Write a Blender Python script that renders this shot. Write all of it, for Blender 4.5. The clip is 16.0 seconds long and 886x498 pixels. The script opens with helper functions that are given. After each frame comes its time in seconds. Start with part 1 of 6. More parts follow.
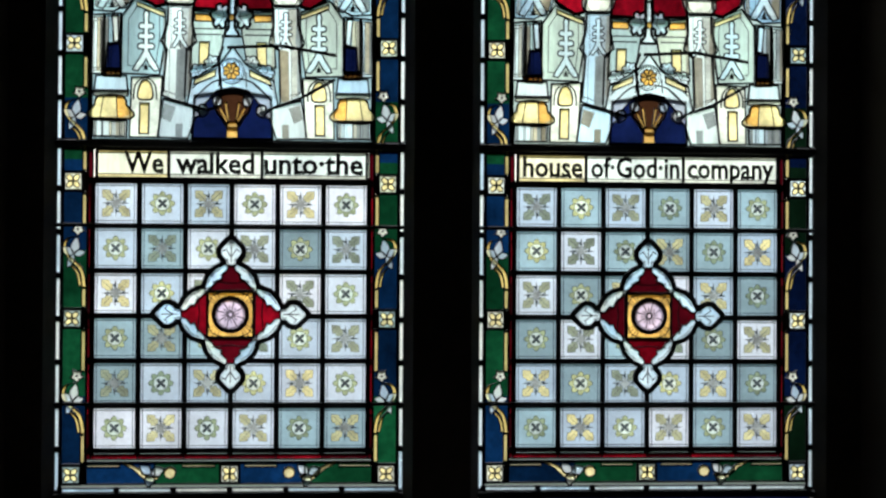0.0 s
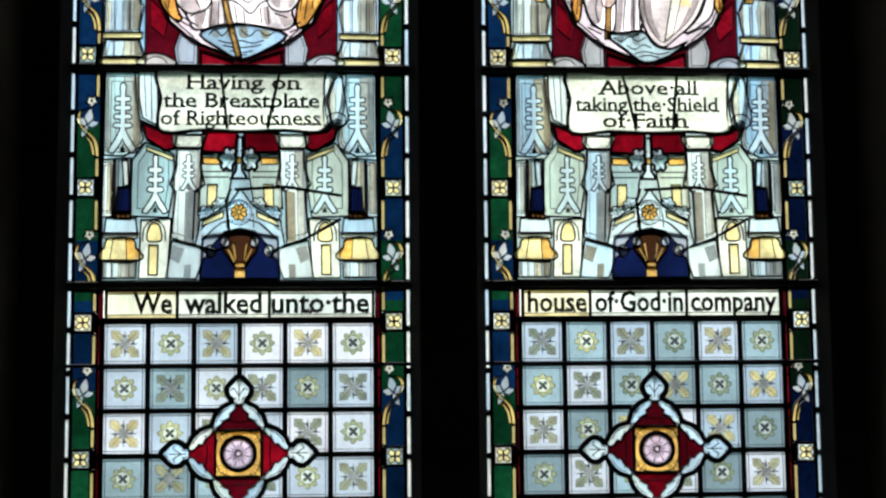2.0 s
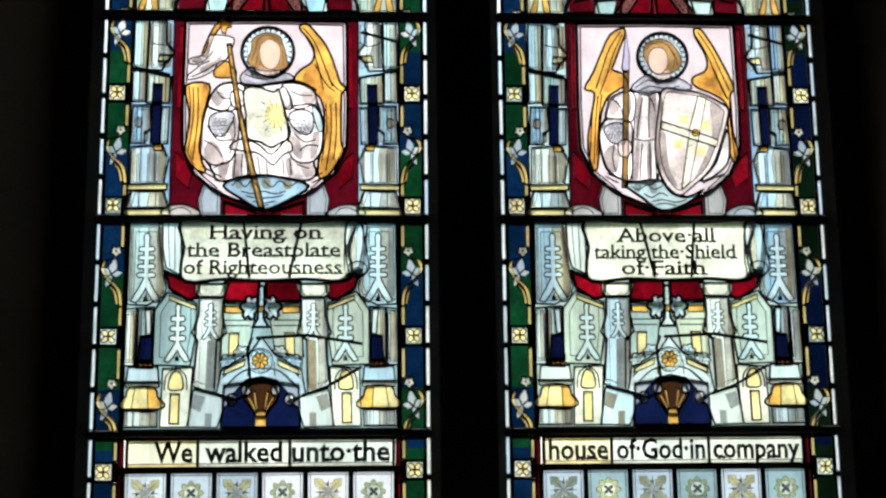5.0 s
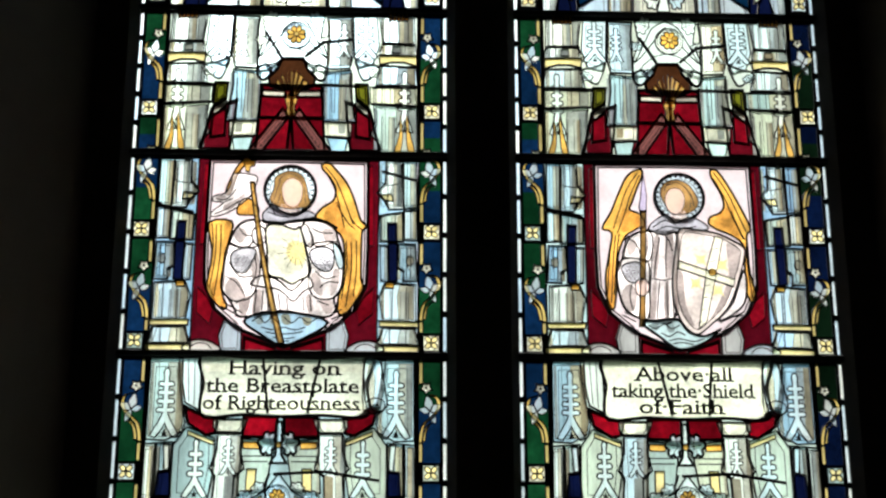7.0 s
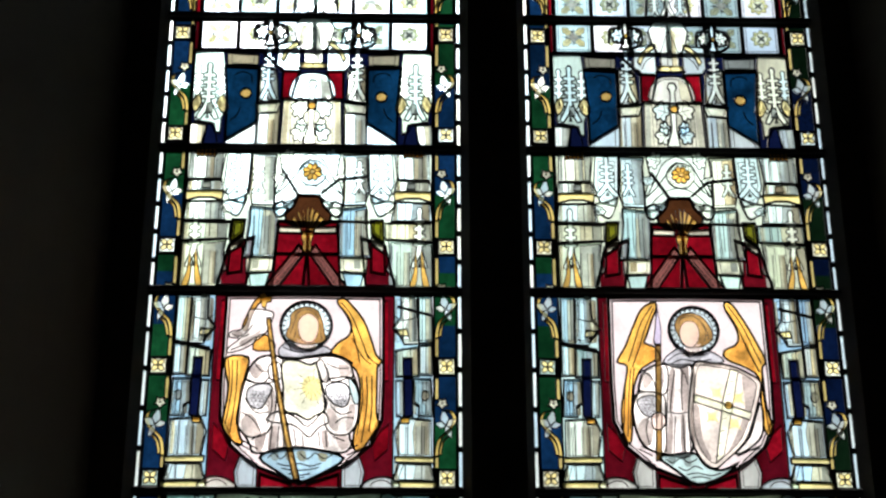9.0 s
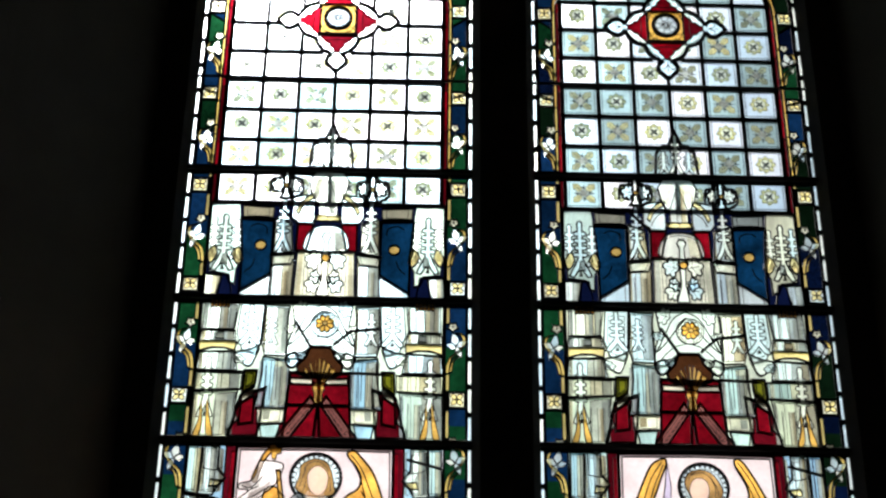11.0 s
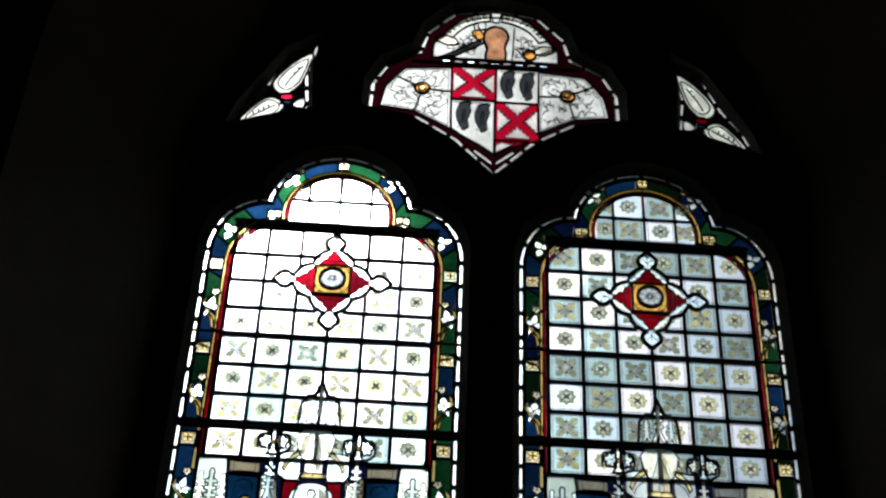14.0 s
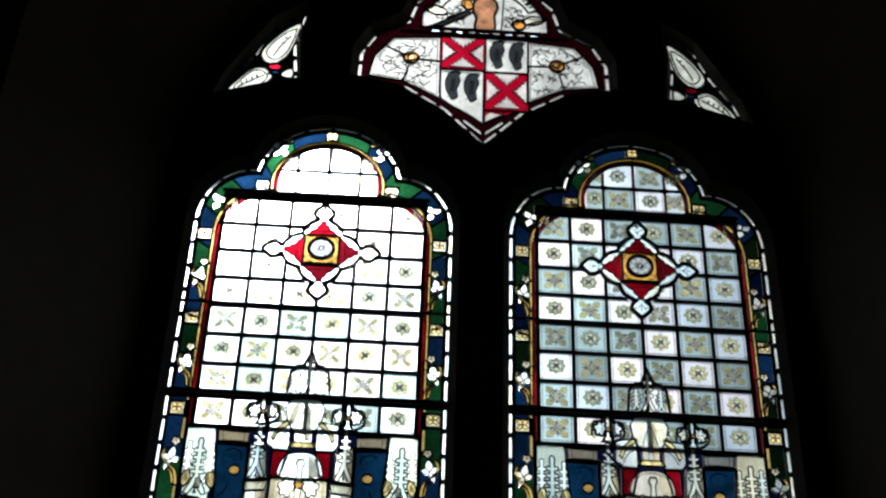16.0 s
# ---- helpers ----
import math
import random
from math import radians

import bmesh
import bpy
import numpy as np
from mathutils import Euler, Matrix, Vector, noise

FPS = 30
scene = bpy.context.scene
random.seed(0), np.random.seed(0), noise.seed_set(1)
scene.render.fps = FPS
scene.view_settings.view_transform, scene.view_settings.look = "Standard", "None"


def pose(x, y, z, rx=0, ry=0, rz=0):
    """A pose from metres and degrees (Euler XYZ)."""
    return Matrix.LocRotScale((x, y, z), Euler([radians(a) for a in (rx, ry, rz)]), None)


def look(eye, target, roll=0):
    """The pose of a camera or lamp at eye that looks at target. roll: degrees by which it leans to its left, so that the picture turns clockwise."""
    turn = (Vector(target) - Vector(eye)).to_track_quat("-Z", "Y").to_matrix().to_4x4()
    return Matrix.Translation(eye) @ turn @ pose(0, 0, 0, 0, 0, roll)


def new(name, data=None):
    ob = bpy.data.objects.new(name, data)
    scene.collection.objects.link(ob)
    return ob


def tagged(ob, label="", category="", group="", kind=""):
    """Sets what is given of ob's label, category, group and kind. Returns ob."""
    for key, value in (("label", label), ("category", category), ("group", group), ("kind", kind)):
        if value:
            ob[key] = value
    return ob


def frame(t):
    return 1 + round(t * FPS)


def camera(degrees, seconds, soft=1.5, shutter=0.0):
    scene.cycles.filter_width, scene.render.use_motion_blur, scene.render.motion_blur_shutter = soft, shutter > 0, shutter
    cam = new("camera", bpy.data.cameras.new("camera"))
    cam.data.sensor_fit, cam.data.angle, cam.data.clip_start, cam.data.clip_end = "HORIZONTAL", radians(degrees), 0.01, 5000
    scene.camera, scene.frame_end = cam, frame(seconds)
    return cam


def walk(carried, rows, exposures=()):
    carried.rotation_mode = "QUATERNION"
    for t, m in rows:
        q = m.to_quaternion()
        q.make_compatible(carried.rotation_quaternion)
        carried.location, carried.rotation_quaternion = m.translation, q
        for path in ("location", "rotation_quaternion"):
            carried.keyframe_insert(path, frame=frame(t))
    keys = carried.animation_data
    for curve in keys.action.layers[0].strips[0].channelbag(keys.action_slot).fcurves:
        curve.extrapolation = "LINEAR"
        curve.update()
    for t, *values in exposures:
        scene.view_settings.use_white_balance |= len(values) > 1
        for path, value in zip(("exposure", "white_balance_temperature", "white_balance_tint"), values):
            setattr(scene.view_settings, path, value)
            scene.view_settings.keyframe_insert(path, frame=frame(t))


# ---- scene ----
cam = camera(33.54, 16.0, soft=2.45)
# seconds, x, y, z, yaw, pitch, lean
ROWS = [
    (0.0, -0.1910, -2.5962, 1.5308, -4.261, 0.726, -0.358),
    (0.5, -0.1858, -2.6073, 1.5294, -4.063, 2.454, 0.090),
    (1.0, -0.1965, -2.6151, 1.5288, -4.297, 3.734, 0.177),
    (1.5, -0.1793, -2.6217, 1.5215, -3.847, 5.291, 0.322),
    (2.0, -0.1827, -2.6197, 1.5137, -3.832, 6.374, 0.521),
    (2.5, -0.1744, -2.6175, 1.5025, -3.560, 6.857, 0.594),
    (3.0, -0.1642, -2.6214, 1.5268, -3.137, 7.617, 0.628),
    (3.5, -0.1705, -2.6224, 1.5152, -3.072, 9.048, 0.621),
    (4.0, -0.1748, -2.6242, 1.5132, -2.994, 10.068, 0.601),
    (4.2, -0.1824, -2.6271, 1.5118, -3.131, 10.527, 0.616),
    (6.3, -0.1829, -2.6485, 1.5142, -2.582, 14.934, 0.418),
    (6.5, -0.1738, -2.6536, 1.5194, -2.309, 15.557, 0.157),
    (7.0, -0.1755, -2.6569, 1.5169, -2.189, 17.253, -0.004),
    (7.5, -0.1680, -2.6615, 1.5213, -1.794, 18.430, 0.004),
    (8.0, -0.1677, -2.6655, 1.5205, -1.592, 19.636, 0.120),
    (8.5, -0.1659, -2.6721, 1.5230, -1.533, 21.072, 0.297),
    (9.0, -0.1728, -2.6752, 1.5244, -1.505, 22.229, 0.146),
    (9.2, -0.1725, -2.6743, 1.5251, -1.421, 22.662, 0.161),
    (11.3, -0.1734, -2.7118, 1.5390, -0.914, 28.815, -0.975),
    (11.5, -0.1733, -2.7129, 1.5292, -0.857, 29.617, -1.149),
    (12.0, -0.1656, -2.7238, 1.5294, -0.634, 31.242, -1.456),
    (12.5, -0.1725, -2.7450, 1.5305, -0.732, 32.653, -1.567),
    (13.0, -0.1785, -2.7609, 1.5324, -1.106, 34.249, -1.878),
    (13.5, -0.1828, -2.7660, 1.5317, -1.303, 35.824, -2.067),
    (14.0, -0.1791, -2.7697, 1.5274, -1.311, 37.433, -2.520),
    (14.5, -0.1795, -2.7717, 1.5204, -1.401, 38.785, -2.532),
    (15.0, -0.1848, -2.7739, 1.5295, -1.641, 38.620, -2.268),
    (15.5, -0.1721, -2.7649, 1.5161, -1.493, 38.459, -2.387),
    (16.0, -0.1763, -2.7492, 1.5168, -1.843, 36.620, -2.097),
]
walk(cam, [(t, pose(x, y, z, 0, 0, yaw) @ pose(0, 0, 0, 90 + pitch) @ pose(0, 0, 0, 0, 0, -lean))
           for t, x, y, z, yaw, pitch, lean in ROWS],
     [(0, 0.3, 6080, 12), (4.2, 0.22, 6200, 11), (6.5, 0.32, 6550, 10), (9.0, 0.4, 6600, 10), (11.5, 0.2, 6650, 10), (13.0, -0.08, 6700, 12), (16.0, -0.15, 6700, 13)])

# ---- light: low sun in front of the window, a little to one side ----
SUN = Vector((-0.33, 2.77, 2.06)).normalized()
world = bpy.data.worlds.new("sky")
scene.world = world
world.use_nodes = True
wn = world.node_tree
sky = wn.nodes.new("ShaderNodeTexSky")
sky.sky_type, sky.sun_disc = "NISHITA", False
sky.sun_elevation = math.asin(SUN.z)
sky.sun_rotation = math.atan2(SUN.x, SUN.y)
wn.links.new(sky.outputs[0], wn.nodes["Background"].inputs[0])
wn.nodes["Background"].inputs[1].default_value = 0.12
sun = new("sun", bpy.data.lights.new("sun", "SUN"))
sun.data.energy, sun.data.angle, sun.data.color = 3.3, radians(0.53), (1, 0.985, 0.97)
sun.matrix_world = look(SUN * 30, (0, 0, 0))


# ---- materials ----
def material(name):
    m = bpy.data.materials.new(name)
    m.use_nodes = True
    m.node_tree.nodes.clear()
    return m, m.node_tree.nodes, m.node_tree.links


def varied(nodes, links, colour, scale, amount, per_thing=0.0, detail=6.0, stretch=None):
    """A base colour that varies with noise at two scales and, if asked, from piece to piece."""
    geo = nodes.new("ShaderNodeNewGeometry")
    where = geo.outputs["Position"]
    if stretch:
        mapping = nodes.new("ShaderNodeMapping")
        mapping.inputs["Scale"].default_value = stretch
        links.new(where, mapping.inputs[0])
        where = mapping.outputs[0]
    total = None
    for s, a in ((scale, amount), (scale * 9, amount * 0.5)):
        n = nodes.new("ShaderNodeTexNoise")
        n.inputs["Scale"].default_value, n.inputs["Detail"].default_value = s, detail
        links.new(where, n.inputs["Vector"])
        k = nodes.new("ShaderNodeMapRange")
        k.inputs["From Min"].default_value, k.inputs["From Max"].default_value = 0.3, 0.7
        k.inputs["To Min"].default_value, k.inputs["To Max"].default_value = 1 - a, 1 + a
        links.new(n.outputs["Fac"], k.inputs["Value"])
        if total is None:
            total = k.outputs[0]
        else:
            m = nodes.new("ShaderNodeMath")
            m.operation = "MULTIPLY"
            links.new(total, m.inputs[0]), links.new(k.outputs[0], m.inputs[1])
            total = m.outputs[0]
    if per_thing:
        info = nodes.new("ShaderNodeObjectInfo")
        k = nodes.new("ShaderNodeMapRange")
        k.inputs["To Min"].default_value, k.inputs["To Max"].default_value = 1 - per_thing, 1
        links.new(info.outputs["Random"], k.inputs["Value"])
        m = nodes.new("ShaderNodeMath")
        m.operation = "MULTIPLY"
        links.new(total, m.inputs[0]), links.new(k.outputs[0], m.inputs[1])
        total = m.outputs[0]
    mix = nodes.new("ShaderNodeVectorMath")
    mix.operation = "SCALE"
    mix.inputs[0].default_value = colour
    links.new(total, mix.inputs["Scale"])
    return mix.outputs[0]


def glass(name, colour, amount=0.12, per_thing=0.0, haze=0.35, scale=14.0, rough=0.72, stretch=None, other=None):
    """Old translucent pot-metal glass: it scatters most of the light and passes some of it nearly straight on."""
    m, nodes, links = material(name)
    col = varied(nodes, links, colour, scale, amount, per_thing, stretch=stretch)
    if other:
        second = varied(nodes, links, other, scale, amount, per_thing, stretch=stretch)
        info, blend = nodes.new("ShaderNodeObjectInfo"), nodes.new("ShaderNodeMix")
        blend.data_type = "RGBA"
        links.new(info.outputs["Random"], blend.inputs[0])
        links.new(col, blend.inputs[6]), links.new(second, blend.inputs[7])
        col = blend.outputs[2]
    scatter = nodes.new("ShaderNodeBsdfTranslucent")
    through_it = nodes.new("ShaderNodeBsdfRefraction")
    through_it.inputs["Roughness"].default_value, through_it.inputs["IOR"].default_value = rough, 1.18
    gloss = nodes.new("ShaderNodeBsdfGlossy")
    gloss.inputs["Roughness"].default_value = 0.12
    gloss.inputs["Color"].default_value = (0.9, 0.9, 0.9, 1)
    a, b = nodes.new("ShaderNodeMixShader"), nodes.new("ShaderNodeMixShader")
    a.inputs[0].default_value, b.inputs[0].default_value = haze, 0.03
    out = nodes.new("ShaderNodeOutputMaterial")
    links.new(col, scatter.inputs["Color"]), links.new(col, through_it.inputs["Color"])
    links.new(scatter.outputs[0], a.inputs[1]), links.new(through_it.outputs[0], a.inputs[2])
    links.new(a.outputs[0], b.inputs[1]), links.new(gloss.outputs[0], b.inputs[2])
    links.new(b.outputs[0], out.inputs[0])
    return m


def solid(name, colour, rough=0.8, metal=0.0, scale=6.0, amount=0.15, bump=0.0, bump_scale=60.0):
    m, nodes, links = material(name)
    col = varied(nodes, links, colour, scale, amount)
    p = nodes.new("ShaderNodeBsdfPrincipled")
    p.inputs["Roughness"].default_value, p.inputs["Metallic"].default_value = rough, metal
    links.new(col, p.inputs["Base Color"])
    if bump:
        n, k = nodes.new("ShaderNodeTexNoise"), nodes.new("ShaderNodeBump")
        n.inputs["Scale"].default_value, n.inputs["Detail"].default_value = bump_scale, 8
        k.inputs["Strength"].default_value, k.inputs["Distance"].default_value = bump, 0.004
        links.new(n.outputs["Fac"], k.inputs["Height"]), links.new(k.outputs[0], p.inputs["Normal"])
    out = nodes.new("ShaderNodeOutputMaterial")
    links.new(p.outputs[0], out.inputs[0])
    return m


GLASS = {
    "white": glass("white_glass", (0.71, 0.86, 0.93), 0.17, 0.14, 0.64, stretch=(1.6, 1, 0.35), other=(0.82, 0.85, 0.79)),
    "quarry": glass("quarry_glass", (0.70, 0.83, 0.92), 0.12, 0.24, 0.7, other=(0.80, 0.82, 0.85)),
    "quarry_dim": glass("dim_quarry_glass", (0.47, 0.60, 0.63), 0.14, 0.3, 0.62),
    "opal": glass("opal_glass", (0.57, 0.62, 0.62), 0.28, 0.15, 0.03),
    "robe": glass("robe_glass", (0.66, 0.645, 0.63), 0.42, 0.0, 0.12, scale=24.0),
    "cream": glass("cream_glass", (0.68, 0.70, 0.60), 0.35, 0.1, 0.32),
    "pale_blue": glass("pale_blue_glass", (0.46, 0.65, 0.78), 0.22, 0.2, 0.58, stretch=(1.6, 1, 0.35), other=(0.60, 0.72, 0.68)),
    "pale_green": glass("pale_green_glass", (0.51, 0.66, 0.67), 0.22, 0.2, 0.58, stretch=(1.6, 1, 0.35), other=(0.66, 0.69, 0.57)),
    "grey": glass("grey_wash_glass", (0.24, 0.28, 0.28), 0.25, other=(0.28, 0.25, 0.17)),
    "wash": glass("pale_wash_glass", (0.40, 0.47, 0.49), 0.3, 0.25, 0.3, other=(0.50, 0.46, 0.32)),
    "sepia": glass("sepia_wash_glass", (0.33, 0.30, 0.29), 0.35, 0.0, 0.08, scale=25.0),
    "smoked": glass("smoked_glass", (0.0012, 0.001, 0.0012), 0.25, haze=0.0),
    "frost": glass("frosted_blue_glass", (0.42, 0.52, 0.62), 0.2, haze=0.1),
    "lilac": glass("lilac_glass", (0.52, 0.49, 0.60), 0.25, haze=0.15),
    "pinkish": glass("pinkish_white_glass", (0.72, 0.67, 0.68), 0.12, haze=0.2),
    "tan": glass("tan_glass", (0.40, 0.24, 0.15), 0.4, haze=0.0, scale=40.0),
    "flesh": glass("flesh_glass", (0.70, 0.60, 0.57), 0.12, haze=0.0),
    "gold": glass("gold_stain_glass", (0.58, 0.40, 0.12), 0.38, haze=0.08, scale=25.0),
    "straw": glass("straw_stain_glass", (0.64, 0.58, 0.33), 0.3, haze=0.15, scale=22.0),
    "amber": glass("amber_stain_glass", (0.50, 0.27, 0.07), 0.35, haze=0.08, scale=25.0),
    "brown": glass("brown_glass", (0.075, 0.03, 0.012), 0.3, haze=0.2),
    "red": glass("ruby_glass", (0.24, 0.004, 0.014), 0.6, 0.5, 0.12, scale=11.0),
    "bright_red": glass("bright_ruby_glass", (0.32, 0.004, 0.022), 0.2, 0.1, 0.04),
    "dark_red": glass("dark_ruby_glass", (0.10, 0.003, 0.009), 0.45, 0.4, 0.2, scale=9.0),
    "garnet": glass("garnet_glass", (0.016, 0.001, 0.003), 0.4, 0.4, 0.02, scale=9.0),
    "blue": glass("blue_glass", (0.004, 0.026, 0.078), 0.5, 0.6, 0.06, scale=9.0),
    "navy": glass("navy_glass", (0.005, 0.010, 0.05), 0.4, 0.3, 0.2),
    "green": glass("green_glass", (0.006, 0.060, 0.022), 0.5, 0.6, 0.06, scale=9.0),
    "shield": glass("painted_shield_glass", (0.62, 0.585, 0.55), 0.3, haze=0.06, scale=16.0),
    "sky_blue": glass("streaky_blue_glass", (0.003, 0.035, 0.095), 0.6, 0.2, 0.1, scale=14.0),
    "yellow": glass("yellow_stain_glass", (0.66, 0.54, 0.20), 0.25, haze=0.12, scale=22.0),
    "rose": glass("rose_brown_glass", (0.26, 0.115, 0.105), 0.3, haze=0.1, scale=22.0),
    "hair": glass("brown_gold_glass", (0.30, 0.18, 0.07), 0.4, haze=0.0, scale=40.0),
    # shaded copies of blue and green, for border glass that gets less light
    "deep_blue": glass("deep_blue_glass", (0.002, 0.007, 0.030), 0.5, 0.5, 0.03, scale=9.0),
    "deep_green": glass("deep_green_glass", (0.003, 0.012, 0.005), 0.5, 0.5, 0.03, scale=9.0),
    "steel": glass("steel_grey_glass", (0.03, 0.038, 0.045), 0.3, haze=0.03),
    "leaf": glass("grey_green_leaf_glass", (0.60, 0.66, 0.62), 0.3, 0.15, 0.02, scale=40.0),
    "feather": glass("shaded_gold_glass", (0.46, 0.29, 0.08), 0.45, haze=0.08, scale=30.0),
    "staff": glass("brown_staff_glass", (0.26, 0.17, 0.06), 0.35, haze=0.05, scale=30.0),
    "mail": glass("mail_grey_glass", (0.42, 0.43, 0.46), 0.4, haze=0.1, scale=40.0),
    "olive": glass("olive_glass", (0.17, 0.18, 0.02), 0.3),
}
STAIN_GREY = glass("grey_paint_wash", (0.34, 0.36, 0.34), 0.35, 0.3, scale=60.0)
STAIN_SLATE = glass("slate_paint_line", (0.07, 0.085, 0.09), 0.3, 0.3, 0.05)
STAIN_PALE = glass("pale_paint_wash", (0.66, 0.72, 0.74), 0.2, 0.2)
STAIN_GREEN = glass("green_silver_stain", (0.34, 0.42, 0.29), 0.3, 0.3, scale=30.0, other=(0.54, 0.53, 0.29))
STAIN_OLIVE = glass("olive_silver_stain", (0.31, 0.37, 0.29), 0.3, 0.3, scale=30.0, other=(0.56, 0.51, 0.29))
LEAD = solid("lead", (0.02, 0.02, 0.022), 0.8, 0.2, 40, 0.3)
IRON = solid("painted_iron", (0.012, 0.012, 0.012), 0.9, 0.0, 30, 0.3)
ENAMEL = solid("black_glass_paint", (0.012, 0.011, 0.01), 0.7)
STONE = solid("limestone", (0.08, 0.07, 0.06), 0.9, 0, 3, 0.22, 0.5)
PLASTER = solid("soot_darkened_plaster", (0.16, 0.14, 0.115), 0.95, 0, 1.3, 0.12, 0.3, 25)
FLAGS = solid("worn_flagstone", (0.06, 0.052, 0.045), 0.7, 0, 1.5, 0.3, 0.3)
TIMBER = solid("dark_timber", (0.09, 0.06, 0.04), 0.7, 0, 4, 0.3, 0.3)
GRASS = solid("mown_grass", (0.05, 0.08, 0.03), 0.95, 0, 2, 0.3)

# ---- helpers for flat work; measures in centimetres: u across a light from its middle, v above the floor ----
CM = 0.01
AXIS = {"left": -0.369, "right": 0.369, "middle": 0.0}
STEP = 0.0035          # from one layer of glass to the next, towards the room


def link_mesh(name, verts, faces, mat, parent=None, loc=(0, 0, 0), label=""):
    me = bpy.data.meshes.new(name)
    me.from_pydata([tuple(p) for p in verts], [], faces)
    me.update()
    me.materials.append(mat)
    ob = new(name, me)
    ob.parent, ob.location = parent, loc
    if label:
        ob["label"] = label
    return ob


def signed_area(pts):
    return sum(a[0] * b[1] - b[0] * a[1] for a, b in zip(pts, pts[1:] + pts[:1])) / 2


def slab(pts, y0, y1):
    """Vertices and faces of a flat piece with the outline pts (metres), from y0 (room side) to y1."""
    if signed_area(pts) < 0:
        pts = pts[::-1]
    n = len(pts)
    verts = [(x, y0, z) for x, z in pts] + [(x, y1, z) for x, z in pts]
    faces = [list(range(n)), list(range(2 * n - 1, n - 1, -1))]
    faces += [[i, i + n, (i + 1) % n + n, (i + 1) % n] for i in range(n)]
    return verts, faces


def ribbon(pts, width, y0, y1, closed=True):
    """A strip of the given width along a line in the window's plane, with thickness from y0 to y1."""
    pts = [p for i, p in enumerate(pts) if i == 0 or (p[0] - pts[i - 1][0]) ** 2 + (p[1] - pts[i - 1][1]) ** 2 > 1e-10]
    n = len(pts)
    if n < 2:
        return [], []
    verts, faces = [], []
    for i, p in enumerate(pts):
        a = pts[i - 1] if closed or i else p
        b = pts[(i + 1) % n] if closed or i < n - 1 else p
        d1, d2 = Vector((p[0] - a[0], p[1] - a[1])), Vector((b[0] - p[0], b[1] - p[1]))
        d1 = d1.normalized() if d1.length > 1e-9 else d2.normalized()
        d2 = d2.normalized() if d2.length > 1e-9 else d1
        n1, n2 = Vector((-d1.y, d1.x)), Vector((-d2.y, d2.x))
        m = n1 + n2
        m = m / max(m.length_squared, 0.35) * 2 if m.length > 1e-6 else n1
        m = m * width / 2
        verts += [(p[0] + m.x, y0, p[1] + m.y), (p[0] - m.x, y0, p[1] - m.y),
                  (p[0] - m.x, y1, p[1] - m.y), (p[0] + m.x, y1, p[1] + m.y)]
    for i in range(n if closed else n - 1):
        j = (i + 1) % n
        for k in range(4):
            faces.append([4 * i + k, 4 * i + (k + 1) % 4, 4 * j + (k + 1) % 4, 4 * j + k])
    if not closed:
        faces += [[3, 2, 1, 0], [4 * n - 4, 4 * n - 3, 4 * n - 2, 4 * n - 1]]
    return verts, faces


def smooth(pts, steps=4, closed=True):
    """A soft curve through the points."""
    n, out = len(pts), []
    for i in range(n if closed else n - 1):
        get = (lambda k: pts[k % n]) if closed else (lambda k: pts[min(max(k, 0), n - 1)])
        p0, p1, p2, p3 = get(i - 1), get(i), get(i + 1), get(i + 2)
        for s in range(steps):
            t = s / steps
            out.append(tuple(0.5 * (2 * b + (c - a) * t + (2 * a - 5 * b + 4 * c - d) * t * t + (3 * b - a - 3 * c + d) * t ** 3)
                             for a, b, c, d in zip(p0, p1, p2, p3)))
    return out if closed else out + [pts[-1]]


def disc(u, v, r, n=16, ry=None, a0=0, a1=360):
    full = abs(a1 - a0) >= 360
    m = n if full else n - 1
    return [(u + r * math.cos(radians(a0 + (a1 - a0) * i / m)), v + (ry or r) * math.sin(radians(a0 + (a1 - a0) * i / m))) for i in range(n)]


def box(u0, v0, u1, v1):
    return [(u0, v0), (u1, v0), (u1, v1), (u0, v1)]


def pts_of(text):
    """'u,v u,v ...' as points."""
    return [tuple(float(c) for c in q.split(",")) for q in text.split()]


def mirror(pts):
    return [(-u, v) for u, v in pts][::-1]


MODELLED = {"buttress", "shaft", "drum", "column", "niche", "skirt", "capital_profile", "buttress_profile", "band", "spire_ground"}


PAINTED = {"gable", "buttress_foot", "niche_end", "scroll_curl", "bracket", "capital", "corbel", "arch", "cornice", "wall_pane", "turret", "dome", "screen", "arc_ground", "pinnacle_ground", "ring", "base_moulding", "moulding"}


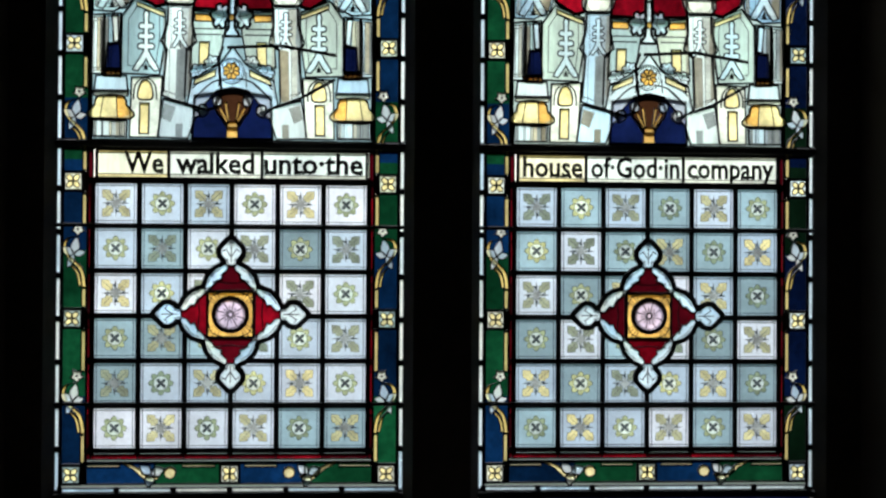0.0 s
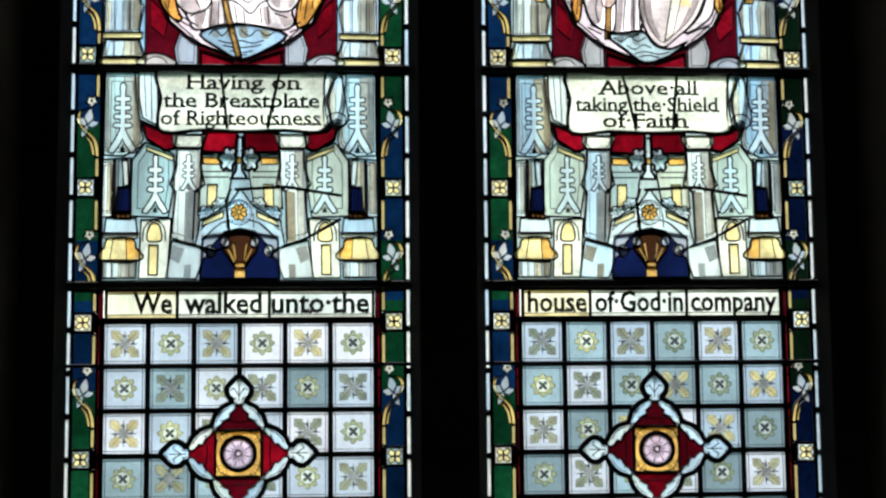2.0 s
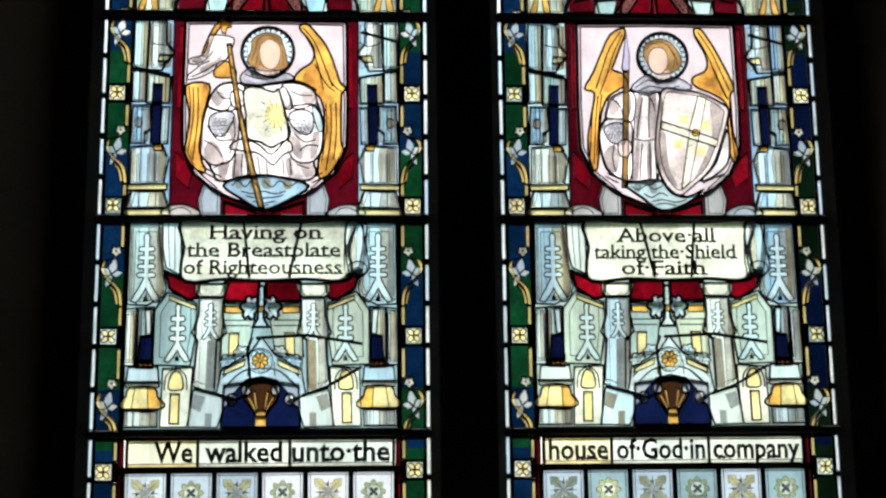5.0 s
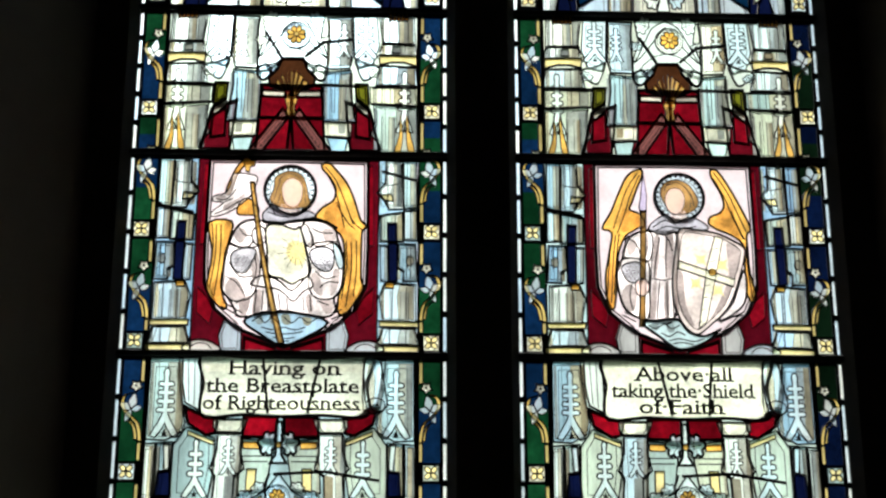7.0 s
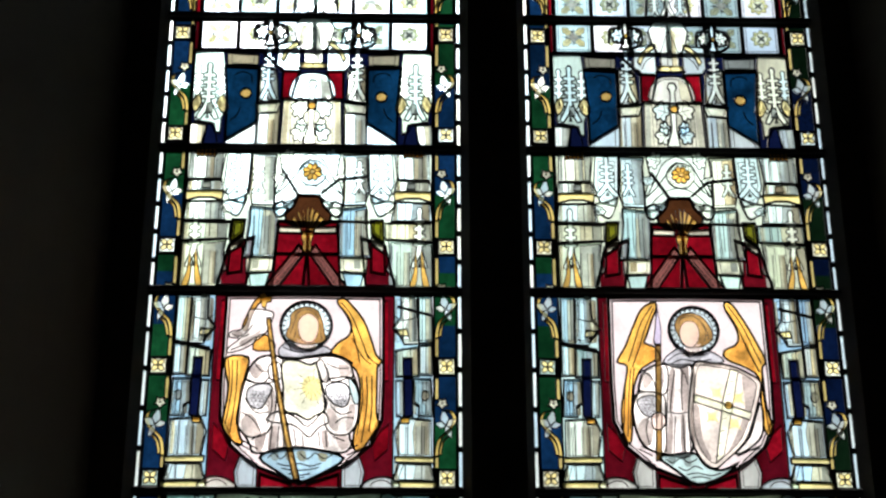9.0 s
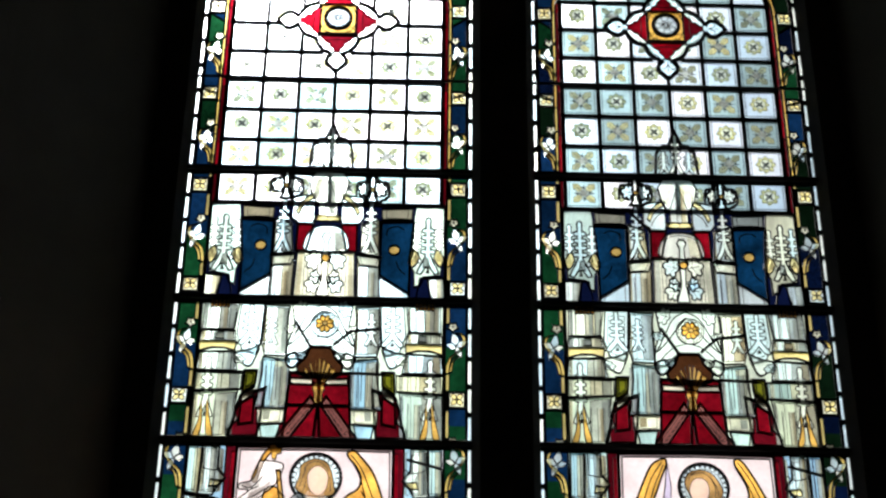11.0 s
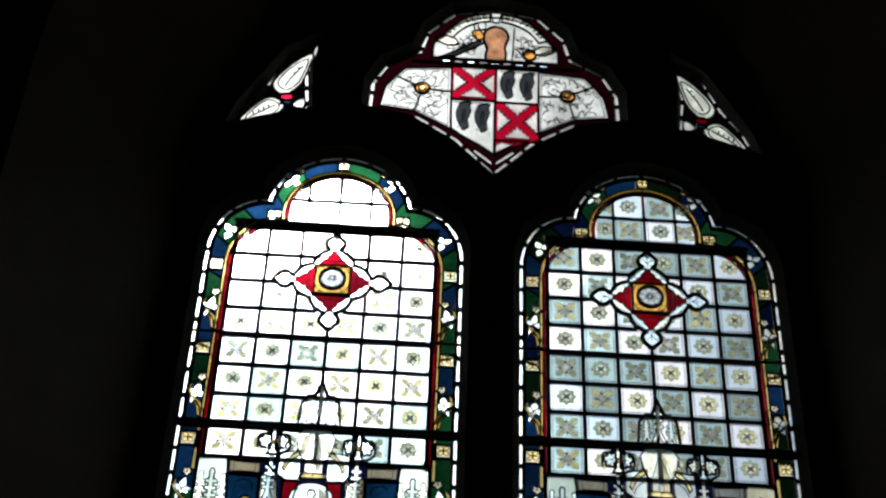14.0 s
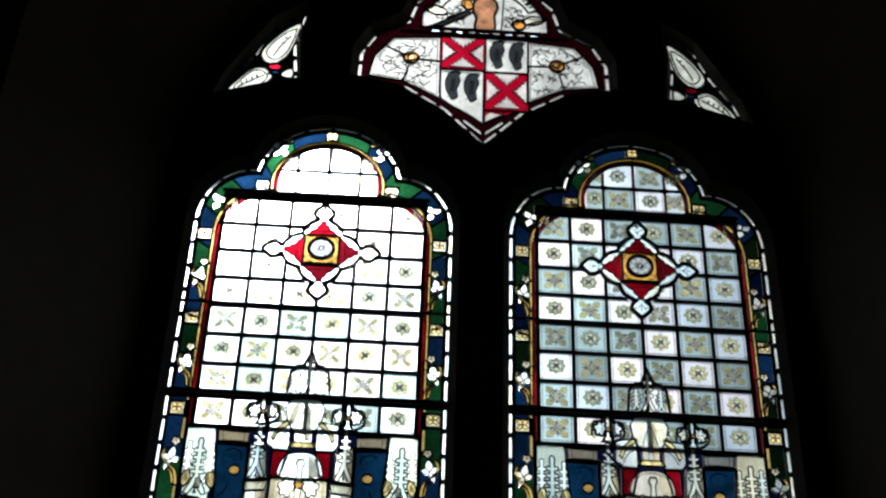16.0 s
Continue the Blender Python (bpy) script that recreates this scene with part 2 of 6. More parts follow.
class Panel:
    """One leaded panel of the window: panes, the lead between them and the painted lines on them."""

    def __init__(self, side, v, label, came=0.55):
        self.x, self.z, self.came_width = AXIS[side], v * CM, came
        self.thing = tagged(new("stained_glass_panel"), label, "stained glass", "panels of the window")
        self.thing.location = (self.x, 0, self.z)
        self.lead, self.paint = ([], []), ([], [])

    def local(self, pts):
        return [(u * CM, v * CM - self.z) for u, v in pts]

    def add(self, store, piece):
        n = len(store[0])
        store[0].extend(piece[0])
        store[1].extend([[i + n for i in f] for f in piece[1]])

    def pane(self, pts, mat, layer=0, came=None, name="pane", parent=None, thick=0.003, label="", inset=False):
        if inset:
            mu, mv = sum(q[0] for q in pts) / len(pts), sum(q[1] for q in pts) / len(pts)
            self.line([(mu + (a - mu) * 0.72, mv + (b - mv) * 0.8) for a, b in pts], 0.1, layer, True)
        p = self.local(pts)
        cx, cz = sum(q[0] for q in p) / len(p), sum(q[1] for q in p) / len(p)
        y = -layer * STEP
        verts, faces = slab([(a - cx, b - cz) for a, b in p], -thick / 2, thick / 2)
        loc = Vector((cx, y, cz))
        if parent is not None:
            loc -= parent.location
        ob = link_mesh(name, verts, faces, GLASS[mat] if isinstance(mat, str) else mat, parent or self.thing, loc, label)
        ob.visible_shadow = False
        if mat in ("white", "pale_blue", "pale_green") and came is not None and came >= 0.35 and name in MODELLED:
            self.model(pts, layer)
        w = self.came_width if came is None else came
        if name in MODELLED or name in PAINTED:
            w = min(w, 0.27)
        elif w >= 0.35:
            w *= 1.1
        if w:
            self.add(self.lead, ribbon(p, w * CM, y - 0.0028, y + 0.0028))
        return ob

    def model(self, pts, layer):
        """Grey painted modelling on a piece of painted masonry: a broad soft side, a darker edge and fine lines."""
        us = [q[0] for q in pts]
        mu, mv, w = (min(us) + max(us)) / 2, sum(q[1] for q in pts) / len(pts), max(us) - min(us)

        def part_of(shift, across, up):
            return [(mu + shift * w + (a - mu) * across, mv + (b - mv) * up) for a, b in pts]

        self.pane(part_of(0.22, 0.46, 0.9), "wash", layer + 0.3, 0, "painted_shade", thick=0.001)
        self.pane(part_of(0.34, 0.2, 0.88), "grey", layer + 0.55, 0, "painted_shade", thick=0.001)
        self.pane(part_of(-0.4, 0.1, 0.88), "wash", layer + 0.3, 0, "painted_shade", thick=0.001)
        for shift, across, wide in ((0.22, 0.46, 0.07), (0.0, 0.9, 0.1), (-0.3, 0.2, 0.06)):
            self.line(part_of(shift, across, 0.9), wide, layer + 0.1, True)

    def both(self, pts, mat, layer=0, came=None, name="pane", inset=False):
        self.pane(pts, mat, layer, came, name, inset=inset)
        self.pane(mirror(pts), mat, layer, came, name, inset=inset)

    def cames(self, pts, layer=0, width=None):
        self.came(pts, layer, width), self.came(mirror(pts), layer, width)

    def came(self, pts, layer=0, width=None, closed=False):
        y = -layer * STEP
        self.add(self.lead, ribbon(self.local(pts), (width or self.came_width) * CM, y - 0.0028, y + 0.0028, closed))

    def dot(self, u, v, r=0.75, layer=0):
        y = -layer * STEP
        self.add(self.lead, slab(self.local(disc(u, v, r, 8)), y - 0.0034, y + 0.003))

    def line(self, pts, width=0.18, layer=0, closed=False):
        y = -layer * STEP - 0.0016
        self.add(self.paint, ribbon(self.local(pts), width * 1.4 * CM, y - 0.0005, y + 0.0002, closed))

    def lines(self, pts, width=0.18, layer=0, closed=False):
        self.line(pts, width, layer, closed), self.line(mirror(pts), width, layer, closed)

    def blot(self, pts, layer=0):
        y = -layer * STEP - 0.0016
        self.add(self.paint, slab(self.local(pts), y - 0.0005, y + 0.0002))

    def writing(self, text, u, v, height, width, layer=0, lean=0.0, turn=0.0, bold=0.016, nib=True):
        """Angular writing painted on the glass with a broad nib, fitted to the given height and width (cm)."""
        cu = bpy.data.curves.new("lettering", "FONT")
        cu.body, cu.size, cu.align_x, cu.shear = text, 1.0, "LEFT", lean
        cu.extrude, cu.offset, cu.resolution_u = 0.0, bold, 2
        tmp = new("lettering", cu)
        bpy.context.view_layer.update()
        me = bpy.data.meshes.new_from_object(tmp.evaluated_get(bpy.context.evaluated_depsgraph_get()))
        bpy.data.objects.remove(tmp)
        verts, faces = [tuple(q.co) for q in me.vertices], [list(f.vertices) for f in me.polygons]
        if nib:
            verts, faces = self.nib_feet(verts, faces)
        x0, x1 = min(q[0] for q in verts), max(q[0] for q in verts)
        kx, ky = width * CM / (x1 - x0), height * CM / 0.72
        ob = link_mesh("lettering", [((x - x0) * kx, 0, y * ky) for x, y, z in verts], faces, ENAMEL, self.thing,
                       (u * CM, -layer * STEP - 0.0021, v * CM - self.z), "black painted lettering on a pale scroll")
        ob.rotation_euler = (0, -radians(turn), 0)
        return ob

    @staticmethod
    def nib_feet(verts, faces):
        """Slanted nib marks where the strokes of the letters start on the line and end at the middle height."""
        for level in (0.0,):
            xs = sorted(x for x, y, z in verts if abs(y - level) < 0.025)
            runs = []
            for x in xs:
                if runs and x - runs[-1][1] < 0.07:
                    runs[-1][1] = x
                else:
                    runs.append([x, x])
            for a, b in runs:
                if b - a > 0.15:
                    continue
                m, n = (a + b) / 2 - (0.03 if level else -0.03), len(verts)
                verts = verts + [(m - 0.1, level + 0.02, 0), (m - 0.01, level - 0.05, 0), (m + 0.1, level + 0.01, 0), (m + 0.01, level + 0.08, 0)]
                faces = faces + [[n, n + 1, n + 2, n + 3]]
        return verts, faces

    def finish(self):
        for store, name, mat, label in ((self.lead, "lead_came", LEAD, "dark lead cames with soldered joints"),
                                        (self.paint, "painted_line", ENAMEL, "black painted outlines on the glass")):
            if store[1]:
                tagged(link_mesh(name, store[0], store[1], mat, self.thing, label=label), kind="stuff")


# ---- outlines of the openings ----
def head_outline(half, spring, shoulder, cusp_u, lobe_v, lobe_r, bottom, n=10):
    """A light with a round-shouldered trefoil head."""
    right = [(half, bottom), (half, spring)]
    for i in range(1, n + 1):
        a = radians(90 * i / n)
        right.append((half - (half - cusp_u) * (1 - math.cos(a)), spring + (shoulder - spring) * math.sin(a)))
    a0 = math.degrees(math.asin(max(-1, min(1, (shoulder - lobe_v) / lobe_r))))
    lobe = [p for p in disc(0, lobe_v, lobe_r, 2 * n + 1, None, a0, 180 - a0)]
    left = [(-u, v) for u, v in right][::-1]
    return right + lobe + left


def light_outline(grow=0.0, bottom=104):
    return head_outline(30.4 + grow, 361, 377.0 + grow, 18.0 + 0.6 * grow, 373.6, 17.8 + grow, bottom - grow)


def shield_outline(grow=0.0):
    half = pts_of("0,387.6 10,398.4 20.5,405.5 32.6,407.5 32.4,417 28.6,424.5 20.6,429.5 18.4,437.5 11.5,445 0,447.4")
    c = (0, 420)
    pts = half + mirror(half)[1:-1]
    return [(u + grow * (u - c[0]) / max(1, math.hypot(u - c[0], v - c[1])), v + grow * (v - c[1]) / max(1, math.hypot(u - c[0], v - c[1]))) for u, v in pts]


def wing_outline(sign, grow=0.0):
    pts = pts_of("-66,399.5 -57,403.6 -47.6,406.5 -48.8,418 -46.6,430.5 -54.6,423.6 -58.4,414.2 -63.2,407")
    c = (-54, 413)
    pts = [(u + grow * (u - c[0]) / math.hypot(u - c[0], v - c[1]), v + grow * (v - c[1]) / math.hypot(u - c[0], v - c[1])) for u, v in pts]
    return pts if sign < 0 else mirror(pts)


def arch_outline(half, spring, apex, bottom, n=14):
    """A drop arch: two arcs that meet in a low point."""
    rise = apex - spring
    r = (half * half + rise * rise) / (2 * half)
    c = half - r
    top = math.atan2(rise, -c)
    right = [(half, bottom)] + [(c + r * math.cos(top * i / n), spring + r * math.sin(top * i / n)) for i in range(n + 1)]
    return right + mirror(right)[1:]


# ---- the window wall ----
def pierced(name, outer, holes, y, flip):
    """Faces in the plane y with holes in them."""
    bm = bmesh.new()
    edges = []
    for ring in [outer, *holes]:
        vs = [bm.verts.new((u * CM, y, v * CM)) for u, v in ring]
        edges += [bm.edges.new((a, b)) for a, b in zip(vs, vs[1:] + vs[:1])]
    bmesh.ops.triangle_fill(bm, use_beauty=True, use_dissolve=False, edges=edges, normal=(0, -1, 0))
    verts = [tuple(v.co) for v in bm.verts]
    bm.verts.index_update()
    faces = [[v.index for v in f.verts] for f in bm.faces]
    bm.free()
    return verts, faces


def rings(a, ya, b, yb):
    n = len(a)
    verts = [(u * CM, ya, v * CM) for u, v in a] + [(u * CM, yb, v * CM) for u, v in b]
    return verts, [[i, (i + 1) % n, (i + 1) % n + n, i + n] for i in range(n)]


def joined(name, pieces, mat, label):
    verts, faces = [], []
    for v, f in pieces:
        n = len(verts)
        verts += v
        faces += [[i + n for i in q] for q in f]
    return tagged(link_mesh(name, verts, faces, mat), label, kind="structure")


def at(pts, du):
    return [(u + du, v) for u, v in pts]


def openings(grow):
    return [at(light_outline(grow), -36.9), at(light_outline(grow), 36.9), shield_outline(grow),
            wing_outline(-1, grow + 0.7), wing_outline(1, grow + 0.7)]


frame_edge = arch_outline(75, 372, 478, 96)
small, wide = openings(-0.12), openings(1.4)
tracery = [pierced("t", frame_edge, wide, -0.032, False), pierced("t", frame_edge, wide, 0.03, True)]
tracery += [rings(w, -0.032, s, -0.008) for w, s in zip(wide, small)]
tracery += [rings(s, -0.008, s, 0.012) for s in small] + [rings(s, 0.012, w, 0.03) for s, w in zip(small, wide)]
joined("tracery", tracery, STONE, "dark limestone mullion and cusped tracery around the coloured glass")
reveal_edge = arch_outline(104, 380, 512, 80)
joined("window_reveal", [rings(frame_edge, -0.032, reveal_edge, -0.42)], PLASTER, "shadowed plastered reveal splayed around the window")
joined("wall_north", [pierced("w", box(-330, 0, 330, 640), [reveal_edge], -0.42, False),
                      pierced("w", box(-330, 0, 330, 640), [frame_edge], 0.165, True),
                      rings(box(-330, 0, 330, 640), -0.42, box(-330, 0, 330, 640), 0.165)],
       PLASTER, "unlit soot-darkened church wall around the window")


def block(name, x0, y0, z0, x1, y1, z1, mat, label):
    verts, faces = slab([(x0, z0), (x1, z0), (x1, z1), (x0, z1)], y0, y1)
    return tagged(link_mesh(name, verts, faces, mat), label, kind="structure")


block("wall_south", -3.3, -7.3, 0, 3.3, -7.0, 6.4, PLASTER, "plain soot-darkened wall facing the window")
block("wall_west", -3.6, -7.3, 0, -3.305, 0.165, 6.4, PLASTER, "plain soot-darkened side wall")
block("wall_east", 3.305, -7.3, 0, 3.6, 0.165, 6.4, PLASTER, "plain soot-darkened side wall")
block("floor", -3.6, -7.3, -0.2, 3.6, 0.165, -0.004, FLAGS, "worn dark flagstone floor")
block("ceiling", -3.6, -7.3, 6.404, 3.6, 0.165, 6.6, TIMBER, "dark boarded timber ceiling")
block("ground", -1500, -1500, -0.6, 1500, 1500, -0.3, GRASS, "mown grass outside the church")

# ---- saddle bars ----
BARS = (113.0, 174.3, 213.4, 252.8, 283.3, 313.8)


def saddle_bar(side, v, half, radius):
    a = [(radius * math.cos(k * math.pi / 4), radius * math.sin(k * math.pi / 4)) for k in range(8)]
    verts = [(s * half * CM, y, z) for s in (-1, 1) for y, z in a]
    faces = [[k, (k + 1) % 8, (k + 1) % 8 + 8, k + 8] for k in range(8)] + [list(range(7, -1, -1)), list(range(8, 16))]
    ob = link_mesh("saddle_bar", verts, faces, IRON, None, (AXIS[side], -0.012, v * CM))
    return tagged(ob, "black iron saddle bar across the leaded glass", "window bar", "saddle bars")


for side in ("left", "right"):
    for v in BARS:
        saddle_bar(side, v, 30.3, 0.0065)
    for v in (160.1, 129.1, 337.0):
        saddle_bar(side, v, 30.3, 0.0034)
    saddle_bar(side, 369.2, 24.5, 0.0045)


# ---- the border that runs round each light ----
SQUARES = (116.8, 143.9, 167.7, 191.7, 215.8, 237.4, 262.0, 286.4, 309.8, 333.0, 356.4)


def edge_bead(P, v0, v1, s, n):
    h = (v1 - v0) / n
    for i in range(n):
        a, b = v0 + i * h, v0 + (i + 1) * h
        P.pane(box(s * 29.45, a + 0.42, s * 30.2, b - 0.42), "white", 0, 0.2, "edge_bead")
        P.came([(s * 29.3, a), (s * 30.3, a)], 0, 1.0)
    P.came([(s * 29.2, v0), (s * 29.2, v1)], 0, 0.4), P.came([(s * 29.3, v1), (s * 30.3, v1)], 0, 0.9)


def flower_square(P, u, v, r=1.72):
    P.pane(box(u - r, v - r, u + r, v + r), random.choice(["cream", "white", "cream", "pale_green"]), 1, 0.3, "flower_square")
    for a in (45, 135, 225, 315):
        c, s = math.cos(radians(a)), math.sin(radians(a))
        petal = [(u + 0.12 * c, v + 0.12 * s), (u + 0.55 * c - 0.5 * s, v + 0.55 * s + 0.5 * c), (u + 1.25 * c - 0.38 * s, v + 1.25 * s + 0.38 * c), (u + 1.5 * c, v + 1.5 * s), (u + 1.25 * c + 0.38 * s, v + 1.25 * s - 0.38 * c), (u + 0.55 * c + 0.5 * s, v + 0.55 * s - 0.5 * c)]
        P.pane(petal, "straw", 1.6, 0, "painted_petal", thick=0.001)
        P.line(petal, 0.16, 2, True)
    P.line(box(u - r + 0.26, v - r + 0.26, u + r - 0.26, v + r - 0.26), 0.17, 1.2, True)


def leaf(u, v, length, width, turn):
    c, s = math.cos(radians(turn)), math.sin(radians(turn))
    shape = ((0, 0), (0.18, 0.3), (0.42, 0.52), (0.7, 0.36), (1, 0), (0.7, -0.36), (0.42, -0.52), (0.18, -0.3))
    return smooth([(u + length * a * c - width * b * s, v + length * a * s + width * b * c) for a, b in shape], 2)


def sprig(P, s, v):
    """White leaves on a curling yellow stem; s: -1 or 1, the side of the light."""
    stem = smooth([(s * 25.3, v - 6.0), (s * 25.5, v - 4.2), (s * 26.0, v - 2.6), (s * 27.2, v - 1.4), (s * 28.3, v - 0.2), (s * 28.75, v + 1.2), (s * 28.2, v + 2.5), (s * 26.9, v + 2.9)], 4, False)
    for shift, wide in ((0.0, 0.3), (0.75, 0.22)):
        line = stem if not shift else [(a + s * 0.62, b - 0.5) for a, b in stem[2:12]]
        outline = [(a - wide, b - 0.05) for a, b in line] + [(a + wide, b + 0.1) for a, b in line[::-1]]
        P.pane(outline, "yellow", 1 + shift * 0.3, 0.16, "stem")
    for turn, length, width in ((100, 3.1, 1.5), (168, 2.0, 1.2), (30, 2.5, 1.4), (-66, 2.5, 1.2)):
        t = turn if s > 0 else 180 - turn
        u0, v0 = s * 27.1, v - 0.2
        P.pane(leaf(u0, v0, length, width, t), "white", 1.5, 0, "leaf")
        P.line(leaf(u0, v0, length, width, t), 0.12, 1.5, True)
    P.pane([(s * 26.4 + 1.2 * k * math.cos(radians(a)), v + 4.2 + 1.2 * k * math.sin(radians(a))) for a, k in ((18 + i * 36, 1 if i % 2 else 0.6) for i in range(10))], "cream", 1.5, 0.2, "flower")
    P.dot(s * 26.4, v + 4.2, 0.22, 1.8)


def border(P, s, v0, v1):
    """Blue and green glass with flower squares, sprigs and a yellow inner strip, from v0 to v1."""
    stops = [v0] + [e for q in SQUARES for e in (q - 1.75, q + 1.75) if v0 < e < v1] + [v1]
    for i, (a, b) in enumerate(zip(stops, stops[1:])):
        if any(a - 0.1 <= q - 1.7 and q + 1.7 <= b + 0.1 for q in SQUARES) and b - a < 3.8:
            continue
        m = (a + b) / 2
        k = int((a + 40) // 24) + (s > 0)
        # outer border of the right light: its weaker light is put into the colour
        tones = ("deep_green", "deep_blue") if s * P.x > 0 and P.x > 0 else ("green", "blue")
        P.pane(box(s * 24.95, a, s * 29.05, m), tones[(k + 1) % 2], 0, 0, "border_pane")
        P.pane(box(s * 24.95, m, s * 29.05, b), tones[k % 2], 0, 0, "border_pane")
    for u in (24.85, 29.15):
        P.came([(s * u, v0), (s * u, v1)], 0, 0.4)
    for a, b in zip(SQUARES, SQUARES[1:]):
        for c, d in ((a + 2.0, (a + b) / 2 - 6.4), ((a + b) / 2 + 4.4, b - 2.0)):
            c, d = max(c, v0 + 0.4), min(d, v1 - 0.4)
            if d - c > 1:
                P.pane(box(s * 25.05, c, s * 25.75, d), "yellow", 0.5, 0.2, "yellow_strip")
        m = (a + b) / 2
        if v0 + 1 < m < v1 - 1:
            sprig(P, s, m - 0.6)
    for q in SQUARES:
        if v0 + 1 < q < v1 - 0.5:
            P.came([(s * 24.9, q), (s * 25.75, q)], 0, 3.4), P.came([(s * 28.85, q), (s * 29.1, q)], 0, 3.4)
            flower_square(P, s * 27.3, q)


def red_strip(P, s, v0, v1, n):
    h = (v1 - v0) / n
    for i in range(n):
        P.pane(box(s * 24.05, v0 + i * h, s * 24.75, v0 + (i + 1) * h), "red" if i % 3 else "dark_red", 0, 0.25, "red_strip")


# ---- painted quarries ----
def film(name, shapes, mat):
    verts, faces = [], []
    for pts in shapes:
        v, f = slab([(a * CM, b * CM) for a, b in pts], -0.0004, 0.0003)
        faces += [[i + len(verts) for i in q] for q in f]
        verts += v
    me = bpy.data.meshes.new(name)
    me.from_pydata(verts, [], faces)
    me.materials.append(mat)
    return me


def strokes(name, lines, width, mat, closed=False):
    verts, faces = [], []
    for pts in lines:
        v, f = ribbon([(a * CM, b * CM) for a, b in pts], width * CM, -0.0006, 0.0002, closed)
        faces += [[i + len(verts) for i in q] for q in f]
        verts += v
    me = bpy.data.meshes.new(name)
    me.from_pydata(verts, [], faces)
    me.materials.append(mat)
    return me


def oak_leaf(turn):
    c, s = math.cos(radians(turn)), math.sin(radians(turn))
    half = ((0.75, 0.25), (1.15, 0.45), (1.45, 0.85), (1.95, 0.6), (2.3, 0.95), (2.85, 0.6), (3.45, 0.0))
    pts = list(half) + [(a, -b) for a, b in half[::-1][1:]]
    return [(a * c - b * s, a * s + b * c) for a, b in pts]


def spike(turn):
    c, s = math.cos(radians(turn)), math.sin(radians(turn))
    return [(a * c - b * s, a * s + b * c) for a, b in ((0.8, 0.28), (2.5, 0.0), (0.8, -0.28))]


def lobed(r, deep, lobes=8, turn=0.0):
    return [(k * math.cos(radians(a)), k * math.sin(radians(a))) for a, k in
            ((turn + i * 45 / 4 * 8 / lobes, r + (deep if i % 4 == 0 else 0.35 * deep if i % 2 else -deep)) for i in range(4 * lobes))]


def around(pts, turns):
    return [[(a * math.cos(radians(t)) - b * math.sin(radians(t)), a * math.sin(radians(t)) + b * math.cos(radians(t))) for a, b in pts] for t in turns]


DIAGONALS, AXES = (45, 135, 225, 315), (0, 90, 180, 270)
LEAVES = film("painted_leaf", [oak_leaf(a) for a in DIAGONALS], STAIN_OLIVE)
HEART = film("painted_heart", [lobed(0.9, 0.3)], STAIN_GREY)
SPIKES = film("painted_spike", [spike(a) for a in AXES] + around([(0.9, 0.1), (1.7, 0.5), (1.6, 0.1)], AXES), STAIN_SLATE)
ROSE = film("painted_rose", [lobed(1.9, 0.36)], STAIN_GREEN)
ROSE_EYE = film("painted_eye", [disc(0, 0, 1.3, 16)], STAIN_PALE)
EYE_RING = film("painted_eye", [lobed(0.72, 0.4, 4, 45)], STAIN_SLATE)
VEINS = [[(0.8 * math.cos(radians(a)), 0.8 * math.sin(radians(a))), (2.9 * math.cos(radians(a)), 2.9 * math.sin(radians(a)))] for a in DIAGONALS]
LEAF_LINES = strokes("painted_outline", [oak_leaf(a) + oak_leaf(a)[:1] for a in DIAGONALS] + VEINS, 0.07, STAIN_SLATE)
ROSE_LINES = strokes("painted_outline", [c + c[:1] for c in (lobed(1.9, 0.36), disc(0, 0, 1.3, 16), disc(0, 0, 0.3, 8))], 0.1, STAIN_SLATE)
E3 = 3.62
FRAME_LINES = strokes("painted_edge", [[(-E3, k), (E3, k)] for k in (-3.2, 3.2)] + [[(k, -E3), (k, E3)] for k in (-3.2, 3.2)], 0.13, STAIN_SLATE)


def quarry(P, u, v, w, h, kind, clip=None):
    pts = clip or box(u - w / 2, v - h / 2, u + w / 2, v + h / 2)
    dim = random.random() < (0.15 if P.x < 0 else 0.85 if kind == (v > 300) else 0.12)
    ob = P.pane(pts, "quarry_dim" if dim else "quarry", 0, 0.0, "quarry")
    base = Vector((u * CM, 0, v * CM - P.z)) - ob.location
    pieces = ((LEAVES, -0.0020), (HEART, -0.0026), (SPIKES, -0.0024), (LEAF_LINES, -0.0028)) if kind else ((ROSE, -0.0020), (ROSE_EYE, -0.0026), (EYE_RING, -0.0034), (ROSE_LINES, -0.0042))
    for me, y in (*pieces, (FRAME_LINES, -0.0022)):
        if clip and me is FRAME_LINES:
            continue
        o = new(me.name.split(".")[0], me)
        o.parent, o.location = ob, base + Vector((0, y, 0))
        o.scale = (w / 7.4, 1, h / 7.4)
        o.visible_shadow = me.materials[0] is ENAMEL
    return ob


